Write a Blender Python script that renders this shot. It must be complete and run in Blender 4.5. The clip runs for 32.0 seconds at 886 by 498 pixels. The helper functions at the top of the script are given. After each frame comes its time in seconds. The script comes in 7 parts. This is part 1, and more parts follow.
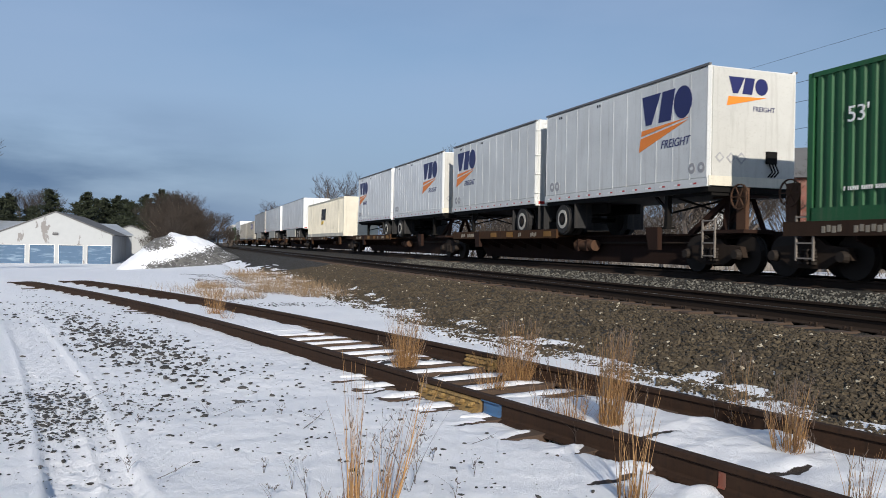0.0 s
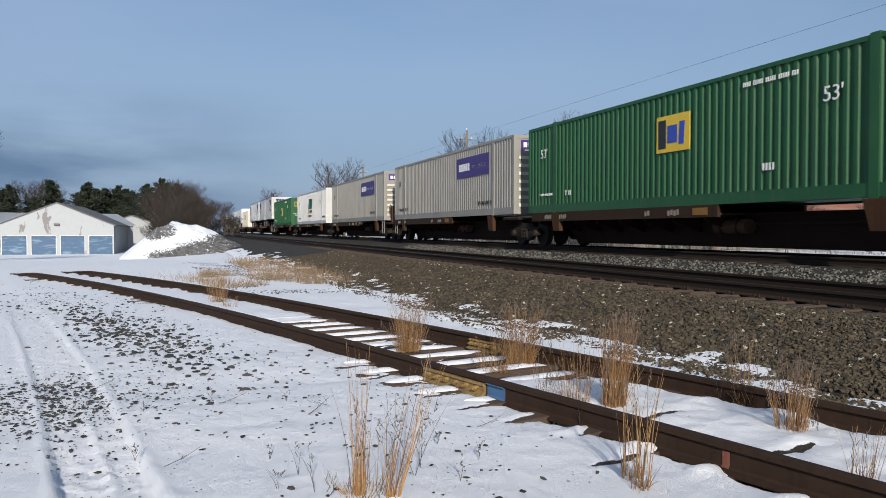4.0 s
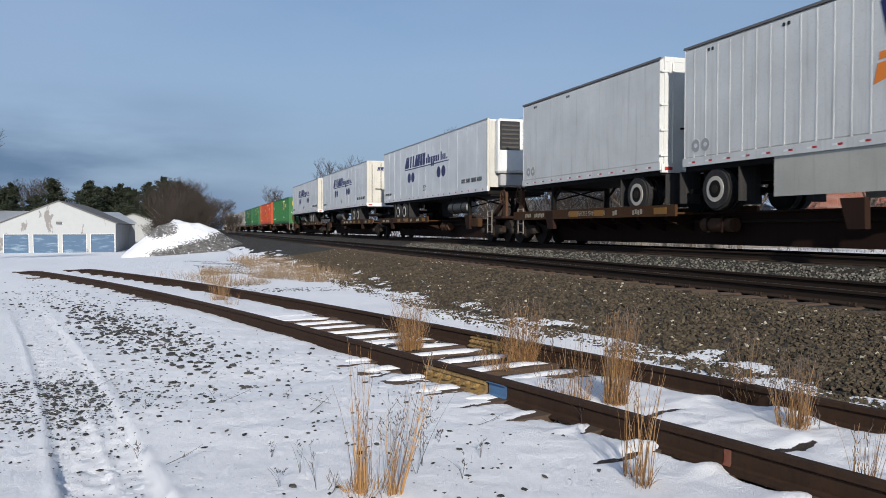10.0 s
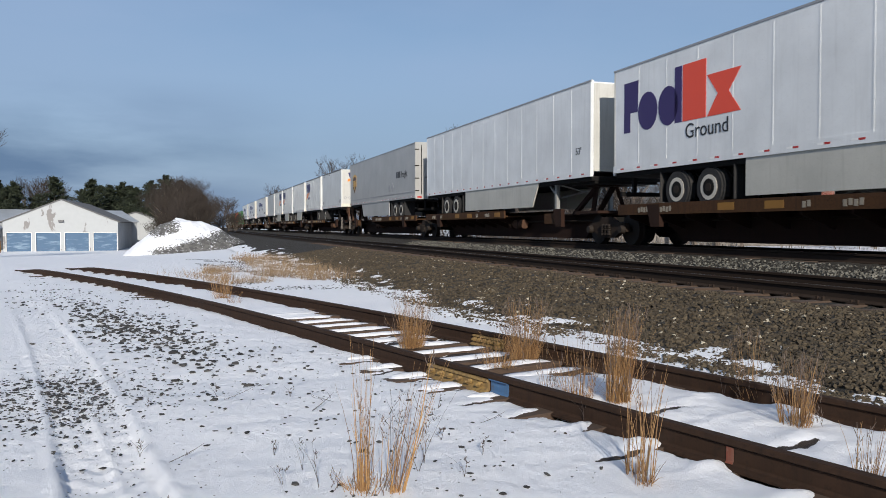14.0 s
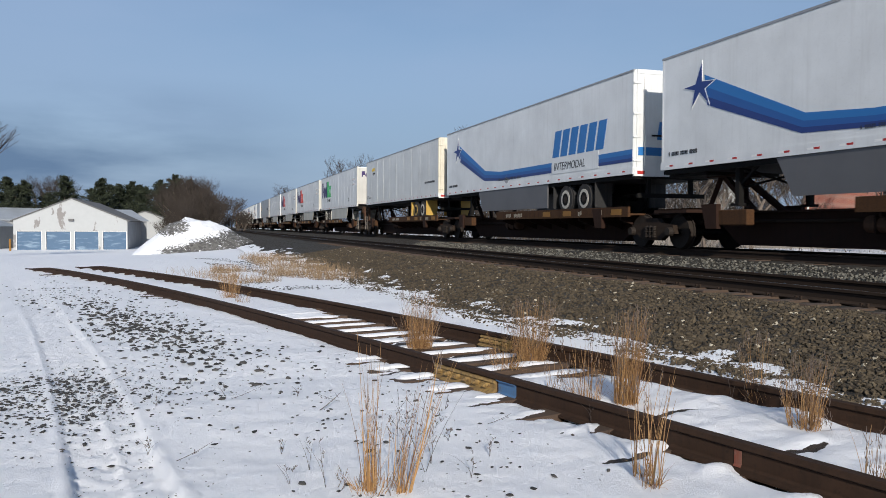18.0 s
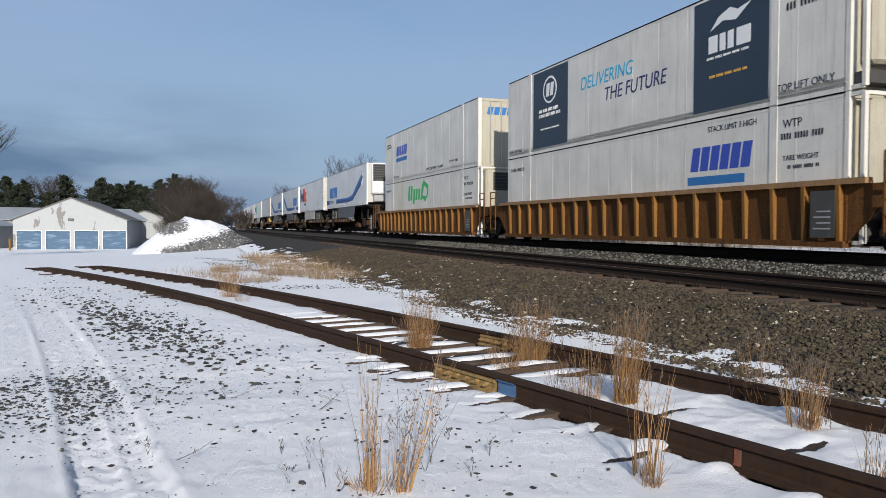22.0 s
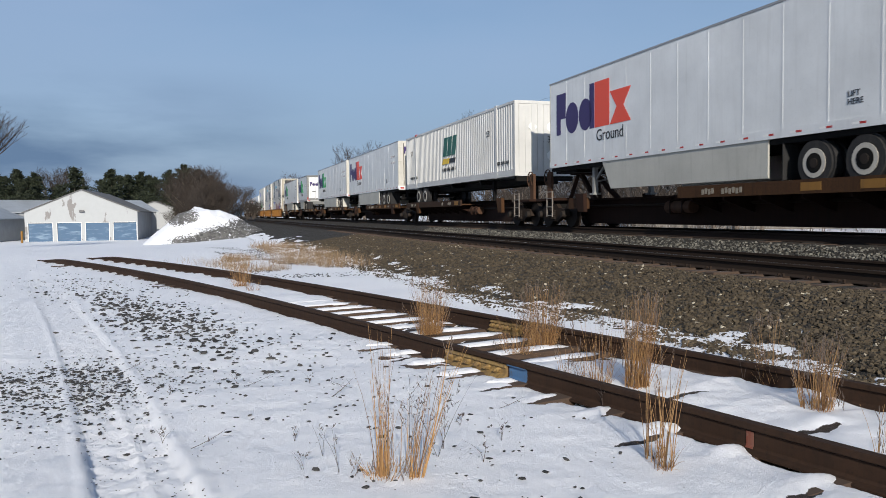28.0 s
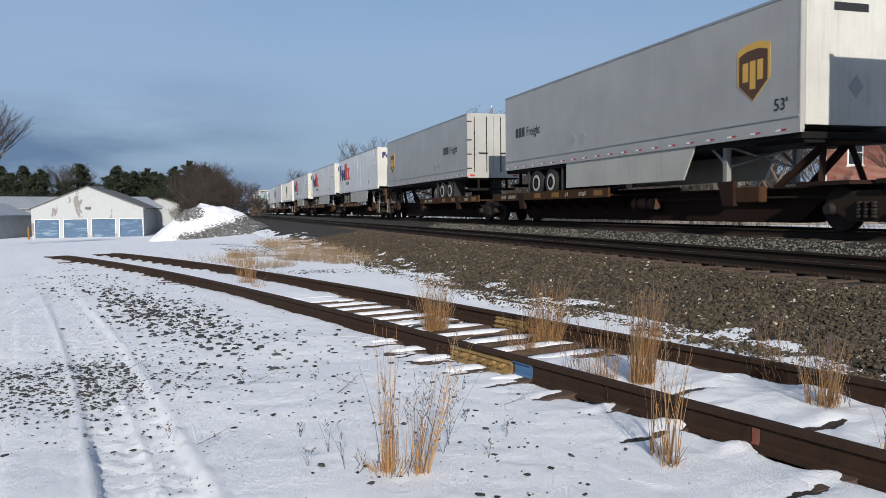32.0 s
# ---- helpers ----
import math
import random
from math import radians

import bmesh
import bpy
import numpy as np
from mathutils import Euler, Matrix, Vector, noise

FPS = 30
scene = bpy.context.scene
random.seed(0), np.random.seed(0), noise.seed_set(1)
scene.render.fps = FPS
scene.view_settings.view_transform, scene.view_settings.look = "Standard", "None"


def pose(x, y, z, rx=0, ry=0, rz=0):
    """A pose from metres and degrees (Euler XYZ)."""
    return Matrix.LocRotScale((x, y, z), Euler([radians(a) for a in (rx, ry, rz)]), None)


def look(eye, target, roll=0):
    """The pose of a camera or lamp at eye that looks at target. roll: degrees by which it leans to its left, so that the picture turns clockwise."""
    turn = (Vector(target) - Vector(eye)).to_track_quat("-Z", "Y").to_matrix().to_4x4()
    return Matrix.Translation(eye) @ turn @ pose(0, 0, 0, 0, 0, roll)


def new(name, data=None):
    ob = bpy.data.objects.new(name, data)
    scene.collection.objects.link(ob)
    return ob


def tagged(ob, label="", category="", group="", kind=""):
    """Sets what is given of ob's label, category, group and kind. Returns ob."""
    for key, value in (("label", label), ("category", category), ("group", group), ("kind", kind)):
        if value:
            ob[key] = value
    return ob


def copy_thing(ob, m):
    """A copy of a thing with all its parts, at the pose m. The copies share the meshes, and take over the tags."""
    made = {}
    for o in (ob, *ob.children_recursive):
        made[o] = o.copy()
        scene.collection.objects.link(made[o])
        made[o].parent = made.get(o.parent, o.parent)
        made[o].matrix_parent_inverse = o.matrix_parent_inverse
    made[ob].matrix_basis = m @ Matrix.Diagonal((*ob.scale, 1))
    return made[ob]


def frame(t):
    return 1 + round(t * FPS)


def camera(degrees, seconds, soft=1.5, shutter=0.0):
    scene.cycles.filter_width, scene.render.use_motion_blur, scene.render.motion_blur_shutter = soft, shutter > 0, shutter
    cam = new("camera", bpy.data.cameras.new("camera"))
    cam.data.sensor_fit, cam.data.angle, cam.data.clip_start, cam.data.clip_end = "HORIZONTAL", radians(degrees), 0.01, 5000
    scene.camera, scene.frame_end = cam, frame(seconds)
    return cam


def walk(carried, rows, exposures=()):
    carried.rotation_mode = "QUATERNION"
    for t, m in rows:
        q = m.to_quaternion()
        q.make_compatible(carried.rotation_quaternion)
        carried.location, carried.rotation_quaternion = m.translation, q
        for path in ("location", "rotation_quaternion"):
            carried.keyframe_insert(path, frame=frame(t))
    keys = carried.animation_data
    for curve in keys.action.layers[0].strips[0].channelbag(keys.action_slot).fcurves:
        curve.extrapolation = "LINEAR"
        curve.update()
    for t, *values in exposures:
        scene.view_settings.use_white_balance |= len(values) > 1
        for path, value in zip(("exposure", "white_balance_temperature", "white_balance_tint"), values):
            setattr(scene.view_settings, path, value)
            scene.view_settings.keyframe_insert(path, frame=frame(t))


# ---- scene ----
import itertools

EYE = (0.0, 0.0, 1.38)

# Heading from the track's axis, tilt and lean of the hand-held camera, in degrees.
VIEW = [
    (0, 19.35, -0.24, 0.96),
    (0.5, 19.29, -0.25, 0.96),
    (1, 19.26, -0.28, 0.92),
    (1.5, 19.23, -0.34, 0.85),
    (2, 19.19, -0.49, 0.66),
    (2.5, 19.14, -0.72, 0.47),
    (3, 19.14, -0.96, 0.29),
    (3.5, 19.18, -1.18, 0.15),
    (5.5, 19.40, -1.67, -0.19),
    (6, 19.43, -1.65, -0.16),
    (6.5, 19.44, -1.60, -0.07),
    (7, 19.44, -1.55, -0.08),
    (7.5, 19.38, -1.55, -0.09),
    (8, 19.30, -1.56, -0.09),
    (8.5, 19.25, -1.58, -0.05),
    (9, 19.19, -1.55, 0.03),
    (9.5, 19.16, -1.54, 0.01),
    (10, 19.13, -1.51, 0.01),
    (10.5, 19.08, -1.51, 0.01),
    (11, 19.09, -1.51, 0.01),
    (11.5, 19.13, -1.53, 0.01),
    (12, 19.19, -1.54, 0.02),
    (12.5, 19.18, -1.57, 0.01),
    (13, 19.14, -1.59, -0.04),
    (13.5, 19.06, -1.64, -0.09),
    (14, 18.98, -1.66, -0.06),
    (14.5, 18.95, -1.67, -0.06),
    (16.5, 18.67, -1.68, 0.00),
    (17, 18.54, -1.67, 0.05),
    (17.5, 18.43, -1.66, 0.13),
    (18, 18.39, -1.61, 0.24),
    (18.5, 18.41, -1.54, 0.35),
    (19, 18.42, -1.51, 0.41),
    (19.5, 18.42, -1.51, 0.40),
    (20, 18.38, -1.54, 0.33),
    (20.5, 18.38, -1.57, 0.30),
    (21, 18.38, -1.60, 0.26),
    (21.5, 18.41, -1.63, 0.24),
    (22, 18.41, -1.66, 0.21),
    (22.5, 18.39, -1.72, 0.12),
    (23, 18.35, -1.79, 0.06),
    (23.5, 18.33, -1.92, -0.06),
    (24, 18.32, -2.05, -0.18),
    (24.5, 18.31, -2.19, -0.29),
    (25, 18.22, -2.31, -0.41),
    (25.5, 18.10, -2.39, -0.45),
    (27.5, 17.80, -2.62, -0.58),
    (28, 17.71, -2.66, -0.64),
    (28.5, 17.61, -2.71, -0.70),
    (29, 17.54, -2.75, -0.71),
    (29.5, 17.50, -2.80, -0.71),
    (30, 17.48, -2.84, -0.72),
    (30.5, 17.45, -2.87, -0.72),
    (31, 17.40, -2.90, -0.72),
    (31.5, 17.36, -2.92, -0.71),
    (32, 17.32, -2.93, -0.68),
]


cam = camera(59.4, 32.0, soft=0.5, shutter=0.05)


def view(yaw, tilt, lean):
    a, b = radians(yaw), radians(tilt)
    aim = (math.sin(a) * math.cos(b), math.cos(a) * math.cos(b), math.sin(b))
    return look(EYE, Vector(EYE) + Vector(aim), lean)


walk(cam, [(t, view(a, b, c)) for t, a, b, c in VIEW])

# ---------------------------------------------------------------- light
SUN_AIM = Vector((0.67, 3.0, -1.25)).normalized()
world = bpy.data.worlds.new("world")
scene.world = world
world.use_nodes = True
wn, wl = world.node_tree.nodes, world.node_tree.links
bg = wn["Background"]
sky = wn.new("ShaderNodeTexSky")
sky.sky_type = "NISHITA"
sky.sun_disc = False
sky.sun_elevation = math.asin(-SUN_AIM.z)
sky.sun_rotation = math.atan2(-SUN_AIM.x, -SUN_AIM.y)
sky.dust_density = 0.4
sky.ozone_density = 3.0
sky.air_density = 1.0
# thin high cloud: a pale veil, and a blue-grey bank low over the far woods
wc = wn.new("ShaderNodeTexCoord")
wm = wn.new("ShaderNodeMapping")
wm.inputs["Scale"].default_value = (1.0, 1.0, 3.2)
wl.new(wc.outputs["Generated"], wm.inputs[0])
wz = wn.new("ShaderNodeSeparateXYZ")
wl.new(wc.outputs["Generated"], wz.inputs[0])
veil = wn.new("ShaderNodeTexNoise")
veil.inputs["Scale"].default_value, veil.inputs["Detail"].default_value = 1.7, 5.0
wl.new(wm.outputs[0], veil.inputs["Vector"])
vr = wn.new("ShaderNodeMapRange")
vr.inputs[1].default_value, vr.inputs[2].default_value, vr.inputs[3].default_value, vr.inputs[4].default_value = 0.35, 0.7, 0.12, 0.55
wl.new(veil.outputs["Fac"], vr.inputs[0])
mix1 = wn.new("ShaderNodeMix")
mix1.data_type = "RGBA"
mix1.inputs[7].default_value = (4.0, 5.3, 7.7, 1)
wl.new(vr.outputs[0], mix1.inputs[0])
wl.new(sky.outputs[0], mix1.inputs[6])
low = wn.new("ShaderNodeMapRange")
low.inputs[1].default_value, low.inputs[2].default_value, low.inputs[3].default_value, low.inputs[4].default_value = 0.02, 0.26, 0.92, 0.0
wl.new(wz.outputs[2], low.inputs[0])
mix2 = wn.new("ShaderNodeMix")
mix2.data_type = "RGBA"
mix2.inputs[7].default_value = (2.85, 4.0, 5.95, 1)
wl.new(low.outputs[0], mix2.inputs[0])
wl.new(mix1.outputs[2], mix2.inputs[6])
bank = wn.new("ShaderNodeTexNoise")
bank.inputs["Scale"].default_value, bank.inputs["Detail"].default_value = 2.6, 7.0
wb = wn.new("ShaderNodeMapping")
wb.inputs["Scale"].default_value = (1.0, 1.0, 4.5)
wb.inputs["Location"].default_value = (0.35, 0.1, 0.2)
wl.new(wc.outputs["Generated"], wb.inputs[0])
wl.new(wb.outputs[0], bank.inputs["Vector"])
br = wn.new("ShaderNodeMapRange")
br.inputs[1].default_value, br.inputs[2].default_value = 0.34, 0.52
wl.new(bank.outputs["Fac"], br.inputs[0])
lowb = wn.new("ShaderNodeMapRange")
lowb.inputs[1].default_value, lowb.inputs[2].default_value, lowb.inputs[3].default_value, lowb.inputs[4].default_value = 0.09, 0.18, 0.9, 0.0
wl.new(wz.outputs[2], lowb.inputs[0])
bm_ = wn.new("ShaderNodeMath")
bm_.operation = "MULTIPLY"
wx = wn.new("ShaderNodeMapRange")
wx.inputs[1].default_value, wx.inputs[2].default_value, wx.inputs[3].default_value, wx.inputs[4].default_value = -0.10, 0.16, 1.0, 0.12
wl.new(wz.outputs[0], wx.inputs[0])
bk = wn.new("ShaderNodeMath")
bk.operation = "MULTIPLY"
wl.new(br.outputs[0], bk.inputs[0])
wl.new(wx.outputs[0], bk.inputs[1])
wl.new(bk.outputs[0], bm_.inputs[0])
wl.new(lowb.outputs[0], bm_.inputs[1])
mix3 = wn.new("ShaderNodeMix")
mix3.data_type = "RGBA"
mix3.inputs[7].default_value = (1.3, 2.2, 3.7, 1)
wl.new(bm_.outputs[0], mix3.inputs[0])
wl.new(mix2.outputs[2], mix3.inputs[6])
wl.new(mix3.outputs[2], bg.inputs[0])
bg.inputs[1].default_value = 0.09
sun = new("sun", bpy.data.lights.new("sun", "SUN"))
sun.data.energy, sun.data.angle, sun.data.color = 5.0, radians(0.6), (1.0, 0.93, 0.83)
sun.matrix_world = look((0, 0, 30), Vector((0, 0, 30)) + SUN_AIM)
scene.view_settings.exposure = 0.0


# ---------------------------------------------------------------- materials
def material(name, color, rough=0.6, metal=0.0, spec=0.5):
    m = bpy.data.materials.new(name)
    m.use_nodes = True
    b = m.node_tree.nodes["Principled BSDF"]
    b.inputs["Base Color"].default_value = (*color, 1)
    b.inputs["Roughness"].default_value = rough
    b.inputs["Metallic"].default_value = metal
    b.inputs["Specular IOR Level"].default_value = spec
    return m


class Nodes:
    """Small writer of node graphs for one material."""

    def __init__(self, m):
        self.tree = m.node_tree
        self.bsdf = self.tree.nodes["Principled BSDF"]

    def add(self, kind, **values):
        n = self.tree.nodes.new(kind)
        for k, v in values.items():
            n.inputs[k.replace("_", " ")].default_value = v
        return n

    def link(self, a, b):
        self.tree.links.new(a, b)

    def coords(self, scale=(1, 1, 1), what="Object"):
        c = self.add("ShaderNodeTexCoord")
        m = self.add("ShaderNodeMapping")
        m.inputs["Scale"].default_value = scale
        self.link(c.outputs[what], m.inputs[0])
        return m.outputs[0]

    def noise(self, vec, scale, detail=6.0, rough=0.6):
        n = self.add("ShaderNodeTexNoise", Scale=scale, Detail=detail, Roughness=rough)
        self.link(vec, n.inputs["Vector"])
        return n.outputs["Fac"]

    def ramp(self, fac, a, b, ca=(0, 0, 0, 1), cb=(1, 1, 1, 1)):
        r = self.add("ShaderNodeValToRGB")
        r.color_ramp.elements[0].position, r.color_ramp.elements[1].position = a, b
        r.color_ramp.elements[0].color, r.color_ramp.elements[1].color = ca, cb
        self.link(fac, r.inputs[0])
        return r.outputs[0]

    def mix(self, fac, a, b):
        x = self.tree.nodes.new("ShaderNodeMix")
        x.data_type = "RGBA"
        for sock, v in ((x.inputs[0], fac), (x.inputs[6], a), (x.inputs[7], b)):
            if isinstance(v, (int, float)):
                sock.default_value = v
            elif isinstance(v, tuple):
                sock.default_value = (*v[:3], 1)
            else:
                self.link(v, sock)
        return x.outputs[2]

    def color(self, out):
        self.link(out, self.bsdf.inputs["Base Color"])

    def bump(self, height, strength, distance):
        n = self.add("ShaderNodeBump", Strength=strength, Distance=distance)
        self.link(height, n.inputs["Height"])
        self.link(n.outputs[0], self.bsdf.inputs["Normal"])


def painted(name, color, rough=0.45, metal=0.0, dirt=(0.16, 0.13, 0.10), amount=0.25, streak=1.0, cover=0.0, spec=0.5):
    """Weathered paint: broad fading, upright rain streaks and specks of dirt."""
    m = material(name, color, rough, metal, spec)
    n = Nodes(m)
    v = n.coords()
    big = n.noise(v, 0.7, 4)
    tone = n.mix(n.ramp(big, 0.3, 0.75), tuple(c * 0.86 for c in color), tuple(min(1, c * 1.08) for c in color))
    sv = n.coords((2.2, 2.2, 0.12))
    s = n.ramp(n.noise(sv, 4.0 * streak, 5, 0.7), 0.52 - cover, 0.85 - cover)
    fine = n.ramp(n.noise(v, 26.0, 4, 0.7), 0.56 - cover, 0.8 - cover)
    k = n.add("ShaderNodeMath")
    k.operation = "MAXIMUM"
    n.link(s, k.inputs[0])
    n.link(fine, k.inputs[1])
    k2 = n.add("ShaderNodeMath")
    k2.operation = "MULTIPLY"
    k2.inputs[1].default_value = amount
    n.link(k.outputs[0], k2.inputs[0])
    n.color(n.mix(k2.outputs[0], tone, dirt))
    n.bump(fine, 0.08, 0.01)
    return m


GREEN = painted("container_green", (0.017, 0.094, 0.034), 0.5, amount=0.35, spec=0.3)
GREEN2 = painted("container_bright_green", (0.031, 0.150, 0.046), 0.5, amount=0.35, spec=0.3)
ORANGE = painted("container_orange", (0.46, 0.070, 0.022), 0.5, amount=0.35, spec=0.3)
WHITE = painted("container_white", (0.57, 0.57, 0.55), 0.42)
GREY = painted("container_grey", (0.285, 0.270, 0.238), 0.5, amount=0.45)
VAN = painted("trailer_white", (0.705, 0.72, 0.72), 0.4, amount=0.2)
PUPWHITE = painted("trailer_aged_white", (0.64, 0.65, 0.635), 0.42, amount=0.45)
VANGREY = painted("trailer_grey", (0.37, 0.368, 0.353), 0.4, amount=0.2)
CREAM = painted("cream_paint", (0.66, 0.62, 0.51), 0.5, amount=0.45)
REEFER = painted("grimy_reefer_white", (0.69, 0.665, 0.605), 0.45, amount=0.5)
ROOFRAIL = painted("dull_roof_rail", (0.13, 0.13, 0.13), 0.5)
PALERAIL = painted("pale_roof_rail", (0.26, 0.275, 0.29), 0.45)
LEGGREY = painted("grey_landing_leg", (0.24, 0.24, 0.23), 0.6, amount=0.5)
ALU = painted("aluminium_rail", (0.55, 0.55, 0.54), 0.35, 0.8, amount=0.3)
DARKRAIL = painted("dark_rail", (0.10, 0.10, 0.105), 0.5)
RUST = painted("rusty_car_frame", (0.027, 0.0128, 0.0085), 0.92, amount=0.6, dirt=(0.010, 0.0075, 0.006), cover=0.04)
YELLOWRUST = painted("faded_yellow_deck", (0.070, 0.033, 0.014), 0.88, amount=0.9, dirt=(0.022, 0.013, 0.009), cover=0.08)
YELLOW = painted("yellow_patch", (0.24, 0.115, 0.018), 0.75, amount=0.7, dirt=(0.10, 0.048, 0.02))
OCHRE = painted("yellow_ochre_paint", (0.42, 0.26, 0.045), 0.55, amount=0.5)
TANK = painted("dark_tank_paint", (0.055, 0.052, 0.047), 0.55, amount=0.5)
BLACK = painted("black_steel", (0.0065, 0.006, 0.0055), 0.85, dirt=(0.022, 0.016, 0.012), amount=0.45)
STEEL = painted("worn_wheel_steel", (0.020, 0.0145, 0.011), 0.8, amount=0.6, dirt=(0.010, 0.0075, 0.006), spec=0.3)
TRUCKRUST = painted("brown_truck_steel", (0.028, 0.0185, 0.013), 0.9, amount=0.7, dirt=(0.011, 0.008, 0.006))
BROWNSILL = painted("dark_brown_sill", (0.042, 0.023, 0.014), 0.9, amount=0.9, dirt=(0.016, 0.010, 0.007), cover=0.06, spec=0.2)
BRAKERUST = painted("brown_rusted_fittings", (0.085, 0.045, 0.027), 0.85, amount=0.8, dirt=(0.030, 0.020, 0.014))
PALEBAR = painted("pale_worn_grab_irons", (0.20, 0.175, 0.15), 0.7, amount=0.6)
for m in (RUST, YELLOWRUST, BLACK, TRUCKRUST, BRAKERUST):
    m.node_tree.nodes["Principled BSDF"].inputs["Specular IOR Level"].default_value = 0.2
TYRE = painted("tyre_rubber", (0.013, 0.013, 0.014), 0.85, amount=0.3)
RIM = painted("pale_wheel_rim", (0.48, 0.45, 0.39), 0.5, amount=0.6)
SKIRT = painted("pale_skirt", (0.47, 0.46, 0.41), 0.5, amount=0.45)
GRIM = painted("grimy_cream_end", (0.43, 0.40, 0.32), 0.55, amount=0.7, dirt=(0.20, 0.14, 0.08), cover=0.02)
NOSEW = painted("weathered_nose_white", (0.52, 0.515, 0.48), 0.5, amount=0.5)
ALEND = painted("faded_cream_doors", (0.56, 0.545, 0.49), 0.5, amount=0.5)
NAVY = material("navy_print", (0.012, 0.015, 0.092), 0.45)
PURPLE = material("purple_print", (0.045, 0.018, 0.16), 0.45)
DARKPURPLE = material("dark_purple_print", (0.030, 0.014, 0.095), 0.45)
FORANGE = material("red_orange_print", (0.72, 0.07, 0.03), 0.45)
PGREEN = material("green_print", (0.03, 0.42, 0.10), 0.45)
PORANGE = material("orange_print", (0.80, 0.22, 0.02), 0.45)
PBLACK = material("black_print", (0.015, 0.015, 0.017), 0.5)
PBLUE = material("blue_print", (0.018, 0.145, 0.40), 0.45)
MARINE = material("marine_blue_print", (0.014, 0.085, 0.29), 0.45)
DEEPBLUE = material("deep_blue_print", (0.012, 0.035, 0.17), 0.45)
PYELLOW = material("yellow_print", (0.75, 0.50, 0.04), 0.5)
PWHITE = material("white_print", (0.78, 0.78, 0.76), 0.5)
PRED = material("red_print", (0.40, 0.025, 0.02), 0.5)
BROWN = material("brown_print", (0.08, 0.035, 0.012), 0.5)
GOLD = material("gold_print", (0.62, 0.36, 0.06), 0.4)
CYAN = material("cyan_print", (0.02, 0.35, 0.55), 0.45)
SLATE = painted("slate_print", (0.02, 0.035, 0.055), 0.45, amount=0.05)


# ---------------------------------------------------------------- mesh helpers
def mesh_of(bm, name, mat):
    me = bpy.data.meshes.new(name)
    bm.to_mesh(me)
    bm.free()
    if mat:
        me.materials.append(mat)
    return me


def part(name, bm, mat, parent, label=""):
    ob = new(name, bm if isinstance(bm, bpy.types.Mesh) else mesh_of(bm, name, mat))
    ob.parent = parent
    if label:
        ob["label"] = label
    return ob


def thing(name, label, category, group="", kind=""):
    ob = new(name)
    ob.empty_display_size = 0.2
    return tagged(ob, label, category, group, kind)


def box(bm, x0, x1, y0, y1, z0, z1, bevel=0.0):
    """An axis-aligned block added to bm."""
    vs = [bm.verts.new((x, y, z)) for x in (x0, x1) for y in (y0, y1) for z in (z0, z1)]
    fs = [bm.faces.new([vs[i] for i in q]) for q in
          ((0, 1, 3, 2), (4, 6, 7, 5), (0, 4, 5, 1), (2, 3, 7, 6), (0, 2, 6, 4), (1, 5, 7, 3))]
    if bevel:
        es = {e for f in fs for e in f.edges}
        bmesh.ops.bevel(bm, geom=list(es), offset=bevel, segments=1, affect="EDGES")
    return bm


def boxes(*rows, bevel=0.0):
    bm = bmesh.new()
    for r in rows:
        box(bm, *r, bevel=bevel)
    return bm


def prism(bm, pts, axis, a, b):
    """A flat outline pushed along an axis from a to b; pts are pairs in the other two axes."""
    def at(p, d):
        return {"x": (d, p[0], p[1]), "y": (p[0], d, p[1]), "z": (p[0], p[1], d)}[axis]
    lo = [bm.verts.new(at(p, a)) for p in pts]
    hi = [bm.verts.new(at(p, b)) for p in pts]
    bm.faces.new(lo)
    bm.faces.new(hi[::-1])
    for i in range(len(pts)):
        j = (i + 1) % len(pts)
        bm.faces.new((lo[i], hi[i], hi[j], lo[j]))
    bmesh.ops.recalc_face_normals(bm, faces=bm.faces)
    return bm


def disc(bm, r, axis, a, b, cx=0.0, cy=0.0, n=20, taper=1.0):
    """A round body between a and b along an axis."""
    lo, hi = [], []
    for i in range(n):
        t = 2 * math.pi * i / n
        u, v = math.cos(t), math.sin(t)
        for ring, d, rr in ((lo, a, r), (hi, b, r * taper)):
            p = (cx + rr * u, cy + rr * v)
            ring.append(bm.verts.new({"x": (d, p[0], p[1]), "y": (p[0], d, p[1]), "z": (p[0], p[1], d)}[axis]))
    fs = [bm.faces.new(lo), bm.faces.new(hi[::-1])]
    for i in range(n):
        j = (i + 1) % n
        fs.append(bm.faces.new((lo[i], hi[i], hi[j], lo[j])))
    bmesh.ops.recalc_face_normals(bm, faces=fs)
    return bm


def beam(bm, a, b, w):
    """A square bar of width w from a to b."""
    a, b = Vector(a), Vector(b)
    q = (b - a).to_track_quat("Z", "Y").to_matrix()
    vs = []
    for p in (a, b):
        for sx, sy in ((-1, -1), (1, -1), (1, 1), (-1, 1)):
            vs.append(bm.verts.new(p + q @ Vector((sx * w / 2, sy * w / 2, 0))))
    for q4 in ((3, 2, 1, 0), (4, 5, 6, 7), (0, 1, 5, 4), (1, 2, 6, 5), (2, 3, 7, 6), (3, 0, 4, 7)):
        bm.faces.new([vs[i] for i in q4])
    return bm


# ---------------------------------------------------------------- the line of the tracks
BEND, Y0 = 8.39e-5, 24.0
TRAIN_X, TRAIN_Z = 13.105, 0.85
NEAR_X, NEAR_Z = 8.70, 0.61


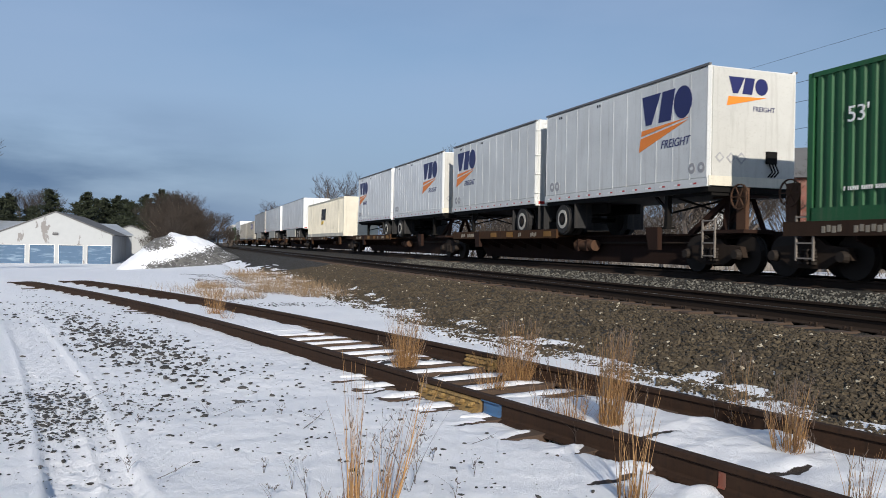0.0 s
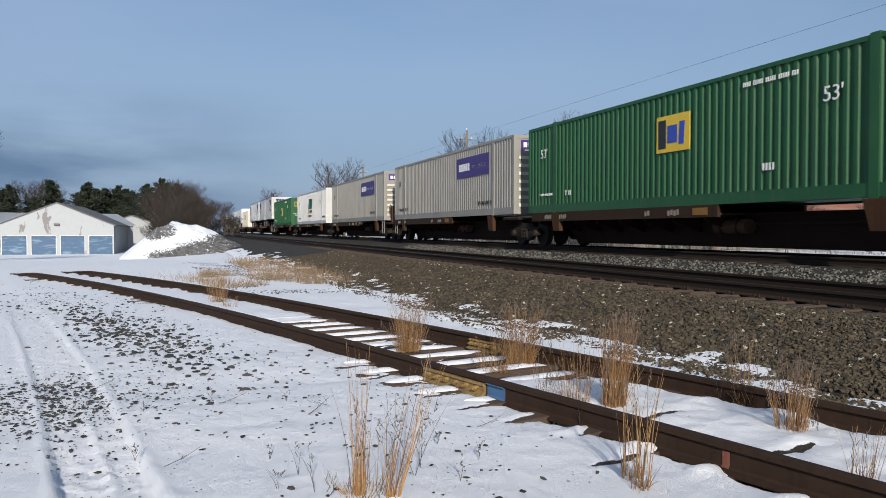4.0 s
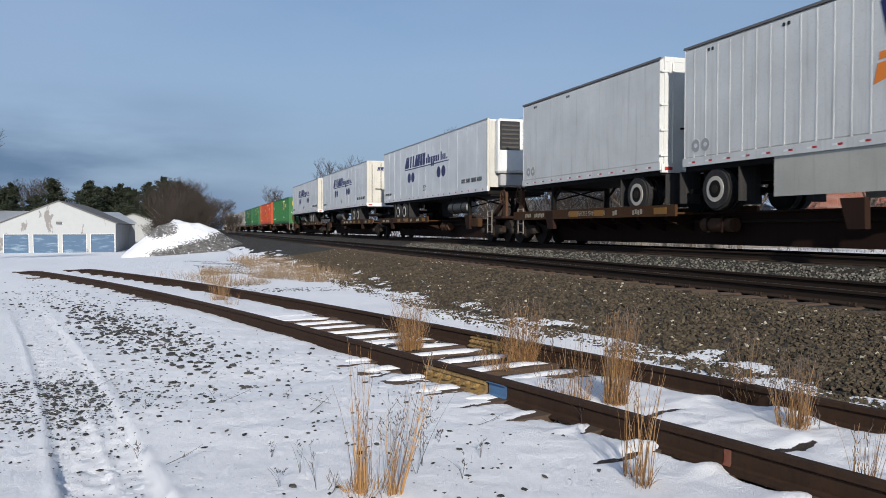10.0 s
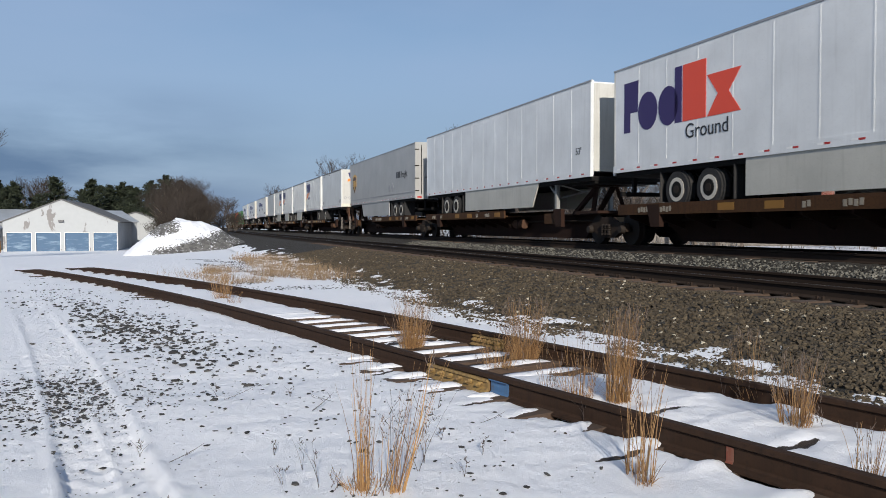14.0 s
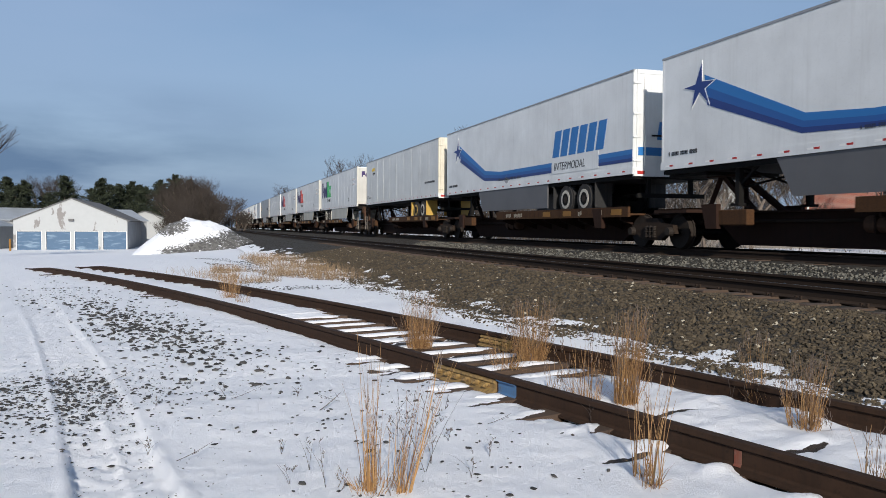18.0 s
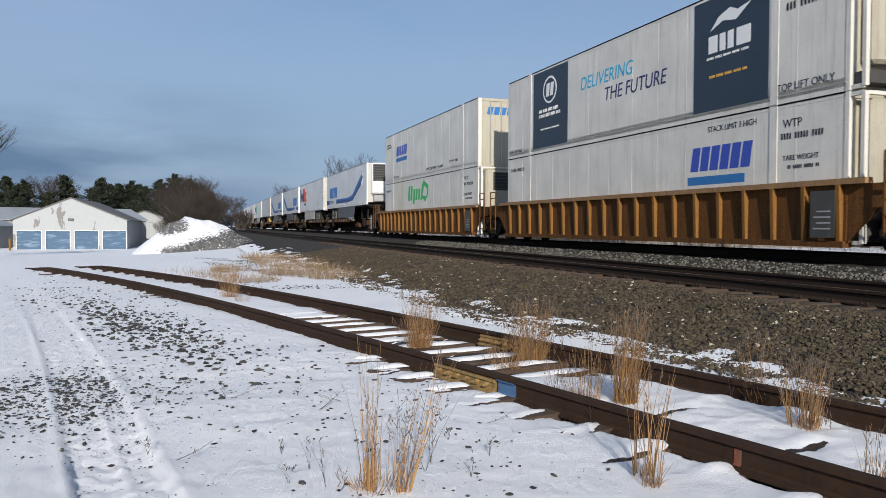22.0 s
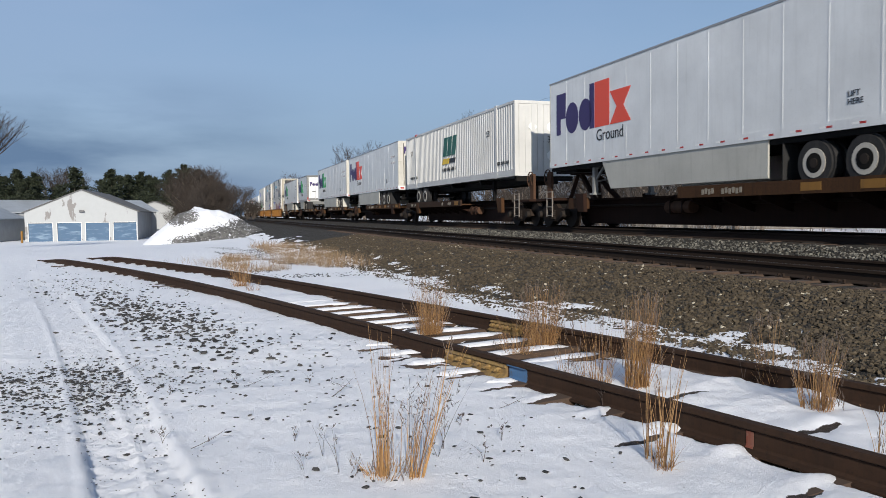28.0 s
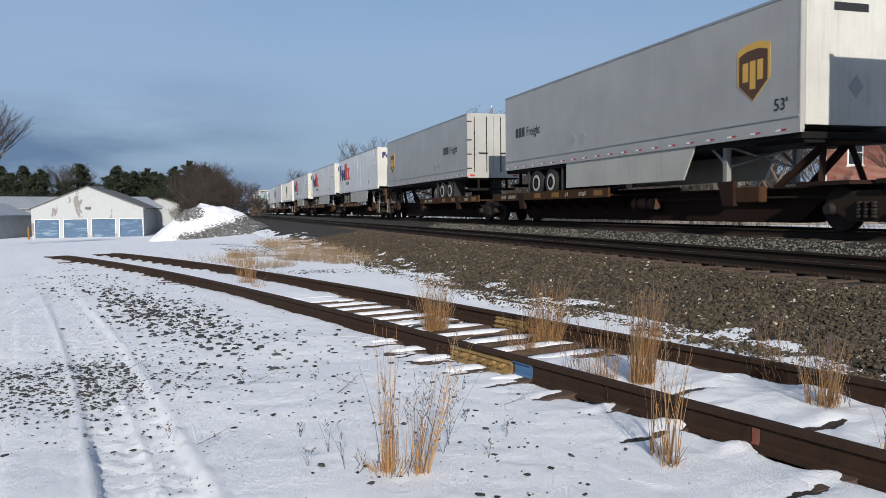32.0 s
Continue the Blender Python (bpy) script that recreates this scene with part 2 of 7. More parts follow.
def line(x, s, dx=0.0):
    """A place at s along a track whose axis passes x, dx to its right, and the heading in degrees."""
    e = s - Y0
    slope = 2 * BEND * e
    return x + BEND * e * e + dx, s - dx * slope, -math.degrees(math.atan(slope))


def run(t):
    """How far the train has moved, from the middle of the clip."""
    q = (t - 16) / 16
    return 16 * (21.8538 * q - 0.3287 * q * q - 0.1710 * q ** 3)


MOVERS = []


def rolls(ob, s):
    """Lets a thing ride on the train; s is its place along it."""
    MOVERS.append((ob, s))
    x, y, h = line(TRAIN_X, s + run(16))
    ob.matrix_basis = pose(x, y, TRAIN_Z, 0, 0, h)
    return ob


# ---------------------------------------------------------------- ground
def smooth(a, b, v):
    t = min(1.0, max(0.0, (v - a) / (b - a)))
    return t * t * (3 - 2 * t)


def siding(y):
    """The camera-side rail of the siding: its x and slope at y."""
    x = -1.055e-4 * y ** 3 - 1.72e-4 * y * y - 0.2335 * y + 3.939
    return x, -3.165e-4 * y * y - 3.44e-4 * y - 0.2335


def side_place(y, off):
    x, s = siding(y)
    k = 1 / math.sqrt(1 + s * s)
    return x + off * k, y - off * s * k, -math.degrees(math.atan(s))


def rut_mid(y):
    return -0.315 - 0.172 * (y - 4.4) - 0.0027 * (y - 4.4) ** 2


def rut(x, y):
    """Depth of the wheel tracks in the snow, 0 to 1."""
    m = rut_mid(y)
    d = smooth(0.262, 0.214, x - m) * smooth(-0.262, -0.218, x - m)
    d = max(d, 0.45 * smooth(0.30, 0.18, abs(x - m + 0.95)))
    return d * (0.85 + 0.4 * noise.noise((x * 9, y * 9, 3)))


def ground_z(x, y):
    far = smooth(28, 92, y) * smooth(7, -5, x)
    z = -1.3 * far - 0.25 * smooth(30, 55, y) * smooth(9, 5, x) * (1 - far)
    z += 0.55 * smooth(14.5, 18, x) * smooth(60, 20, abs(y - 20)) * 0.4
    return z


def grid_lines(lo, hi, near_lo, near_hi, fine, grow):
    vals, v = [near_lo], near_lo
    while v < near_hi:
        v += fine
        vals.append(v)
    step = fine
    while v < hi:
        step *= grow
        v += step
        vals.append(v)
    v, step = near_lo, fine
    left = []
    while v > lo:
        step *= grow
        v -= step
        left.append(v)
    return left[::-1] + vals


TIE_STEP = 0.53


def make_ground():
    xs = grid_lines(-2500, 2500, -2.6, 3.9, 0.022, 1.09)
    ys = grid_lines(-2500, 2500, 2.8, 10.5, 0.034, 1.06)
    verts, faces, bare, tread = [], [], [], []
    for y in ys:
        for x in xs:
            z = ground_z(x, y)
            dark = 0.0
            if -8 < x < 8 and -6 < y < 40:
                z += 0.030 * noise.noise((x * 0.9, y * 0.9, 0)) + 0.010 * noise.noise((x * 3.3, y * 3.3, 5))
                rd = rut(x, y)
                z -= (0.026 + 0.030 * smooth(6.0, 4.8, y)) * rd - 0.010 * math.exp(-((abs(x - rut_mid(y)) - 0.285) / 0.03) ** 2)
                if rd > 0.2:
                    m = rut_mid(y)
                    z += 0.004 * math.sin(y * 62 + 3 * math.sin((x - m) * 30)) * (0.5 + 0.9 * noise.noise((x * 6, y * 6, 9))) + 0.010 * noise.noise((x * 27, y * 27, 1))
                    z += 0.026 * math.exp(-((x - m - 0.04) / 0.028) ** 2) * smooth(7.0, 5.5, y) * (0.8 + 0.25 * math.sin(y * 55))
                z += 0.006 * noise.noise((x * 6, y * 6, 11)) + 0.005 * noise.noise((x * 14, y * 14, 12)) + 0.0045 * noise.noise((x * 31, y * 31, 13))
            if y > -9 and y < 33:
                sx, sl = siding(y)
                o = (x - sx) / math.sqrt(1 + sl * sl)
                z += 0.02 * math.exp(-((o - 0.75) / 0.5) ** 2)
                if -1.0 < o < 2.6 and y < 20:
                    inner = smooth(-0.05, 0.1, o) * smooth(1.55, 1.4, o)
                    z += 0.024 * inner * noise.noise((x * 1.9, y * 1.9, 21)) + 0.012 * inner * noise.noise((x * 6, y * 6, 22))
                    z += 0.016 * noise.noise((y * 2.6, 4.0, 23)) * math.exp(-((o + 0.14) / 0.12) ** 2) + 0.03 * noise.noise((y * 2.3, 9.0, 24)) * math.exp(-((o - 0.16) / 0.12) ** 2) + 0.03 * noise.noise((y * 2.3, 9.0, 25)) * math.exp(-((o - 1.36) / 0.12) ** 2)
                z -= 0.075 * smooth(6.2, 6.9, y) * smooth(13.2, 11.5, y) * smooth(0.0, 0.12, o) * smooth(1.5, 1.38, o)
                if -0.9 < o < 1.6 and y < 13.4:
                    st = (y + o * sl - 1.6) / TIE_STEP
                    k = round(st)
                    ph = (st - k) * TIE_STEP
                    wob = 0.05 * noise.noise((x * 7, y * 7, 31))
                    if y > 6.0 and 0.06 < o < 1.45:
                        # dark gap on the near side of each tie: bare ballast and painted shade
                        dark = smooth(-0.265, -0.215, ph + wob) * smooth(-0.085, -0.11, ph + wob) * smooth(6.0, 6.6, y) * smooth(13.0, 11.0, y) * smooth(-0.28, -0.12, noise.noise((x * 1.6, y * 1.6, 33)))
                    elif y > 5.4 and o < 0.0:
                        dark = smooth(-0.155, -0.13, ph + wob) * smooth(-0.07, -0.10, ph + wob) * smooth(-0.62, -0.45, o + 0.2 * noise.noise((k * 2.3, 5.0, 1.0))) * smooth(9.5, 7.0, y)
                        z -= 0.015 * dark
                    elif y <= 5.4:
                        # hollows beside the rail between the ties, shade painted dark, and bare edges of ties
                        if -0.16 < o < 0.0:
                            dark = smooth(0.075, 0.115, abs(ph - 0.03) + wob) * smooth(-0.15 - wob, -0.09 - wob, o)
                            z -= 0.035 * dark
                        a = noise.noise((k * 5.3, 2.0, 0.0))
                        c = (-0.36 if k % 2 else 0.62) + 0.22 * noise.noise((k * 1.9, 7.0, 0.0))
                        if a > -0.25:
                            slot = smooth(0.24 + 0.2 * a, 0.12 + 0.2 * a, abs(o - c)) * smooth(0.040, 0.018, abs(ph + 0.085 + wob))
                            dark = max(dark, slot)
                            z -= 0.014 * slot
                z -= 0.026 * smooth(-0.75, -0.35, o) * smooth(0.1, -0.02, o) * (0.75 + 0.7 * noise.noise((x * 2.1, y * 2.1, 6))) * smooth(8.4, 7.6, y) * smooth(5.6, 6.0, y)
                if y < 5.9 and -0.8 < o < 1.6:
                    st = (y + o * sl - 1.6) / TIE_STEP
                    k = round(st)
                    amp = 0.5 + 0.9 * noise.noise((k * 3.7, 1.3, 0.4))
                    ph = (st - k) * TIE_STEP - 0.045 - 0.04 * noise.noise((o * 5.0, k * 2.1, 7.0))
                    hump = math.exp(-(ph / 0.06) ** 2) * (0.014 + 0.016 * amp) * (0.5 + 1.1 * smooth(-0.40, -0.03, o))
                    fade = smooth(5.9, 5.4, y)
                    z += fade * (hump - 0.010) * smooth(-0.62 + 0.2 * amp, -0.35, o) * smooth(0.02, -0.02, o)
                    z += fade * (0.020 + 0.3 * hump) * smooth(0.02, 0.16, o) * smooth(1.5, 1.36, o)
                z -= 0.03 * math.exp(-(o / 0.10) ** 2) + 0.05 * math.exp(-((o - 1.505) / 0.10) ** 2)
            verts.append((x, y, z))
            bare.append(dark)
            tread.append(rut(x, y) if -6 < x < 3 and 2 < y < 20 else 0.0)
    nx = len(xs)
    for j in range(len(ys) - 1):
        for i in range(nx - 1):
            a = j * nx + i
            faces.append((a, a + 1, a + nx + 1, a + nx))
    me = bpy.data.meshes.new("ground")
    me.from_pydata(verts, [], faces)
    me.polygons.foreach_set("use_smooth", [True] * len(faces))
    me.materials.append(SNOW)
    me.attributes.new("bare", "FLOAT", "POINT").data.foreach_set("value", bare)
    me.attributes.new("tread", "FLOAT", "POINT").data.foreach_set("value", tread)
    return tagged(new("ground", me), "snow-covered open ground with dirt and gravel showing through", "ground", kind="structure")


SNOW = material("snow", (0.80, 0.82, 0.86), 0.55)
n = Nodes(SNOW)
v = n.coords()
grain = n.noise(v, 16, 5, 0.75)
fine = n.noise(v, 90, 3, 0.7)
bare = n.add("ShaderNodeAttribute")
bare.attribute_name = "bare"
dark_mask = n.add("ShaderNodeMath")
dark_mask.operation = "MULTIPLY_ADD"
dark_mask.inputs[1].default_value = 0.7
n.link(n.noise(v, 30, 4, 0.8), dark_mask.inputs[0])
n.link(bare.outputs["Fac"], dark_mask.inputs[2])
# colour of bare ground, which also stands in for shade in gaps and hollows
soil_shade = n.ramp(fine, 0.3, 0.7, (0.014, 0.010, 0.008, 1), (0.060, 0.046, 0.036, 1))
n.color(n.mix(n.ramp(dark_mask.outputs[0], 0.80, 0.88), n.mix(n.ramp(grain, 0.60, 0.78), (0.84, 0.85, 0.875), (0.76, 0.77, 0.80)), soil_shade))
tread = n.add("ShaderNodeAttribute")
tread.attribute_name = "tread"
crumb = n.add("ShaderNodeMath")
crumb.operation = "MULTIPLY_ADD"
n.link(n.noise(n.coords((1.0, 1.9, 1.0)), 46, 3, 0.6), crumb.inputs[0])
n.link(tread.outputs["Fac"], crumb.inputs[1])
n.link(n.noise(v, 36, 7, 0.85), crumb.inputs[2])
n.bump(crumb.outputs[0], 0.55, 0.03)
SNOW.node_tree.nodes["Principled BSDF"].inputs["Specular IOR Level"].default_value = 0.3

BALLAST = material("ballast", (0.17, 0.155, 0.135), 0.9)
n = Nodes(BALLAST)
v = n.coords()
vo = n.add("ShaderNodeTexVoronoi", Scale=28.0)
n.link(v, vo.inputs["Vector"])
tone = n.ramp(vo.outputs["Color"], 0.1, 0.95, (0.006, 0.005, 0.0036, 1), (0.047, 0.038, 0.026, 1))
n.color(n.mix(n.ramp(n.noise(v, 0.8, 4), 0.35, 0.7), tone, (0.020, 0.016, 0.011)))
n.bump(vo.outputs["Distance"], 0.9, 0.05)

STONE = material("crushed_stone", (0.18, 0.165, 0.145), 0.9)
n = Nodes(STONE)
geo = n.add("ShaderNodeNewGeometry")
pale = n.ramp(geo.outputs["Random Per Island"], 0.982, 0.99)
n.color(n.mix(pale, n.mix(n.noise(n.coords(), 40, 3), n.ramp(geo.outputs["Random Per Island"], 0.0, 0.97, (0.0098, 0.0076, 0.0048, 1), (0.136, 0.105, 0.064, 1)), (0.044, 0.032, 0.019)), (0.40, 0.36, 0.28)))

RAIL = painted("rusty_rail", (0.036, 0.0185, 0.0105), 0.85, amount=0.85, dirt=(0.012, 0.0075, 0.0055), cover=0.06)
RAIL.node_tree.nodes["Principled BSDF"].inputs["Specular IOR Level"].default_value = 0.25
MAINRAIL = painted("dark_main_rail", (0.032, 0.021, 0.015), 0.9, amount=0.4, dirt=(0.016, 0.012, 0.010))
MAINRAIL.node_tree.nodes["Principled BSDF"].inputs["Specular IOR Level"].default_value = 0.2
SHINE = material("polished_rail_head", (0.45, 0.43, 0.41), 0.25, 1.0)
TIE = painted("weathered_tie", (0.070, 0.044, 0.029), 0.9, amount=0.6, dirt=(0.024, 0.017, 0.013))

make_ground()

PROFILE = ((-3.75, -0.12), (-3.4, 0.02), (-2.6, 0.19), (-1.65, 0.385), (-1.3, 0.40), (1.3, 0.40), (2.1, 0.45), (2.55, 0.56), (2.9, 0.66), (4.4, 0.67), (5.8, 0.66), (7.2, 0.25), (8.6, -0.25))


def ballast_z(o):
    for (a, za), (b, zb) in zip(PROFILE, PROFILE[1:]):
        if a <= o <= b:
            return za + (zb - za) * (o - a) / (b - a)
    return -0.3


def make_ballast():
    ss = grid_lines(-720, 760, 3, 30, 0.14, 1.10)
    offs = [-3.75 + 0.13 * i for i in range(34)] + [0.9, 1.3, 1.7, 2.1, 2.35, 2.55, 2.75, 2.9, 3.4, 4.4, 5.8, 6.4, 7.2, 8.6]
    verts, faces = [], []
    for s in ss:
        for o in offs:
            x, y, _ = line(NEAR_X, s, 0)
            w = 0.22 * noise.noise((s * 0.25, 3.0, 1.0)) + 0.12 * noise.noise((s * 0.9, 8.0, 1.0))
            w -= 0.85 * smooth(6.5, 12, s)
            k = max(0, min(1, (-1.7 - o) / 2.0))
            z = ballast_z(o)
            if 0 < s < 45:
                z += 0.035 * noise.noise((s * 2.7, o * 2.7, 0)) + 0.03 * noise.noise((s * 8, o * 8, 4))
            verts.append((x + o + w * k, y, z))
    m = len(offs)
    for j in range(len(ss) - 1):
        for i in range(m - 1):
            a = j * m + i
            faces.append((a, a + 1, a + m + 1, a + m))
    me = bpy.data.meshes.new("track_bed")
    me.from_pydata(verts, [], faces)
    me.polygons.foreach_set("use_smooth", [True] * len(faces))
    me.materials.append(BALLAST)
    return tagged(new("track_bed", me), "raised bed of grey-brown crushed stone under the tracks", "track bed", kind="structure")


make_ballast()

# rail section: pairs across and up, with the head's top at zero
SECTION = ((-0.037, -0.004), (-0.030, 0.0), (0.030, 0.0), (0.037, -0.004), (0.036, -0.038), (0.010, -0.05), (0.009, -0.14), (0.020, -0.155), (0.072, -0.168), (0.072, -0.180), (-0.072, -0.180), (-0.072, -0.168), (-0.020, -0.155), (-0.009, -0.14), (-0.010, -0.05), (-0.036, -0.038))


def sweep_rail(stations, mat, name, scale=1.0):
    """A rail along stations (x, y, z, heading)."""
    verts, faces = [], []
    m = len(SECTION)
    for x, y, z, h in stations:
        a = radians(h)
        for u, w in SECTION:
            verts.append((x + u * scale * math.cos(a), y + u * scale * math.sin(a), z + w * scale))
    for j in range(len(stations) - 1):
        for i in range(m):
            k = (i + 1) % m
            faces.append((j * m + i, j * m + k, (j + 1) * m + k, (j + 1) * m + i))
    faces += [tuple(range(m)), tuple(range((len(stations) - 1) * m + m - 1, (len(stations) - 1) * m - 1, -1))]
    me = bpy.data.meshes.new(name)
    me.from_pydata(verts, [], faces)
    me.materials.append(mat)
    bm = bmesh.new()
    bm.from_mesh(me)
    bmesh.ops.recalc_face_normals(bm, faces=bm.faces)
    bm.to_mesh(me)
    bm.free()
    return me


def main_track(x, z, what):
    tr = thing(what, "dark steel main line track on wooden ties", "railway track", kind="structure")
    for side in (-0.7525, 0.7525):
        st = [(*line(x, s, side)[:2], z, line(x, s)[2]) for s in grid_lines(-700, 740, -10, 60, 5, 1.2)]
        part("rail", sweep_rail(st, MAINRAIL, "rail"), None, tr)
        top = bmesh.new()
        rows = [[top.verts.new((px + u, py, pz + 0.0015)) for u in (-0.022, 0.022)] for px, py, pz, _ in st]
        for a, b in zip(rows, rows[1:]):
            top.faces.new((a[0], a[1], b[1], b[0]))
        part("running_surface", top, SHINE, tr, "polished bright strip on the rail head")
    return tr


near_track = main_track(NEAR_X, NEAR_Z, "main_track")
train_track = main_track(TRAIN_X, TRAIN_Z, "main_track")

sid = thing("siding_track", "rusty disused siding track half buried in snow", "railway track", kind="structure")
SID_Z = 0.145
for off in (0.0, 1.505):
    st = []
    y = -9.0
    while y < 27.6:
        x, yy, h = side_place(y, off)
        st.append((x, yy, SID_Z - 0.12 * smooth(25, 27.6, y), h))
        y += 0.4
    part("rail", sweep_rail(st, RAIL, "rail"), None, sid)


# ---------------------------------------------------------------- rail cars and loads (z from the rail head, y along the train)
HALF = 1.295


def corrugated_side(length, z0, z1, x, pitch, depth, gap_lo, gap_hi):
    """An upright sheet folded into ribs, facing -x or +x."""
    bm = bmesh.new()
    sgn = -1 if x < 0 else 1
    ys = []
    y = gap_lo
    while y < gap_hi - pitch * 0.5:
        for f, d in ((0.0, 0), (0.36, 0), (0.5, 1), (0.86, 1)):
            ys.append((y + f * pitch, d))
        y += pitch
    ys.append((gap_hi, 0))
    lo = [bm.verts.new((x - sgn * depth * d, yy, z0)) for yy, d in ys]
    hi = [bm.verts.new((x - sgn * depth * d, yy, z1)) for yy, d in ys]
    for i in range(len(ys) - 1):
        q = (lo[i], hi[i], hi[i + 1], lo[i + 1])
        bm.faces.new(q if sgn < 0 else q[::-1])
    return bm


def container(label, mat, mat_end, group, length=16.15, z0=1.13, h=2.9, smooth_side=False, base_rail=0.26, pitch=0.245, fold=0.042):
    c = thing("shipping_container", label, "container", group)
    H, L = h, length / 2
    inset = 0.05
    core = boxes((-HALF + inset + 0.02, HALF - inset - 0.02, -L + 0.05, L - 0.05, z0 + 0.05, z0 + H - 0.03))
    part("body", core, mat, c)
    for sx in (-1, 1):
        x = sx * HALF
        if smooth_side:
            bm = boxes((min(x, x - sx * 0.06), max(x, x - sx * 0.06), -L + 0.12, L - 0.12, z0 + 0.1, z0 + H - 0.08))
            part("side_panel", bm, mat, c)
            for k in range(1, 13 if sx < 0 else 1):
                yy = -L + 0.12 + k * (length - 0.24) / 13
                part("seam", boxes((min(x, x + sx * 0.003), max(x, x + sx * 0.003), yy - 0.012, yy + 0.012, z0 + 0.16, z0 + H - 0.12)), mat, c)
        else:
            part("side_panel", corrugated_side(length, z0 + base_rail, z0 + H - 0.07, x - sx * 0.012, pitch, fold, -L + 0.14, L - 0.14), mat, c)
        a, b = sorted((x, x - sx * 0.11))
        part("bottom_rail", boxes((a, b, -L + 0.1, L - 0.1, z0, z0 + base_rail)), mat, c)
        part("top_rail", boxes((a, b, -L + 0.1, L - 0.1, z0 + H - 0.09, z0 + H)), mat, c)
        if smooth_side:
            part("seam", boxes((*sorted((x + sx * 0.006, x - sx * 0.02)), -L + 0.1, L - 0.1, z0 + H - 0.02, z0 + H + 0.015)), BLACK, c, "dark joint under the upper container")
            part("seam", boxes((*sorted((x + sx * 0.005, x - sx * 0.02)), -L + 0.1, L - 0.1, z0 + 0.16, z0 + 0.185)), VANGREY, c)
        for yy in (-L, L - 0.16):
            part("corner_post", boxes((*sorted((x, x - sx * 0.16)), yy, yy + 0.16, z0, z0 + H), bevel=0.012), mat, c)
        for yy in (-6.1, 6.1):
            a2, b2 = sorted((x + sx * 0.012, x - sx * 0.1))
            part("lift_post", boxes((a2, b2, yy - 0.11, yy + 0.11, z0 - 0.02, z0 + H + 0.03)), mat, c)
    part("roof", boxes((-HALF + 0.08, HALF - 0.08, -L + 0.1, L - 0.1, z0 + H - 0.05, z0 + H - 0.015)), mat, c)
    part("end_panel", boxes((-HALF + 0.15, HALF - 0.15, -L + 0.03, -L + 0.09, z0 + 0.1, z0 + H - 0.1)), mat_end, c)
    for zz in (z0, z0 + H - 0.12):
        part("end_rail", boxes((-HALF + 0.14, HALF - 0.14, -L + 0.005, -L + 0.12, zz, zz + 0.12)), mat_end, c)
    return c


def wheel_pair(t, y, z, r=0.50):
    """Dual road wheels on one trailer axle."""
    for sx in (-1, 1):
        for k, xx in enumerate((1.24, 0.92)):
            bm = bmesh.new()
            a, b = sx * xx, sx * (xx - 0.26)
            disc(bm, r, "x", a, b, y, z + r, 24)
            es = [e for e in bm.edges if len(e.link_faces) == 2 and any(len(f.verts) > 4 for f in e.link_faces)]
            bmesh.ops.bevel(bm, geom=es, offset=0.05, segments=2, affect="EDGES")
            tyre = part("tyre", bm, TYRE, t)
            if k == 0:
                rm = bmesh.new()
                disc(rm, 0.30, "x", a + sx * 0.012, a - sx * 0.03, y, z + r, 20)
                part("rim", rm, RIM, tyre)
                rm = bmesh.new()
                disc(rm, 0.205, "x", a + sx * 0.016, a - sx * 0.03, y, z + r, 16)
                part("rim_well", rm, BLACK, tyre)
                rm = bmesh.new()
                disc(rm, 0.10, "x", a + sx * 0.03, a - sx * 0.03, y, z + r, 10)
                part("hub", rm, STEEL, tyre)


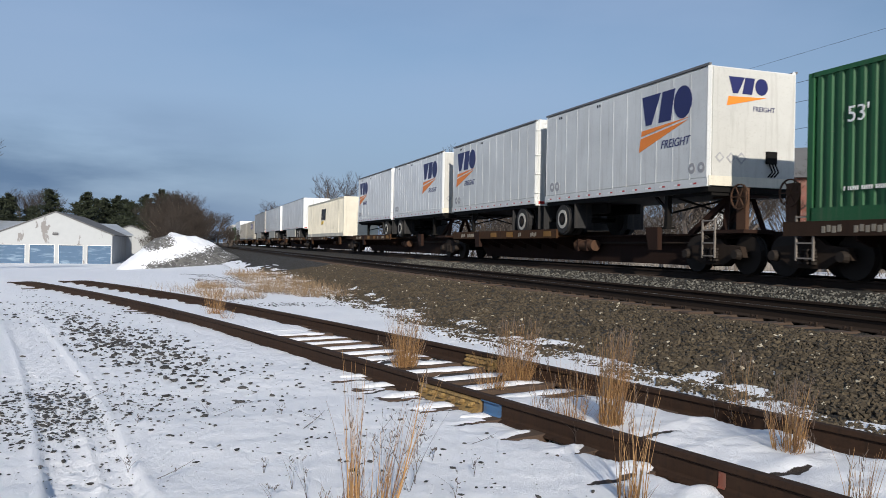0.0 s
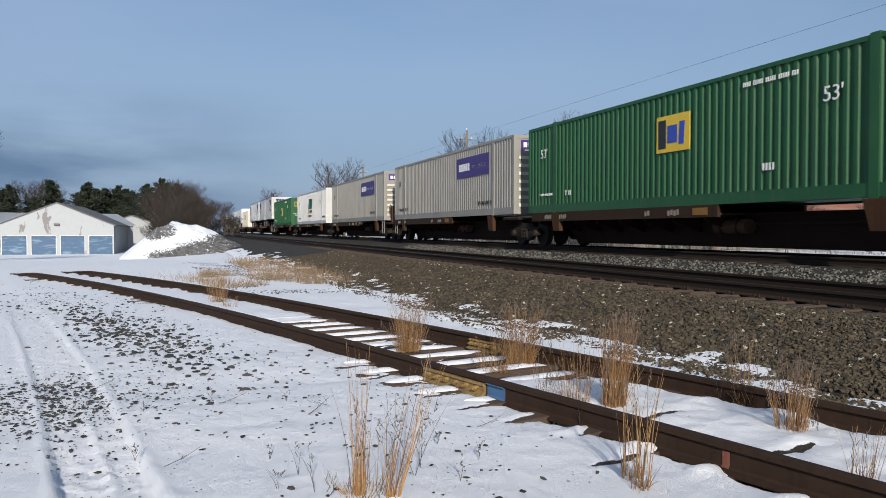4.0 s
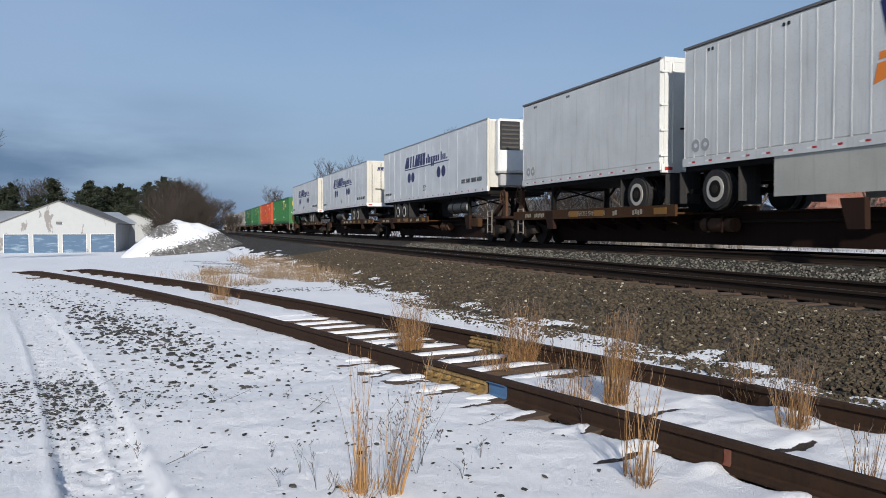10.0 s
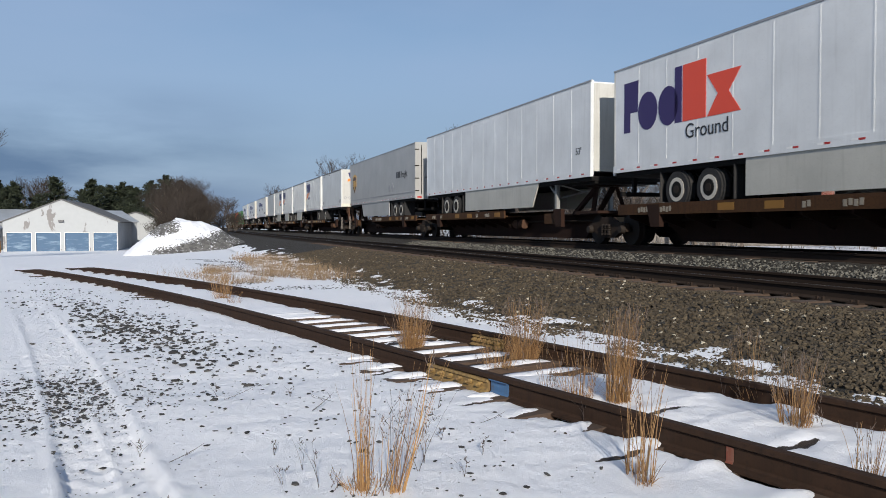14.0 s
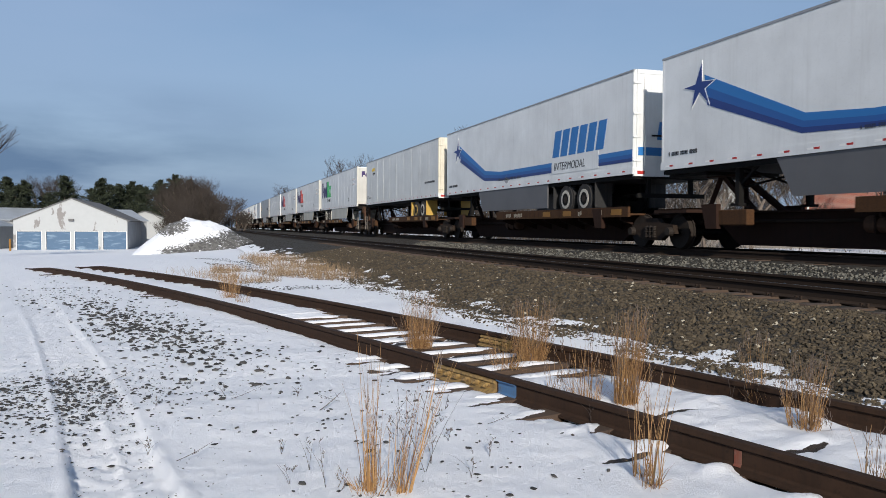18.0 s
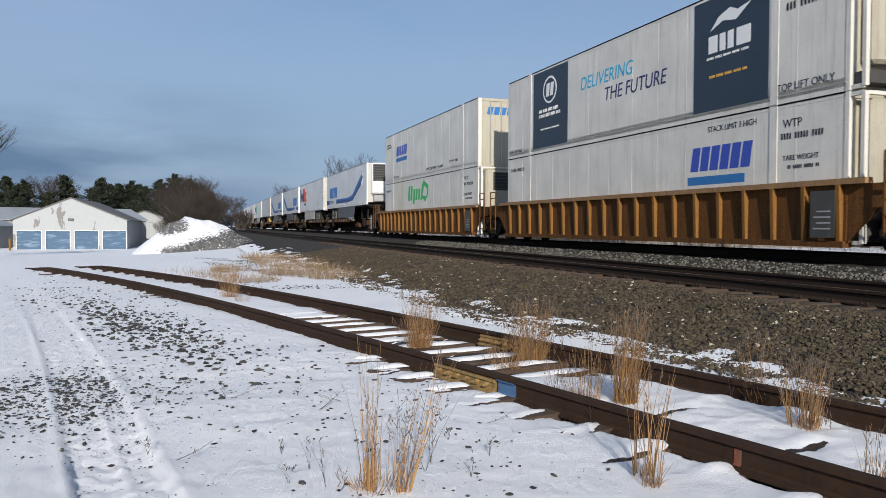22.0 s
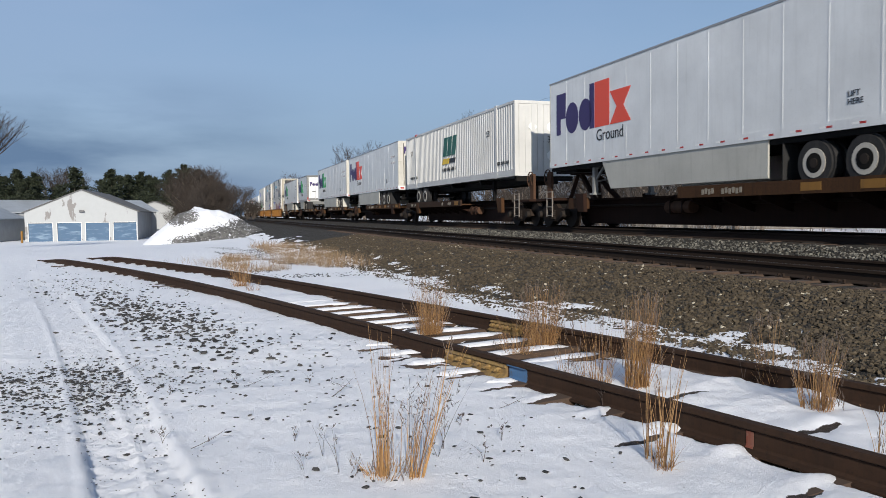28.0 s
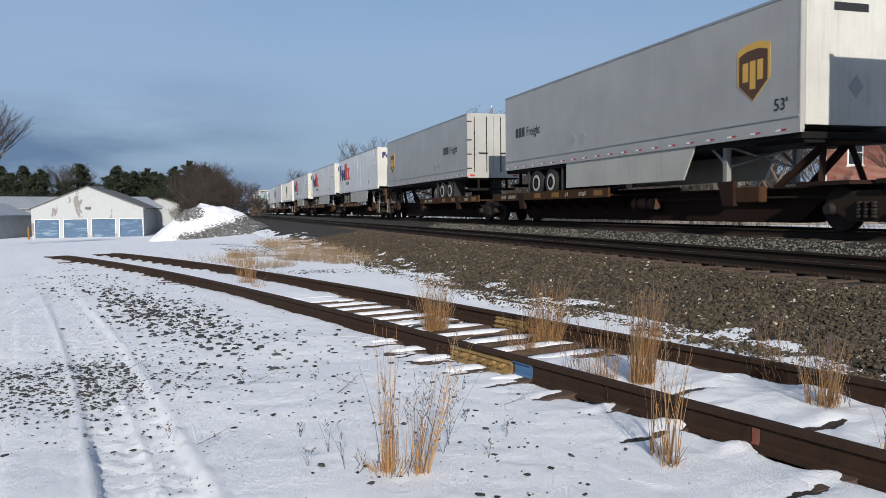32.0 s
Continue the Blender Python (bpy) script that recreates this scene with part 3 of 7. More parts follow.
def trailer(label, mat, group, length=16.15, wheels="near", z0=2.03, top=4.93, deck=0.95, skirt=None, seams=22, axles=2, nose=None, end_mat=None, rail_mat=None, wheel_in=3.5, flap=None):
    """A road trailer. wheels: the end, near or far, over which its axles are; its doors are at that end."""
    t = thing("semi_trailer", label, "trailer", group)
    L = length / 2
    rail_mat = rail_mat or mat
    flap = flap or TYRE
    end_mat = end_mat or mat
    part("body", boxes((-HALF + 0.004, HALF - 0.004, -L + 0.02, L - 0.02, z0 + 0.16, top - 0.05), bevel=0.02 if length > 12 else 0.07), mat, t)
    for sx in (-1, 1):
        x = sx * HALF
        part("side_rail", boxes((*sorted((x + sx * 0.012, x - sx * 0.08)), -L + 0.01, L - 0.01, z0, z0 + 0.2)), rail_mat, t)
        part("roof_rail", boxes((*sorted((x + sx * 0.008, x - sx * 0.06)), -L + 0.01, L - 0.01, top - 0.065, top - 0.01)), ROOFRAIL if length < 12 else PALERAIL, t)
        if seams and sx < 0:
            for k in range(1, seams):
                yy = -L + k * length / seams
                part("seam", boxes((*sorted((x - sx * 0.02, x + sx * 0.001)), yy - 0.020, yy + 0.020, z0 + 0.2, top - 0.11)), mat, t)
    for sy in (-1, 1):
        for sx in (-1, 1):
            part("corner_post", boxes((*sorted((sx * HALF, sx * (HALF - 0.12))), *sorted((sy * L, sy * (L - 0.12))), z0 + 0.02, top), bevel=0.03 if length > 12 else 0.055), rail_mat if end_mat is mat else end_mat, t)
    w = -1 if wheels == "near" else 1
    # doors at the wheel end
    for sx in (-1, 1):
        part("door", boxes((*sorted((sx * 0.01, sx * (HALF - 0.1))), *sorted((w * (L - 0.05), w * (L + 0.012))), z0 + 0.16, top - 0.12)), end_mat, t)
        for xx in (0.35, 0.95):
            bm = bmesh.new()
            disc(bm, 0.02, "z", z0 + 0.2, top - 0.16, sx * xx, w * (L + 0.035), 8)
            part("lock_rod", bm, BLACK if end_mat in (ALEND, VANGREY) else CREAM if end_mat is CREAM else ALU, t)
    if w < 0:
        for sx in (-1, 1):
            for zz in (z0 + 0.35, z0 + 1.0, z0 + 1.65, top - 0.4):
                part("hinge", boxes((*sorted((sx * (HALF - 0.22), sx * (HALF + 0.006))), -L - 0.03, -L + 0.03, zz, zz + 0.05), bevel=0.008), STEEL if end_mat is VANGREY else end_mat, t)
            part("door_handle", boxes((*sorted((sx * 0.30, sx * 0.74)), -L - 0.075, -L - 0.05, z0 + 1.05, z0 + 1.10)), STEEL, t)
        part("tail_light", boxes((-1.18, -0.95, -L - 0.038, -L - 0.02, z0 + 0.0, z0 + 0.09)), PRED, t)
        part("tail_light", boxes((0.95, 1.18, -L - 0.038, -L - 0.02, z0 + 0.0, z0 + 0.09)), PRED, t)
    part("nose_panel", boxes((-HALF + 0.1, HALF - 0.1, *sorted((-w * (L - 0.04), -w * (L + 0.008))), z0 + 0.16, top - 0.1)), end_mat if end_mat not in (CREAM, ALEND, VAN, PUPWHITE, VANGREY) else NOSEW, t)
    part("door_header", boxes((-HALF + 0.1, HALF - 0.1, *sorted((w * (L - 0.05), w * (L + 0.02))), top - 0.12, top)), end_mat, t)
    part("rear_sill", boxes((-HALF + 0.02, HALF - 0.02, *sorted((w * (L - 0.05), w * (L + 0.03))), z0 - 0.06, z0 + 0.16)), rail_mat, t)
    bm = boxes((-0.75, -0.65, *sorted((w * (L - 0.1), w * (L - 0.2))), z0 - 0.55, z0), (0.65, 0.75, *sorted((w * (L - 0.1), w * (L - 0.2))), z0 - 0.55, z0), (-1.1, 1.1, *sorted((w * (L - 0.06), w * (L - 0.16))), z0 - 0.65, z0 - 0.53))
    part("underride_guard", bm, BLACK, t)
    part("floor_frame", boxes((-HALF + 0.06, HALF - 0.06, -L + 0.05, L - 0.05, z0 - 0.12, z0 + 0.02)), BLACK, t)
    # axles
    wy = L - wheel_in
    part("slider_rail", boxes((-0.6, -0.45, *sorted((w * (wy + 1.1), w * (wy - 1.6))), z0 - 0.42, z0 - 0.1), (0.45, 0.6, *sorted((w * (wy + 1.1), w * (wy - 1.6))), z0 - 0.42, z0 - 0.1)), BLACK, t)
    for k in range(axles):
        ya = w * (wy + (0.62 - 1.24 * k if axles == 2 else 0))
        wheel_pair(t, ya, deck)
        bm = bmesh.new()
        disc(bm, 0.07, "x", -1.0, 1.0, ya, deck + 0.5, 10)
        part("axle", bm, BLACK, t)
    for sy, wd in ((wy + 1.3, 0.02), (wy - 1.5 if axles == 2 else wy - 0.8, 0.02)):
        for sx in (-1, 1):
            part("mud_flap", boxes((*sorted((sx * 0.65, sx * 1.25)), *sorted((w * sy, w * (sy + wd))), deck + 0.2, z0 - 0.1)), flap, t)
    # landing gear and coupler
    leg_mat = LEGGREY if skirt is SKIRT and length > 12 else BLACK
    gy = -w * (L - (2.7 if length > 12 else 1.9))
    for sx in (-1, 1):
        part("landing_leg", boxes((*sorted((sx * 0.95, sx * 1.08)), gy - 0.07, gy + 0.07, deck + 0.15, z0), (*sorted((sx * 0.88, sx * 1.15)), gy - 0.13, gy + 0.13, deck + 0.10, deck + 0.16)), leg_mat, t)
        bm = bmesh.new()
        beam(bm, (sx * 1.0, gy, deck + 0.55), (sx * 1.0, gy + w * 0.7, z0), 0.06)
        beam(bm, (-sx * 1.0, gy, deck + 0.5), (sx * 1.0, gy, z0 - 0.1), 0.05)
        part("leg_brace", bm, leg_mat, t)
    part("kingpin_plate", boxes((-1.1, 1.1, *sorted((-w * (L - 0.1), -w * (L - 1.6))), z0 - 0.2, z0 - 0.1)), BLACK, t)
    if skirt:
        a, b = sorted((w * (wy - 1.9), gy * (0.64 if skirt is DARKRAIL else 0.74 if length > 12 else 0.86)))
        for sx in (-1, 1):
            bm = bmesh.new()
            if w < 0:
                pts = ((a, z0), (b + 0.5, z0), (b, deck + 0.25), (a, deck + 0.25))
            else:
                pts = ((a - 0.5, z0), (b, z0), (b, deck + 0.25), (a, deck + 0.25))
            prism(bm, pts, "x", sx * (HALF - 0.02), sx * (HALF - 0.06))
            part("side_skirt", bm, skirt, t)
    # red and white marking tape along the bottom rail
    k = 0
    y = -L + 0.4
    tape = [bmesh.new(), bmesh.new()]
    tw = 0.17 if length > 12 else 0.13
    while y < L - 0.4:
        for j in (0, 1):
            box(tape[j], -HALF - 0.015, -HALF - 0.011, y + tw * j, y + tw * j + tw * 0.9, z0 + 0.07, z0 + 0.112)
        y += 0.80 if length > 12 else 0.62
    tagged(part("red_tape", tape[0], PRED, t, "red reflective tape"), kind="stuff")
    tagged(part("white_tape", tape[1], PWHITE, t, "white reflective tape"), kind="stuff")
    return t


def truck(y, parent_car, name="wheel_truck"):
    """A two-axle freight truck under a joint."""
    for sx in (-1, 1):
        bm = bmesh.new()
        pts = ((y - 1.05, 0.38), (y - 0.95, 0.62), (y - 0.45, 0.66), (y - 0.25, 0.80), (y + 0.25, 0.80), (y + 0.45, 0.66), (y + 0.95, 0.62), (y + 1.05, 0.38), (y + 0.7, 0.36), (y + 0.42, 0.20), (y - 0.42, 0.20), (y - 0.7, 0.36))
        prism(bm, pts, "x", sx * 0.98, sx * 1.12)
        fr = part("truck_side_frame", bm, TRUCKRUST, parent_car)
        for k in range(3 if sx < 0 else 0):
            sp = bmesh.new()
            for q in range(5):
                disc(sp, 0.065 - 0.012 * (q % 2), "z", 0.28 + q * 0.065, 0.28 + q * 0.065 + 0.05, sx * 1.14, y - 0.17 + 0.17 * k, 8)
            part("spring", sp, STEEL, fr)
        for ay in (-0.88, 0.88):
            cap = bmesh.new()
            disc(cap, 0.13, "x", sx * 1.10, sx * 1.24, y + ay, 0.44, 12, 0.8)
            part("bearing_cap", cap, STEEL, fr)
    for ay in (-0.88, 0.88):
        for sx in (-1, 1):
            bm = bmesh.new()
            disc(bm, 0.44, "x", sx * 0.74, sx * 0.87, y + ay, 0.44, 28)
            disc(bm, 0.475, "x", sx * 0.70, sx * 0.74, y + ay, 0.44, 28)
            wh = part("wheel", bm, STEEL, parent_car)
        ax = bmesh.new()
        disc(ax, 0.08, "x", -0.9, 0.9, y + ay, 0.44, 10)
        part("wheel_axle", ax, BLACK, parent_car)
    part("bolster", boxes((-1.0, 1.0, y - 0.22, y + 0.22, 0.48, 0.80)), BLACK, parent_car)


def letters(places, w, h, x):
    """Worn characters that nobody can read: small upright bars at pairs y, z on the camera's side."""
    bm = bmesh.new()
    for y, z in places:
        box(bm, x - 0.004, x + 0.004, y - w, y, z, z + h)
    return bm


def spine_car(front, back, deck_end, label, truck_front=True, truck_back=True, coupled=False, load="trailer", words="", twin=False):
    """One platform of an articulated spine car between two joints."""
    mid = (front + back) / 2
    a, b = back - mid, front - mid
    c = thing("spine_car", label, "railway car", "spine cars of the train")
    bm = bmesh.new()
    prism(bm, ((a + 0.3, 0.62), (a + 1.9, 0.62), (a + 2.6, 0.13), (b - 2.6, 0.13), (b - 1.9, 0.62), (b - 0.3, 0.62), (b - 0.3, 0.90), (a + 0.3, 0.90)), "x", -0.36, 0.36)
    part("centre_sill", bm, RUST, c)
    part("sill_cap", boxes((-0.55, 0.55, a + 0.5, b - 0.5, 0.90, 0.94)), RUST, c)
    w = -1 if deck_end == "near" else 1
    e = b if w > 0 else -a
    d0, d1 = sorted((w * (e - 0.9), w * (e - 10.6)))
    for sx in (-1, 1):
        x0, x1 = sorted((sx * 0.5, sx * 1.22))
        part("wheel_deck", boxes((x0, x1, d0, d1, 0.89, 0.94)), YELLOWRUST, c)
        part("deck_sill", boxes((*sorted((sx * 1.22, sx * 1.30)), d0, d1, 0.84, 1.13)), YELLOWRUST if load == "trailer" else BROWNSILL, c)
        for k in range(8 if sx < 0 else 0):
            yy = d0 + 0.5 + k * (d1 - d0 - 1.0) / 7
            bm = bmesh.new()
            prism(bm, ((sx * 1.24, 0.88), (sx * 1.24, 0.76), (sx * 0.33, 0.45), (sx * 0.33, 0.88)), "y", yy - 0.03, yy + 0.03)
            part("cross_bearer", bm, RUST, c)
        for k, yy in enumerate((d0 + 0.35, d0 + 3.4, d0 + 4.9) if load == "trailer" else (d0 + 0.35,)):
            part("reflector", boxes((*sorted((sx * 1.30, sx * 1.306)), yy, yy + 0.55, 0.90, 1.07)), YELLOW, c)
        # pedestal for container corners at the other end and at mid
        for yy in (-6.1, 6.1):
            bm = bmesh.new()
            prism(bm, ((yy - 0.28, 1.10), (yy + 0.28, 1.10), (yy + 0.1, 0.52), (yy - 0.1 - 0.2, 0.52)), "x", sx * 1.18, sx * 1.31)
            part("container_pedestal", bm, RUST if load == "trailer" else YELLOWRUST, c)
        yy = -w * (e - 1.0)
        yb = -w * (e - 3.35)
        if load == "trailer" and not twin:
            part("end_bracket", boxes((*sorted((sx * 1.02, sx * 1.24)), yb - 0.53, yb + 0.53, 0.60, 0.96), bevel=0.02), YELLOWRUST, c, "faded yellow bracket")
        part("end_platform", boxes((*sorted((sx * 0.4, sx * 1.25)), yy - 0.7, yy + 0.7, 0.92, 1.0)), RUST, c)
    # reporting marks on the deck's edge, too worn to read
    for k, (yy, wd) in enumerate(((d1 - 1.0, 0.55), (d1 - 1.75, 0.75), (d0 + 2.9, 0.35), (d0 + 1.9, 0.6))):
        tagged(part("illegible_writing", letters([(yy - j * 0.125, 0.90 + 0.02 * (j % 2)) for j in range(int(wd / 0.125))], 0.085, 0.13, -1.303), FADEDPRINT, c), kind="stuff")
    if words:
        ob = part("lettering", word_mesh(words, 0.0, FADEDPRINT), None, c)
        ob.matrix_basis = Matrix.Translation((-1.303, (d0 + d1) / 2 - w * 1.2 + 0.09 * len(words), 0.92)) @ SIDE_TURN @ Matrix.Diagonal((0.2, 0.2, 0.6, 1))
    pipe = bmesh.new()
    disc(pipe, 0.035, "y", a + 1.2, b - 1.2, -0.46, 0.70, 8)
    part("brake_pipe", pipe, TRUCKRUST, c)
    tank = bmesh.new()
    yt = -w * 1.6
    disc(tank, 0.17, "y", yt - 0.55, yt + 0.55, -0.62, 0.62, 22)
    tank = part("air_reservoir", tank, BRAKERUST, c, "brown air reservoir under the frame")
    part("tank_strap", boxes((-0.80, -0.44, yt - 0.30, yt - 0.25, 0.44, 0.82), (-0.80, -0.44, yt + 0.25, yt + 0.30, 0.44, 0.82)), RUST, tank)
    if load == "trailer":
        # folding hitch that holds the kingpin
        yk = -w * (e - 1.9)
        bm = bmesh.new()
        for sx in (-1, 1):
            beam(bm, (sx * 0.45, yk + w * 1.3, 0.92), (sx * 0.28, yk, 1.85), 0.13)
            beam(bm, (sx * 0.6, yk - w * 0.2, 0.92), (sx * 0.35, yk, 1.85), 0.12)
        box(bm, -0.5, 0.5, yk - 0.4, yk + 0.4, 1.80, 1.86)
        part("hitch_stand", bm, RUST, c)
    if truck_front:
        truck(b - (0 if not coupled else 1.4), c)
    if truck_back:
        truck(a + 1.5, c)
    return rolls(c, mid)


def brake_end(c, y, w):
    """Hand brake wheel, ladder and steps at a coupled end."""
    bm = bmesh.new()
    for k in range(18):
        t0, t1 = 2 * math.pi * k / 18, 2 * math.pi * (k + 1) / 18
        beam(bm, (-1.0 + 0.0, y + 0.28 * math.cos(t0), 1.75 + 0.28 * math.sin(t0)), (-1.0, y + 0.28 * math.cos(t1), 1.75 + 0.28 * math.sin(t1)), 0.03)
    for k in range(3):
        t0 = math.pi * k / 3
        beam(bm, (-1.0, y - 0.28 * math.cos(t0), 1.75 - 0.28 * math.sin(t0)), (-1.0, y + 0.28 * math.cos(t0), 1.75 + 0.28 * math.sin(t0)), 0.022)
    part("brake_wheel", bm, BRAKERUST, c)
    part("brake_stand", boxes((-0.95, -0.85, y - 0.15, y + 0.15, 1.0, 1.95)), BRAKERUST, c)
    bm = bmesh.new()
    for sy in (-0.22, 0.22):
        beam(bm, (-1.27, y - w * 0.7 + sy, 0.35), (-1.27, y - w * 0.7 + sy, 1.25), 0.035)
    for z in (0.4, 0.7, 1.0, 1.22):
        beam(bm, (-1.27, y - w * 0.7 - 0.22, z), (-1.27, y - w * 0.7 + 0.22, z), 0.03)
    part("ladder", bm, PALEBAR, c, "pale worn grab irons")


def well_car(front, back, lead=False):
    mid = (front + back) / 2
    a, b = back - mid, front - mid
    c = thing("well_car", "orange-tan ribbed well car with rust, carrying two stacked containers", "railway car", "well cars of the train")
    e0, e1 = a + 1.75, b - 1.75
    for sx in (-1, 1):
        x0, x1 = sorted((sx * 1.36, sx * 1.42))
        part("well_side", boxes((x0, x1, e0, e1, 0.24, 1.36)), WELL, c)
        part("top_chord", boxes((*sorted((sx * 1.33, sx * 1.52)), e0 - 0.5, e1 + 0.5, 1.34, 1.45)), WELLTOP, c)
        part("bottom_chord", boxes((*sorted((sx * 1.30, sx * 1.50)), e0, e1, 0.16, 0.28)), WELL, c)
        k, y = 0, e0 + 0.12
        while y < e1 - 0.1:
            bm = bmesh.new()
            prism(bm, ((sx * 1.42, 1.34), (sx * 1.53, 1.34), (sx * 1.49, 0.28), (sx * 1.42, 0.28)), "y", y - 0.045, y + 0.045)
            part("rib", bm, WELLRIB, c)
            y += 0.86
        for ee, w in ((e0, -1), (e1, 1)):
            bm = bmesh.new()
            prism(bm, ((ee, 0.28), (ee, 1.34), (ee + w * 1.7, 1.34), (ee + w * 1.7, 1.0), (ee + w * 0.7, 0.9)), "x", sx * 1.34, sx * 1.40)
            part("end_side", bm, WELL, c)
    for ee, w in ((e0, -1), (e1, 1)):
        part("end_deck", boxes((-1.3, 1.3, *sorted((ee, ee + w * 1.6)), 0.95, 1.05)), RUST, c)
        bm = bmesh.new()
        for sy in (0.2, 0.7):
            beam(bm, (-1.5, ee + w * (0.7 + sy), 0.4), (-1.5, ee + w * (0.7 + sy), 1.9), 0.035)
        for z in (0.45, 0.75, 1.05, 1.35, 1.65, 1.88):
            beam(bm, (-1.5, ee + w * 0.9, z), (-1.5, ee + w * 1.4, z), 0.03)
        part("ladder", bm, WELL, c)
    part("floor_beam", boxes((-1.35, 1.35, e0, e1, 0.18, 0.26)), RUST, c)
    truck(a + 0.2, c)
    if lead:
        truck(b - 1.3, c)
    return rolls(c, mid)


CRIMSON = material("crimson_print", (0.20, 0.012, 0.025), 0.5)
# sides darker, ribs brighter: the light the ribs catch is in their colour
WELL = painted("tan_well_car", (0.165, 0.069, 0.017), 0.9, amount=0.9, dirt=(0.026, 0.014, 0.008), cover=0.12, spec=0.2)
WELLRIB = painted("worn_lit_tan_rib", (0.25, 0.118, 0.030), 0.9, amount=0.9, dirt=(0.055, 0.026, 0.012), cover=0.05, spec=0.2)
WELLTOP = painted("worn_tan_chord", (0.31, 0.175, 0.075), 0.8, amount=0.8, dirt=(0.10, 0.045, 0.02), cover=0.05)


# ---------------------------------------------------------------- liveries: plain shapes and generic words on the side and the near end
def side_shape(t, length, pts, mat, name="painted_shape", lift=0.004):
    """A flat painted outline on the camera's side; pts are metres from the front end and height."""
    bm = bmesh.new()
    prism(bm, [(length / 2 - u, z) for u, z in pts], "x", -HALF - lift, -HALF + 0.012)
    return part(name, bm, mat, t)


def block(t, length, u0, u1, z0, z1, mat, slant=0.0, name="painted_shape", lift=0.004):
    return side_shape(t, length, ((u0, z0), (u1, z0), (u1 + slant, z1), (u0 + slant, z1)), mat, name, lift)


def ring_pts(cu, cz, ru, rz, n=20):
    return [(cu + ru * math.cos(6.2832 * k / n), cz + rz * math.sin(6.2832 * k / n)) for k in range(n)]


def ring(t, length, u0, u1, z0, z1, mat, hole):
    cu, cz, ru, rz = (u0 + u1) / 2, (z0 + z1) / 2, (u1 - u0) / 2, (z1 - z0) / 2
    side_shape(t, length, ring_pts(cu, cz, ru, rz), mat)
    if hole:
        side_shape(t, length, ring_pts(cu, cz, ru * 0.42, rz * 0.36), hole, lift=0.006)


def end_shape(t, y, pts, mat, name="painted_shape"):
    """A flat painted outline on the near end; pts are across and up."""
    bm = bmesh.new()
    prism(bm, pts, "y", y - 0.004, y + 0.01)
    return part(name, bm, mat, t)


def end_block(t, y, x0, x1, z0, z1, mat, slant=0.0):
    return end_shape(t, y, ((x0, z0), (x1, z0), (x1 + slant, z1), (x0 + slant, z1)), mat)


WORDS = {}
FADEDPRINT = material("faded_white_print", (0.24, 0.21, 0.165), 0.8)


def word_mesh(text, shear, mat):
    key = (text, shear, mat.name)
    if key not in WORDS:
        cu = bpy.data.curves.new("lettering", "FONT")
        cu.body, cu.size, cu.shear, cu.extrude = text, 1.0, shear, 0.004
        ob = bpy.data.objects.new("lettering", cu)
        me = bpy.data.meshes.new_from_object(ob)
        me.name = "lettering"
        bpy.data.objects.remove(ob)
        me.materials.clear()
        me.materials.append(mat)
        WORDS[key] = me
    return WORDS[key]


SIDE_TURN = Matrix(((0, 0, -1), (-1, 0, 0), (0, 1, 0))).to_4x4()
END_TURN = Matrix(((1, 0, 0), (0, 0, -1), (0, 1, 0))).to_4x4()


def side_word(t, length, text, u, z, size, mat, shear=0.0, stretch=1.0, lift=0.0):
    ob = part("lettering", word_mesh(text, shear, mat), None, t)
    ob.matrix_basis = Matrix.Translation((-HALF - 0.002 - lift, length / 2 - u, z)) @ SIDE_TURN @ Matrix.Diagonal((size * stretch, size, 1, 1))


def end_word(t, y, text, x, z, size, mat):
    ob = part("lettering", word_mesh(text, 0.0, mat), None, t)
    ob.matrix_basis = Matrix.Translation((x, y - 0.001, z)) @ END_TURN @ Matrix.Diagonal((size, size, 1, 1))


def bars(t, length, u0, u1, z0, z1, mat, rows=1, lift=0.002):
    """Writing too small to read: plain bars of its size."""
    h = (z1 - z0) / rows
    for k in range(rows):
        ch, q = 0.62 * h, []
        step = max(0.62 * ch, 0.05)
        u, j = u0, 0
        while u < u1 - step - 0.12 * (u1 - u0) * (k % 2):
            if (j * 7 + k * 3 + int(u0 * 10)) % 6 != 4:
                q.append((length / 2 - u, z0 + k * h + 0.19 * h))
            u += step
            j += 1
        tagged(part("illegible_writing", letters(q, step * 0.55, ch, -HALF - lift), mat, t), kind="stuff")


def parcel_mark(t, length, col, back, u0=0.55, k=1.0, z0=3.10):
    """Purple and coloured block emblem of a parcel carrier, with the word below it."""
    def q(a, b, c, d, m, s=0.0):
        block(t, length, u0 + a * k, u0 + b * k, z0 + c * k, z0 + d * k, m, s)
    def flat(pts, m):
        side_shape(t, length, [(u0 + a * k, z0 + b * k) for a, b in pts], m)
    flat(((0.0, 0.0), (0.30, 0.0), (0.30, 0.52), (0.66, 0.52), (0.70, 1.36), (0.0, 1.36)), DARKPURPLE)
    flat(ring_pts(1.12, 0.48, 0.44, 0.50), DARKPURPLE)
    flat(ring_pts(2.02, 0.48, 0.42, 0.50), DARKPURPLE)
    q(2.30, 2.58, 0.0, 1.38, DARKPURPLE)
    q(2.62, 3.50, 0.0, 1.38, col)
    flat(((3.54, 0.0), (4.70, 0.0), (4.30, 0.49), (4.70, 0.97), (3.54, 0.97), (3.92, 0.49)), col)
    side_word(t, length, "Ground", u0 + 2.72 * k, z0 - 0.42 * k, 0.50 * k, PBLACK)


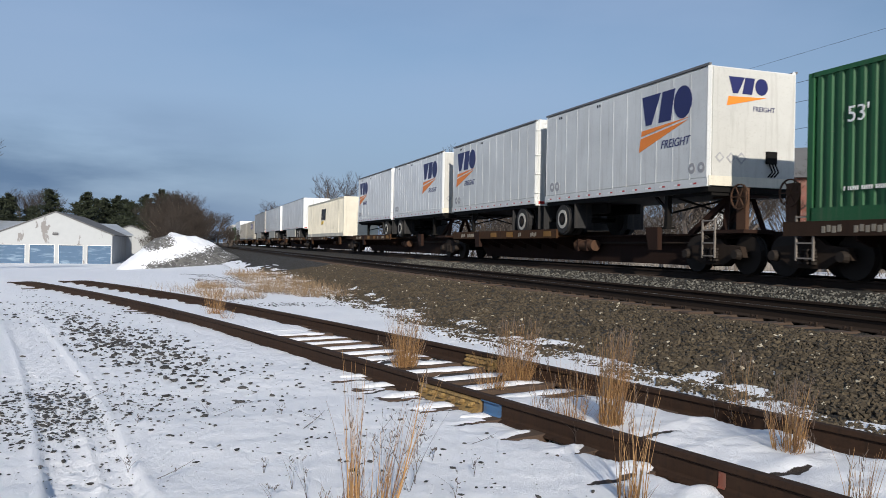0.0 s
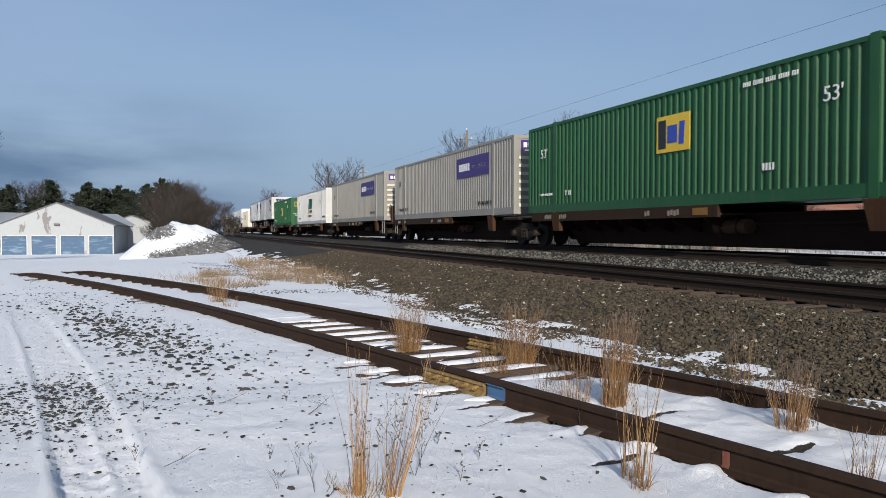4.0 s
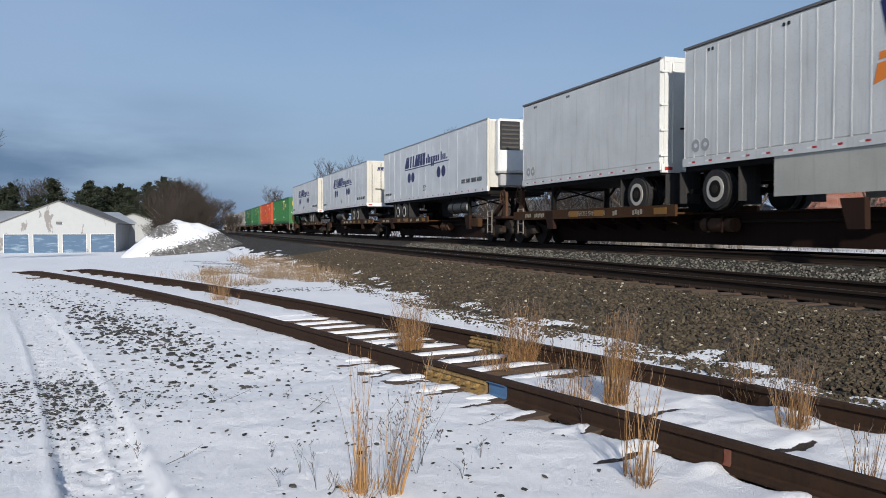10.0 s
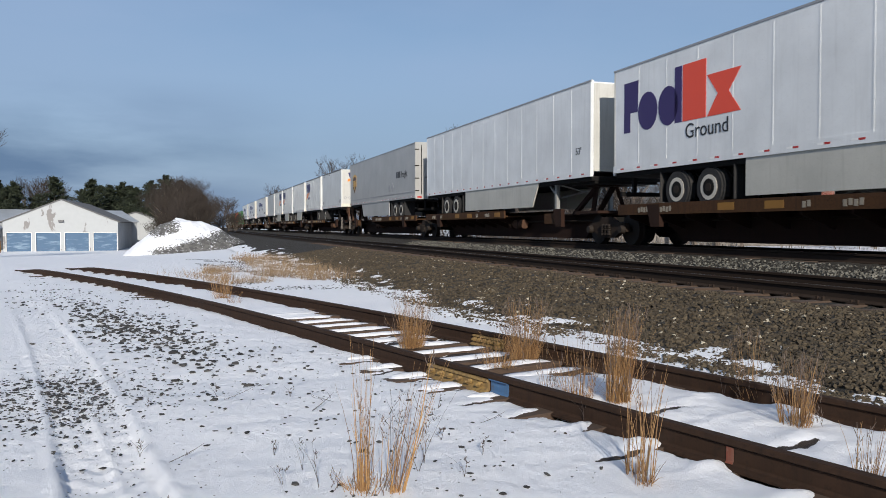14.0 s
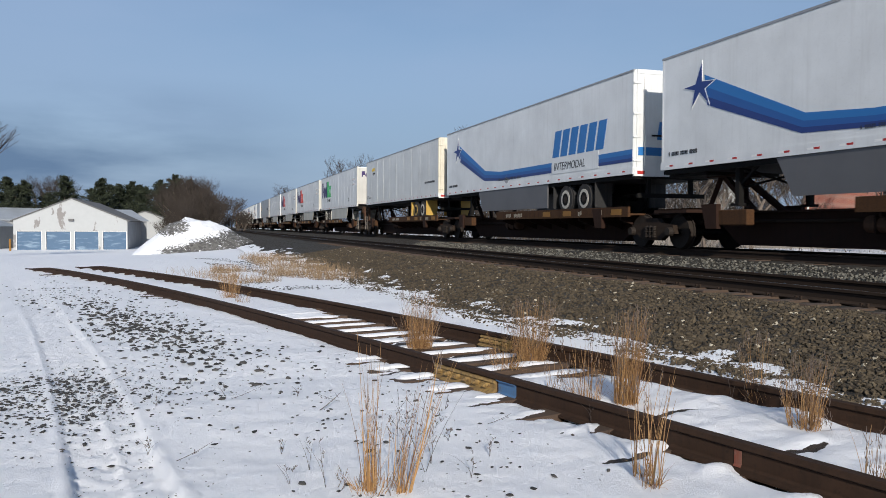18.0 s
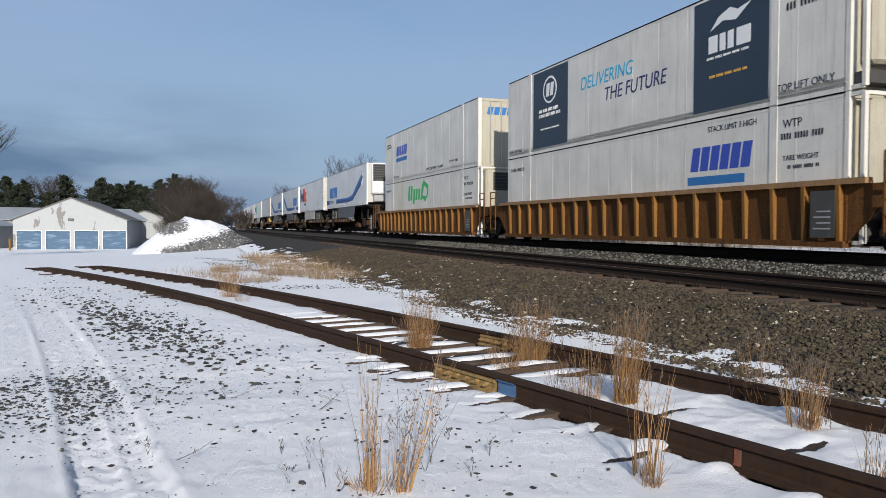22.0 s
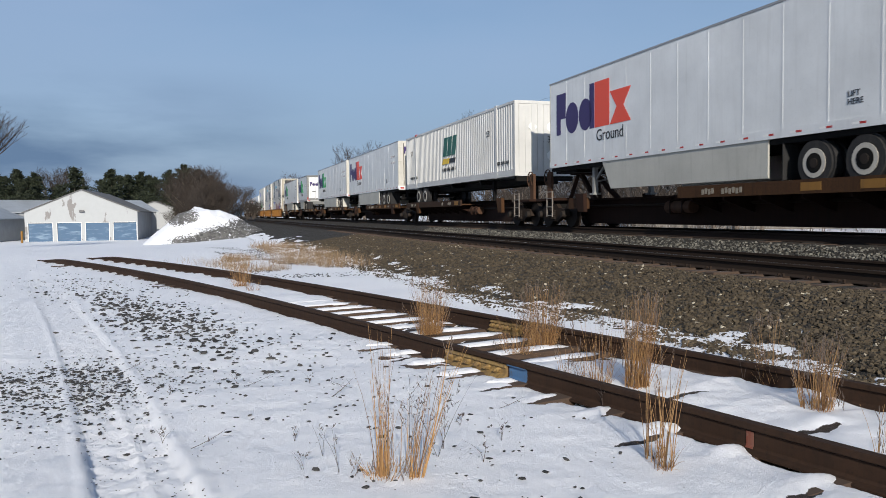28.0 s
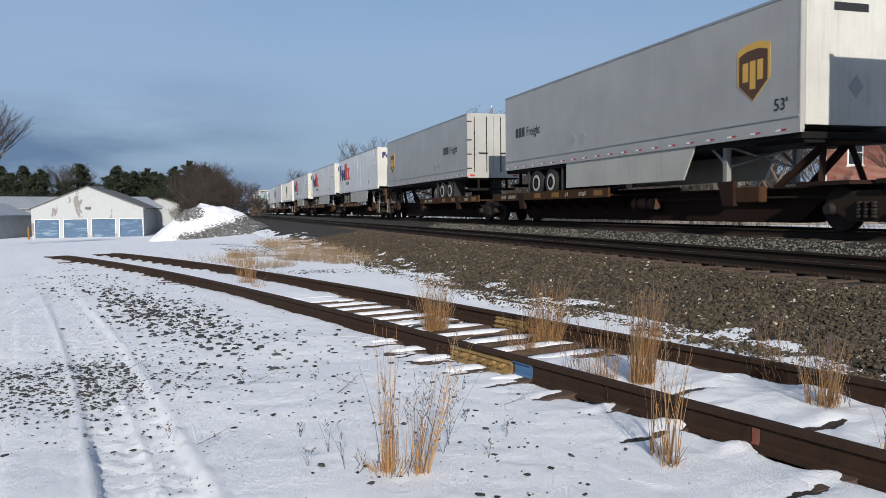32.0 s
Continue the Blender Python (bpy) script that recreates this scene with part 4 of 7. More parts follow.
def parcel_end(t, length, col, z=4.15, small=False):
    y = -length / 2 - 0.012
    x = -0.95
    end_shape(t, y, [(x + a, z + b) for a, b in ((0.0, 0.0), (0.11, 0.0), (0.11, 0.16), (0.24, 0.16), (0.26, 0.43), (0.0, 0.43))], DARKPURPLE)
    for a in (0.42, 0.76):
        end_shape(t, y, [(x + a + 0.16 * math.cos(q * 0.3927), z + 0.15 + 0.155 * math.sin(q * 0.3927)) for q in range(16)], DARKPURPLE)
    for a, b, c, d, m in ((0.86, 0.96, 0, 0.43, DARKPURPLE), (0.98, 1.28, 0, 0.43, col)):
        end_block(t, y, x + a, x + b, z + c, z + d, m)
    end_shape(t, y, [(x + a, z + b) for a, b in ((1.30, 0.0), (1.70, 0.0), (1.56, 0.16), (1.70, 0.31), (1.30, 0.31), (1.44, 0.16))], col)
    end_word(t, y, "Ground", x + 0.98, z - 0.2, 0.22, PBLACK)


def freight_mark(t, length, u0, z0=3.1, k=1.0):
    """Navy slanted blocks over two orange wedges."""
    side_shape(t, length, [(u0 + a * k, z0 + b * k) for a, b in ((0.28, 0.68), (0.54, 0.68), (0.92, 1.45), (0.10, 1.45))], NAVY)
    block(t, length, u0 + 0.84 * k, u0 + 1.36 * k, z0 + 0.68 * k, z0 + 1.45 * k, NAVY, 0.16 * k)
    side_shape(t, length, ring_pts(u0 + 1.84 * k, z0 + 1.06 * k, 0.36 * k, 0.40 * k), NAVY)
    side_shape(t, length, [(u0 + a * k, z0 + b * k) for a, b in ((0.08, 0.42), (2.15, 0.66), (0.10, 0.56))], PORANGE)
    side_shape(t, length, [(u0 + a * k, z0 + b * k) for a, b in ((-0.02, 0.0), (2.05, 0.60), (0.06, 0.36))], PORANGE)
    side_word(t, length, "FREIGHT", u0 + 0.95 * k, z0 + 0.0, 0.30 * k, NAVY, 0.25)


def freight_end(t, length):
    y = -length / 2 - 0.012
    end_shape(t, y, ((-0.63, 4.25), (-0.49, 4.25), (-0.30, 4.64), (-0.76, 4.64)), NAVY)
    end_block(t, y, -0.36, -0.08, 4.25, 4.64, NAVY, 0.08)
    end_shape(t, y, [(0.20 + 0.19 * math.cos(q * 0.3927), 4.45 + 0.20 * math.sin(q * 0.3927)) for q in range(16)], NAVY)
    end_shape(t, y, ((-0.80, 3.95), (0.35, 4.20), (-0.76, 4.17)), PORANGE)
    end_word(t, y, "FREIGHT", -0.05, 3.86, 0.17, NAVY)
    for x, r in ((-0.98, 0.13), (-0.66, 0.13), (-0.36, 0.15)):
        for k, mt in ((1.0, GREYMARK), (0.62, NOSEW)):
            end_shape(t, y - (0.002 if k < 1 else 0.0), [(x + k * r * math.cos(q * 1.5708), 2.72 + k * r * math.sin(q * 1.5708)) for q in range(4)], mt)
    part("connector_box", boxes((0.36, 0.66, y - 0.06, y + 0.02, 2.62, 2.92), bevel=0.01), BLACK, t)
    for x in (0.42, 0.51, 0.60):
        bm = bmesh.new()
        beam(bm, (x, y - 0.05, 2.64), (x + 0.04, y - 0.12, 2.42), 0.03)
        beam(bm, (x + 0.04, y - 0.12, 2.42), (x - 0.02, y - 0.04, 2.30), 0.03)
        part("hose", bm, BLACK, t)
    part("bumper_plate", boxes((-HALF + 0.02, HALF - 0.02, y - 0.012, y + 0.02, 2.05, 2.28)), CREAM, t, "cream painted lower nose plate")


FRAMEGREY = painted("dull_grey_door_frame", (0.15, 0.155, 0.15), 0.6, amount=0.4)
GREYMARK = material("worn_sticker", (0.32, 0.32, 0.33), 0.7)


def crate_mark(t, length, u0, z0, w=1.35, h=0.92):
    """Yellow square with dark and blue blocks."""
    block(t, length, u0, u0 + w, z0, z0 + h, PYELLOW, lift=0.002)
    block(t, length, u0 + 0.08, u0 + 0.40, z0 + 0.10, z0 + h - 0.10, PBLACK, lift=0.008)
    block(t, length, u0 + 0.46, u0 + 0.86, z0 + 0.22, z0 + h - 0.26, MARKBLUE, lift=0.008)
    block(t, length, u0 + 0.92, u0 + 1.12, z0 + 0.16, z0 + h - 0.20, MARKBLUE, 0.04, lift=0.008)


MARKBLUE = material("mid_blue_print", (0.03, 0.07, 0.40), 0.5)
DGREEN = material("dark_green_print", (0.01, 0.10, 0.07), 0.5)


def shipper_mark(t, length, d=0.0):
    for k in range(8):
        a = 4.50 + d + 0.44 * k
        if k in (0, 4):
            side_shape(t, length, ((a - 0.12, 3.72), (a + 0.46, 3.72), (a + 0.46, 4.30), (a + 0.26, 4.30)), NAVY)
        else:
            block(t, length, a, a + (0.22 if k in (1, 2, 3) else 0.36), 3.72, 4.30, NAVY, 0.10)
    for k in range(8):
        lo, hi = (3.55, 4.02) if k in (3, 4) else (3.74, 4.18 if k == 1 else 4.02)
        block(t, length, 8.15 + d + 0.26 * k, 8.33 + d + 0.26 * k, lo, hi, NAVY)
    for k in range(4):
        block(t, length, 10.4 + d * 0.5 + 0.26 * k, 10.55 + d * 0.5 + 0.26 * k, 3.74, 4.12 if k == 0 else 4.0 if k < 3 else 3.82, NAVY)
    block(t, length, 4.45 + d, 11.5, 3.62, 3.67, NAVY)
    for u in (4.95 + d, 5.62 + d, 9.82 - 0.7 * d, 10.50 - 0.7 * d):
        ring(t, length, u, u + 0.56, 2.94, 3.46, NAVY, None)
    side_word(t, length, "53'", 7.7, 2.42, 0.38, PBLACK)
    bars(t, length, 13.2, 15.6, 2.42, 2.70, PBLACK)
    bars(t, length, 0.35, 1.7, 2.40, 2.58, PBLACK)


def lane_mark(t, length, flip):
    """Blue band with an arrow, slanted blocks and a word."""
    def m(u):
        return length - u if flip else u
    edge = []
    for f in (0.0, 0.40, 0.72, 1.0):
        edge.append([(m(1.75 + 0.12 * f), 4.20 - 0.74 * f), (m(4.95 - 0.10 * f), 2.86 - 0.40 * f), (m(6.6), 2.72 - 0.34 * f), (m(16.1), 2.72 - 0.34 * f)])
    for hi, lo, mt in zip(edge, edge[1:], (PBLUE, MARINE, DEEPBLUE)):
        side_shape(t, length, hi + lo[::-1], mt)
    for grow, mt, up in ((1.12, PWHITE, 0.006), (1.0, DEEPBLUE, 0.009)):
        side_shape(t, length, [(m(1.50 + 0.72 * grow * a), 3.94 + 0.72 * grow * b) for a, b in ((-0.75, 0.08), (-0.12, 0.12), (0.20, 0.78), (0.22, 0.16), (0.85, 0.10), (0.36, -0.10), (0.60, -0.62), (0.10, -0.18), (-0.30, -0.62), (-0.16, -0.08))], mt, lift=up)
    u = 1.42 if flip else 11.15
    for k in range(6):
        block(t, length, u + 0.58 * k, u + 0.46 + 0.58 * k, 2.88, 3.74, PBLUE, 0.22)
    block(t, length, u - 0.05, u + 3.1, 2.32, 2.86, VAN, name="painted_panel", lift=0.0055)
    side_word(t, length, "INTERMODAL", u + 0.12, 2.44, 0.36, PBLACK, 0.2, 0.95, 0.004)
    if not flip:
        bars(t, length, 0.35, 1.6, 2.34, 2.50, PBLACK)
        bars(t, length, 6.3, 8.6, 2.34, 2.46, PBLACK)
    side_shape(t, length, ((m(7.2), 2.58), (m(7.42), 2.36), (m(7.2), 2.14 + 0.04), (m(6.98), 2.36)), GREYMARK)


def shield_mark(t, length, us, ut):
    pts = ((0, 4.02), (0.3, 4.12), (0.75, 4.14), (1.08, 4.06), (1.08, 3.30), (0.54, 2.84), (0.0, 3.26))
    side_shape(t, length, [(us + a, z) for a, z in pts], GOLD)
    side_shape(t, length, [(us + 0.54 + (a - 0.54) * 0.86, 3.50 + (z - 3.50) * 0.86 - 0.06) for a, z in pts], BROWN, lift=0.008)
    for a, b, c, d in ((0.20, 0.38, 3.3, 3.72), (0.44, 0.62, 3.12, 3.74), (0.68, 0.86, 3.3, 3.74)):
        block(t, length, us + a, us + b, c, d, GOLD, lift=0.011)
    for k in range(3):
        block(t, length, ut + 0.30 * k, ut + 0.24 + 0.30 * k, 3.25, 3.60, PBLACK)
    side_word(t, length, "Freight", ut + 1.02, 3.25, 0.48, PBLACK, 0.0, 0.9)


def reefer_nose(t, length, z0, top):
    """A refrigeration unit on the near end: black grilles above, a white cover below."""
    y = -length / 2
    unit = part("cooling_unit", boxes((-1.0, 1.0, y - 0.42, y, z0 + 0.70, top - 0.06), bevel=0.08), VAN, t, "white cooling unit with black grilles")
    part("grille_panel", boxes((-0.93, 0.93, y - 0.435, y - 0.40, top - 1.30, top - 0.16), bevel=0.012), PBLACK, unit, "black upper panel")
    for k in range(6):
        part("grille_slat", boxes((-0.86, -0.12, y - 0.455, y - 0.43, top - 1.22 + 0.17 * k, top - 1.15 + 0.17 * k)), TANK, unit)
    part("fan_ring", disc(bmesh.new(), 0.34, "y", y - 0.455, y - 0.43, 0.45, top - 0.72, 20), TANK, unit)
    part("centre_post", boxes((-0.09, 0.03, y - 0.46, y - 0.43, top - 1.3, top - 0.16)), VAN, unit)
    part("service_door", boxes((-0.9, 0.9, y - 0.44, y - 0.41, z0 + 0.80, top - 1.38), bevel=0.015), VAN, unit)
    part("fuel_panel", boxes((-0.85, 0.85, y - 0.30, y, z0 + 0.2, z0 + 0.66), bevel=0.03), GREYMARK, t)


def stack_end(t, length, z0, h, style):
    """Frame, cooling unit and posts at the near end of a refrigerated container."""
    y = -length / 2
    if style == "doors":
        for x in (-0.75, -0.25, 0.25, 0.75):
            part("lock_rod", boxes((x - 0.02, x + 0.02, y - 0.05, y - 0.01, z0 + 0.15, z0 + h - 0.15)), ALU, t)
        return
    # open frame that stands before the unit
    for sx in (-1, 1):
        part("frame_post", boxes((*sorted((sx * 1.29, sx * 1.20)), y - 0.34, y - 0.26, z0 + 0.05, z0 + h - 0.04)), REEFER, t)
        for zz in (z0 + 0.02, z0 + h - 0.10):
            part("frame_rail", boxes((*sorted((sx * 1.28, sx * 1.21)), y - 0.28, y + 0.01, zz, zz + 0.08)), REEFER, t)
    part("frame_rail", boxes((-1.2, 1.2, y - 0.34, y - 0.27, z0 + h - 0.10, z0 + h - 0.03)), REEFER, t)
    part("tray", boxes((-1.2, 1.2, y - 0.36, y + 0.02, z0 + 0.10, z0 + 0.34)), TANK, t, "dark grimy tray")
    unit = part("cooling_unit", boxes((-1.05, 1.05, y - 0.30, y + 0.05, z0 + 0.48, z0 + h - 0.14), bevel=0.07), GRIM if style == "grille" else NOSEW, t, "yellowed cooling unit")
    if style == "grille":
        part("grille", boxes((-0.72, 0.98, y - 0.318, y - 0.28, z0 + h - 1.02, z0 + h - 0.26), bevel=0.015), PBLACK, unit, "black condenser grille")
        for k in range(5):
            part("grille_slat", boxes((-0.68, 0.94, y - 0.328, y - 0.31, z0 + h - 0.96 + 0.14 * k, z0 + h - 0.92 + 0.14 * k)), TANK, unit)
        part("service_door", boxes((-0.80, 0.95, y - 0.315, y - 0.29, z0 + 0.62, z0 + h - 1.12), bevel=0.02), GRIM, unit)
    else:
        part("grille", boxes((-0.98, -0.10, y - 0.318, y - 0.28, z0 + 0.70, z0 + h - 0.42), bevel=0.015), PBLACK, unit, "black condenser grille")
        for k in range(6):
            part("grille_slat", boxes((-0.92, -0.16, y - 0.335, y - 0.31, z0 + 0.86 + 0.24 * k, z0 + 0.95 + 0.24 * k)), TANK, unit)
        part("cover_edge", boxes((-0.02, 0.98, y - 0.316, y - 0.28, z0 + 0.92, z0 + h - 0.42), bevel=0.02), PBLACK, unit)
        part("service_door", boxes((0.08, 0.86, y - 0.335, y - 0.31, z0 + 1.0, z0 + h - 0.5), bevel=0.02), REEFER, unit, "white rounded panel")
        part("badge", boxes((0.30, 0.66, y - 0.345, y - 0.33, z0 + 1.45, z0 + 1.85)), DGREEN, unit)
        part("nameplate", boxes((-0.15, 0.75, y - 0.318, y - 0.29, z0 + h - 0.36, z0 + h - 0.27)), PBLACK, unit)


def slogan_box(t, L):
    for a, b in ((2.28, 4.87), (11.45, 14.0)):
        block(t, L, a, b, 3.28, 5.90, SLATE, name="painted_panel", lift=0.009)
    side_shape(t, L, ring_pts(3.57, 5.20, 0.52, 0.46), PWHITE, lift=0.012)
    side_shape(t, L, ring_pts(3.57, 5.20, 0.44, 0.39), SLATE, lift=0.014)
    block(t, L, 3.28, 3.52, 4.98, 5.42, PWHITE, 0.06, lift=0.017)
    block(t, L, 3.60, 3.82, 4.98, 5.42, PWHITE, 0.06, lift=0.017)
    bars(t, L, 2.75, 4.4, 4.28, 4.62, PWHITE, 2, 0.013)
    bars(t, L, 2.85, 4.3, 3.86, 3.94, PWHITE, 1, 0.013)
    side_word(t, L, "DELIVERING", 5.7, 4.80, 0.56, CYAN, 0.15, 0.98)
    side_word(t, L, "THE FUTURE", 7.15, 4.26, 0.56, NAVY, 0.15, 0.98)
    for k, (a, w) in enumerate(((12.0, 0.32), (12.40, 0.20), (12.68, 0.20), (12.98, 0.46))):
        block(t, L, a, a + w, 4.62, 5.02, PWHITE, lift=0.014)
    side_shape(t, L, ((12.05, 5.14), (12.5, 5.30), (12.95, 5.22), (13.45, 5.52), (13.0, 5.44), (12.75, 5.55), (12.35, 5.42)), PWHITE, lift=0.014)
    bars(t, L, 11.95, 13.5, 4.46, 4.55, PWHITE, 1, 0.013)
    bars(t, L, 12.05, 13.4, 4.02, 4.12, GOLD, 1, 0.013)
    side_word(t, L, "TOP LIFT ONLY", 14.25, 3.36, 0.22, PBLACK)
    side_word(t, L, "TOP LIFT ONLY", 0.2, 3.30, 0.16, PBLACK)
    bars(t, L, 14.5, 15.6, 4.95, 5.45, PBLACK, 2)


def low_words(t, L, limit):
    if limit:
        side_word(t, L, "STACK LIMIT 3 HIGH", 12.0, 2.78, 0.19, PBLACK, 0.0, 0.95)
    side_word(t, L, "WTP", 14.45, 2.60, 0.24, PBLACK)
    bars(t, L, 14.4, 15.6, 2.32, 2.52, PBLACK)
    bars(t, L, 14.6, 15.5, 1.72, 1.84, PBLACK)
    side_word(t, L, "TARE WEIGHT", 14.45, 1.92, 0.15, PBLACK)
    bars(t, L, 0.3, 1.6, 2.55, 2.75, PBLACK)


def box_words(t, L, mat, code=True):
    """Small markings that containers carry."""
    side_word(t, L, "53'", 0.95, 2.95, 0.42, mat)
    side_word(t, L, "53'", 13.0, 3.0, 0.42, mat)
    bars(t, L, 0.9, 2.1, 1.66, 1.78, mat)
    bars(t, L, 10.8, 12.4, 3.62, 3.78, mat)
    bars(t, L, 2.7, 3.1, 1.6, 1.85, mat)
    bars(t, L, 11.4, 11.8, 1.75, 2.0, mat)


def door_end(t, L, z0, h, mat):
    y = -L / 2 + 0.03
    for x in (-0.85, -0.28, 0.28, 0.85):
        bm = bmesh.new()
        disc(bm, 0.025, "z", z0 + 0.1, z0 + h - 0.1, x, y - 0.03, 8)
        part("lock_rod", bm, mat, t)
    for x in (-0.62, 0.55):
        part("handle", boxes((x - 0.22, x + 0.22, y - 0.07, y - 0.04, z0 + 0.95, z0 + 1.02)), ALU, t)


def green_end(t, L):
    y = -L / 2 + 0.03
    end_block(t, y, -0.92, -0.38, 3.1, 3.6, PYELLOW)
    end_block(t, y - 0.01, -0.86, -0.68, 3.18, 3.52, PBLACK)
    end_word(t, y, "53'", -0.62, 1.85, 0.36, PWHITE)
    end_shape(t, y, ((0.68, 2.45), (0.92, 2.72), (0.68, 3.0), (0.44, 2.72)), PWHITE)
    for z in (3.3, 3.05, 2.8):
        end_block(t, y, 0.0, 0.42, z - 0.08, z + 0.08, PWHITE)
    end_block(t, y, 0.15, 0.55, 1.6, 1.9, PYELLOW)
    end_word(t, y, "HIGH CUBE", -1.05, 2.25, 0.2, PWHITE)


def white_end(t, L, z0, side):
    """Corrugated white front with stickers."""
    y = -L / 2 + 0.03
    for k in range(9):
        x = -1.05 + 0.262 * k
        part("rib", boxes((x - 0.07, x + 0.07, y - 0.03, y, z0 + 0.15, z0 + 2.75)), WHITE, t)
    end_word(t, y - 0.02, "53'", -0.1, z0 + 1.3, 0.34, PBLACK)
    for x, z in ((-0.55, 1.9), (0.2, 1.9), (0.2, 0.8), (0.75, 0.8)):
        end_shape(t, y - 0.02, ((x, z0 + z - 0.2), (x + 0.2, z0 + z), (x, z0 + z + 0.2), (x - 0.2, z0 + z)), PWHITE)


def chassis(label, length, deck, top, wheels):
    t = thing("container_chassis", label, "chassis", "chassis of the train")
    w = -1 if wheels == "near" else 1
    L = length / 2
    for sx in (-0.5, 0.5):
        part("main_beam", boxes((sx - 0.07, sx + 0.07, -L + 0.1, L - 0.1, top - 0.32, top - 0.04)), BLACK, t)
    for yy in (-L + 0.15, L - 0.15, 0, -4, 4):
        part("cross_beam", boxes((-1.2, 1.2, yy - 0.08, yy + 0.08, top - 0.2, top - 0.01)), BLACK, t)
    for k in (0, 1):
        ya = w * (L - 3.0 + 0.62 - 1.24 * k)
        wheel_pair(t, ya, deck)
        bm = bmesh.new()
        disc(bm, 0.07, "x", -1.0, 1.0, ya, deck + 0.5, 10)
        part("axle", bm, BLACK, t)
    gy = -w * (L - 3.0)
    for sx in (-1, 1):
        part("landing_leg", boxes((*sorted((sx * 0.9, sx * 1.03)), gy - 0.07, gy + 0.07, deck + 0.1, top - 0.1)), BLACK, t)
    return t


# ---- order of the train: tag, front end along it, kind, paint, wheel end
LOADS = [
    ("n5", 587.0, "van", VAN, "near"), ("n4", 569.0, "van", VANGREY, "near"), ("n3", 551.0, "box", GREEN, ""), ("n2", 533.0, "van", VAN, "near"), ("n1", 515.5, "box", GREY, ""),
    ("w4", 497.5, "box", GREY, ""), ("w3", 479.5, "van", VANGREY, "near"), ("w2", 461.4, "van", VAN, "near"), ("w1", 443.2, "van", VAN, "near"),
    ("cream", 424.16, "box", CREAM, ""),
    ("pd", 403.30, "pup", VAN, "near"), ("pc", 394.37, "pup", VAN, "far"), ("pb", 384.67, "pup", PUPWHITE, "near"), ("pa", 375.59, "pup", PUPWHITE, "far"),
    ("g1", 364.28, "box", GREEN, ""), ("abf", 343.44, "box", WHITE, ""), ("fm1", 324.66, "box", GREY, ""), ("fm2", 306.16, "box", GREY, ""),
    ("g2", 288.79, "box", GREEN, ""), ("g3", 271.24, "box", GREEN2, ""), ("orr", 253.56, "box", ORANGE, ""), ("g4", 235.04, "box", GREEN2, ""),
    ("al1", 215.80, "van", VAN, "near"), ("al2", 197.12, "van", VAN, "near"), ("al3", 176.52, "van", VAN, "far"),
    ("p1", 157.09, "pup", PUPWHITE, "near"), ("p2", 147.84, "pup", PUPWHITE, "far"), ("p3", 138.56, "pup", PUPWHITE, "near"), ("p4", 129.37, "pup", PUPWHITE, "far"),
    ("p5", 119.78, "pup", PUPWHITE, "near"), ("p6", 110.50, "pup", PUPWHITE, "far"),
    ("u1", 98.77, "van", VANGREY, "near"), ("w5", 80.60, "van", VAN, "far"), ("f1", 63.18, "van", VAN, "far"), ("f2", 45.85, "van", VAN, "far"),
    ("fg1", 28.16, "van", VAN, "far"), ("gnt", 8.81, "van", PUPWHITE, "near"), ("m1", -8.64, "van", VAN, "near"), ("m2", -26.11, "van", VAN, "near"),
    ("f3", -43.58, "van", VAN, "near"), ("m3", -61.80, "van", VAN, "far"),
    ("s1", -83.28, "stack", REEFER, ""), ("s2", -102.64, "stack", REEFER, ""), ("s3", -122.46, "stack", REEFER, ""),
    ("fg2", -143.86, "van", VAN, "near"), ("fg3", -161.56, "pup", VAN, "near"), ("fg4", -178.88, "van", VAN, "near"), ("f4", -196.17, "van", VAN, "near"),
    ("abf2", -214.25, "box", WHITE, "chassis"), ("f5", -233.47, "van", VAN, "near"), ("f6", -253.49, "van", VAN, "far"), ("f7", -272.36, "van", VAN, "far"),
    ("u2", -291.56, "van", VANGREY, "near"), ("u3", -312.40, "van", VANGREY, "far"), ("z1", -331.6, "van", VANGREY, "near"),
]
PUP = 8.33
LEN = {"van": 16.15, "box": 16.15, "pup": PUP, "stack": 16.15}
BOX_LABEL = {"g": "dark green corrugated steel container with white markings", "a": "white corrugated steel container with a green and yellow emblem", "f": "grey corrugated steel container with a purple panel",
             "o": "orange corrugated steel container with a yellow square emblem", "c": "cream corrugated steel container", "n": "grey corrugated steel container", "w": "grey corrugated steel container"}
VAN_LABEL = {"al": "white box trailer with navy blocks and dots", "u": "grey box trailer with a brown and gold shield", "f": "white box trailer with purple and orange-red emblem", "fg": "white box trailer with purple and green emblem",
             "m": "white box trailer with a blue arrow band", "gnt": "plain aged white box trailer with a small emblem", "w": "plain white box trailer with a pale skirt", "n": "plain box trailer far up the train", "z": "grey box trailer at the end of the shot"}
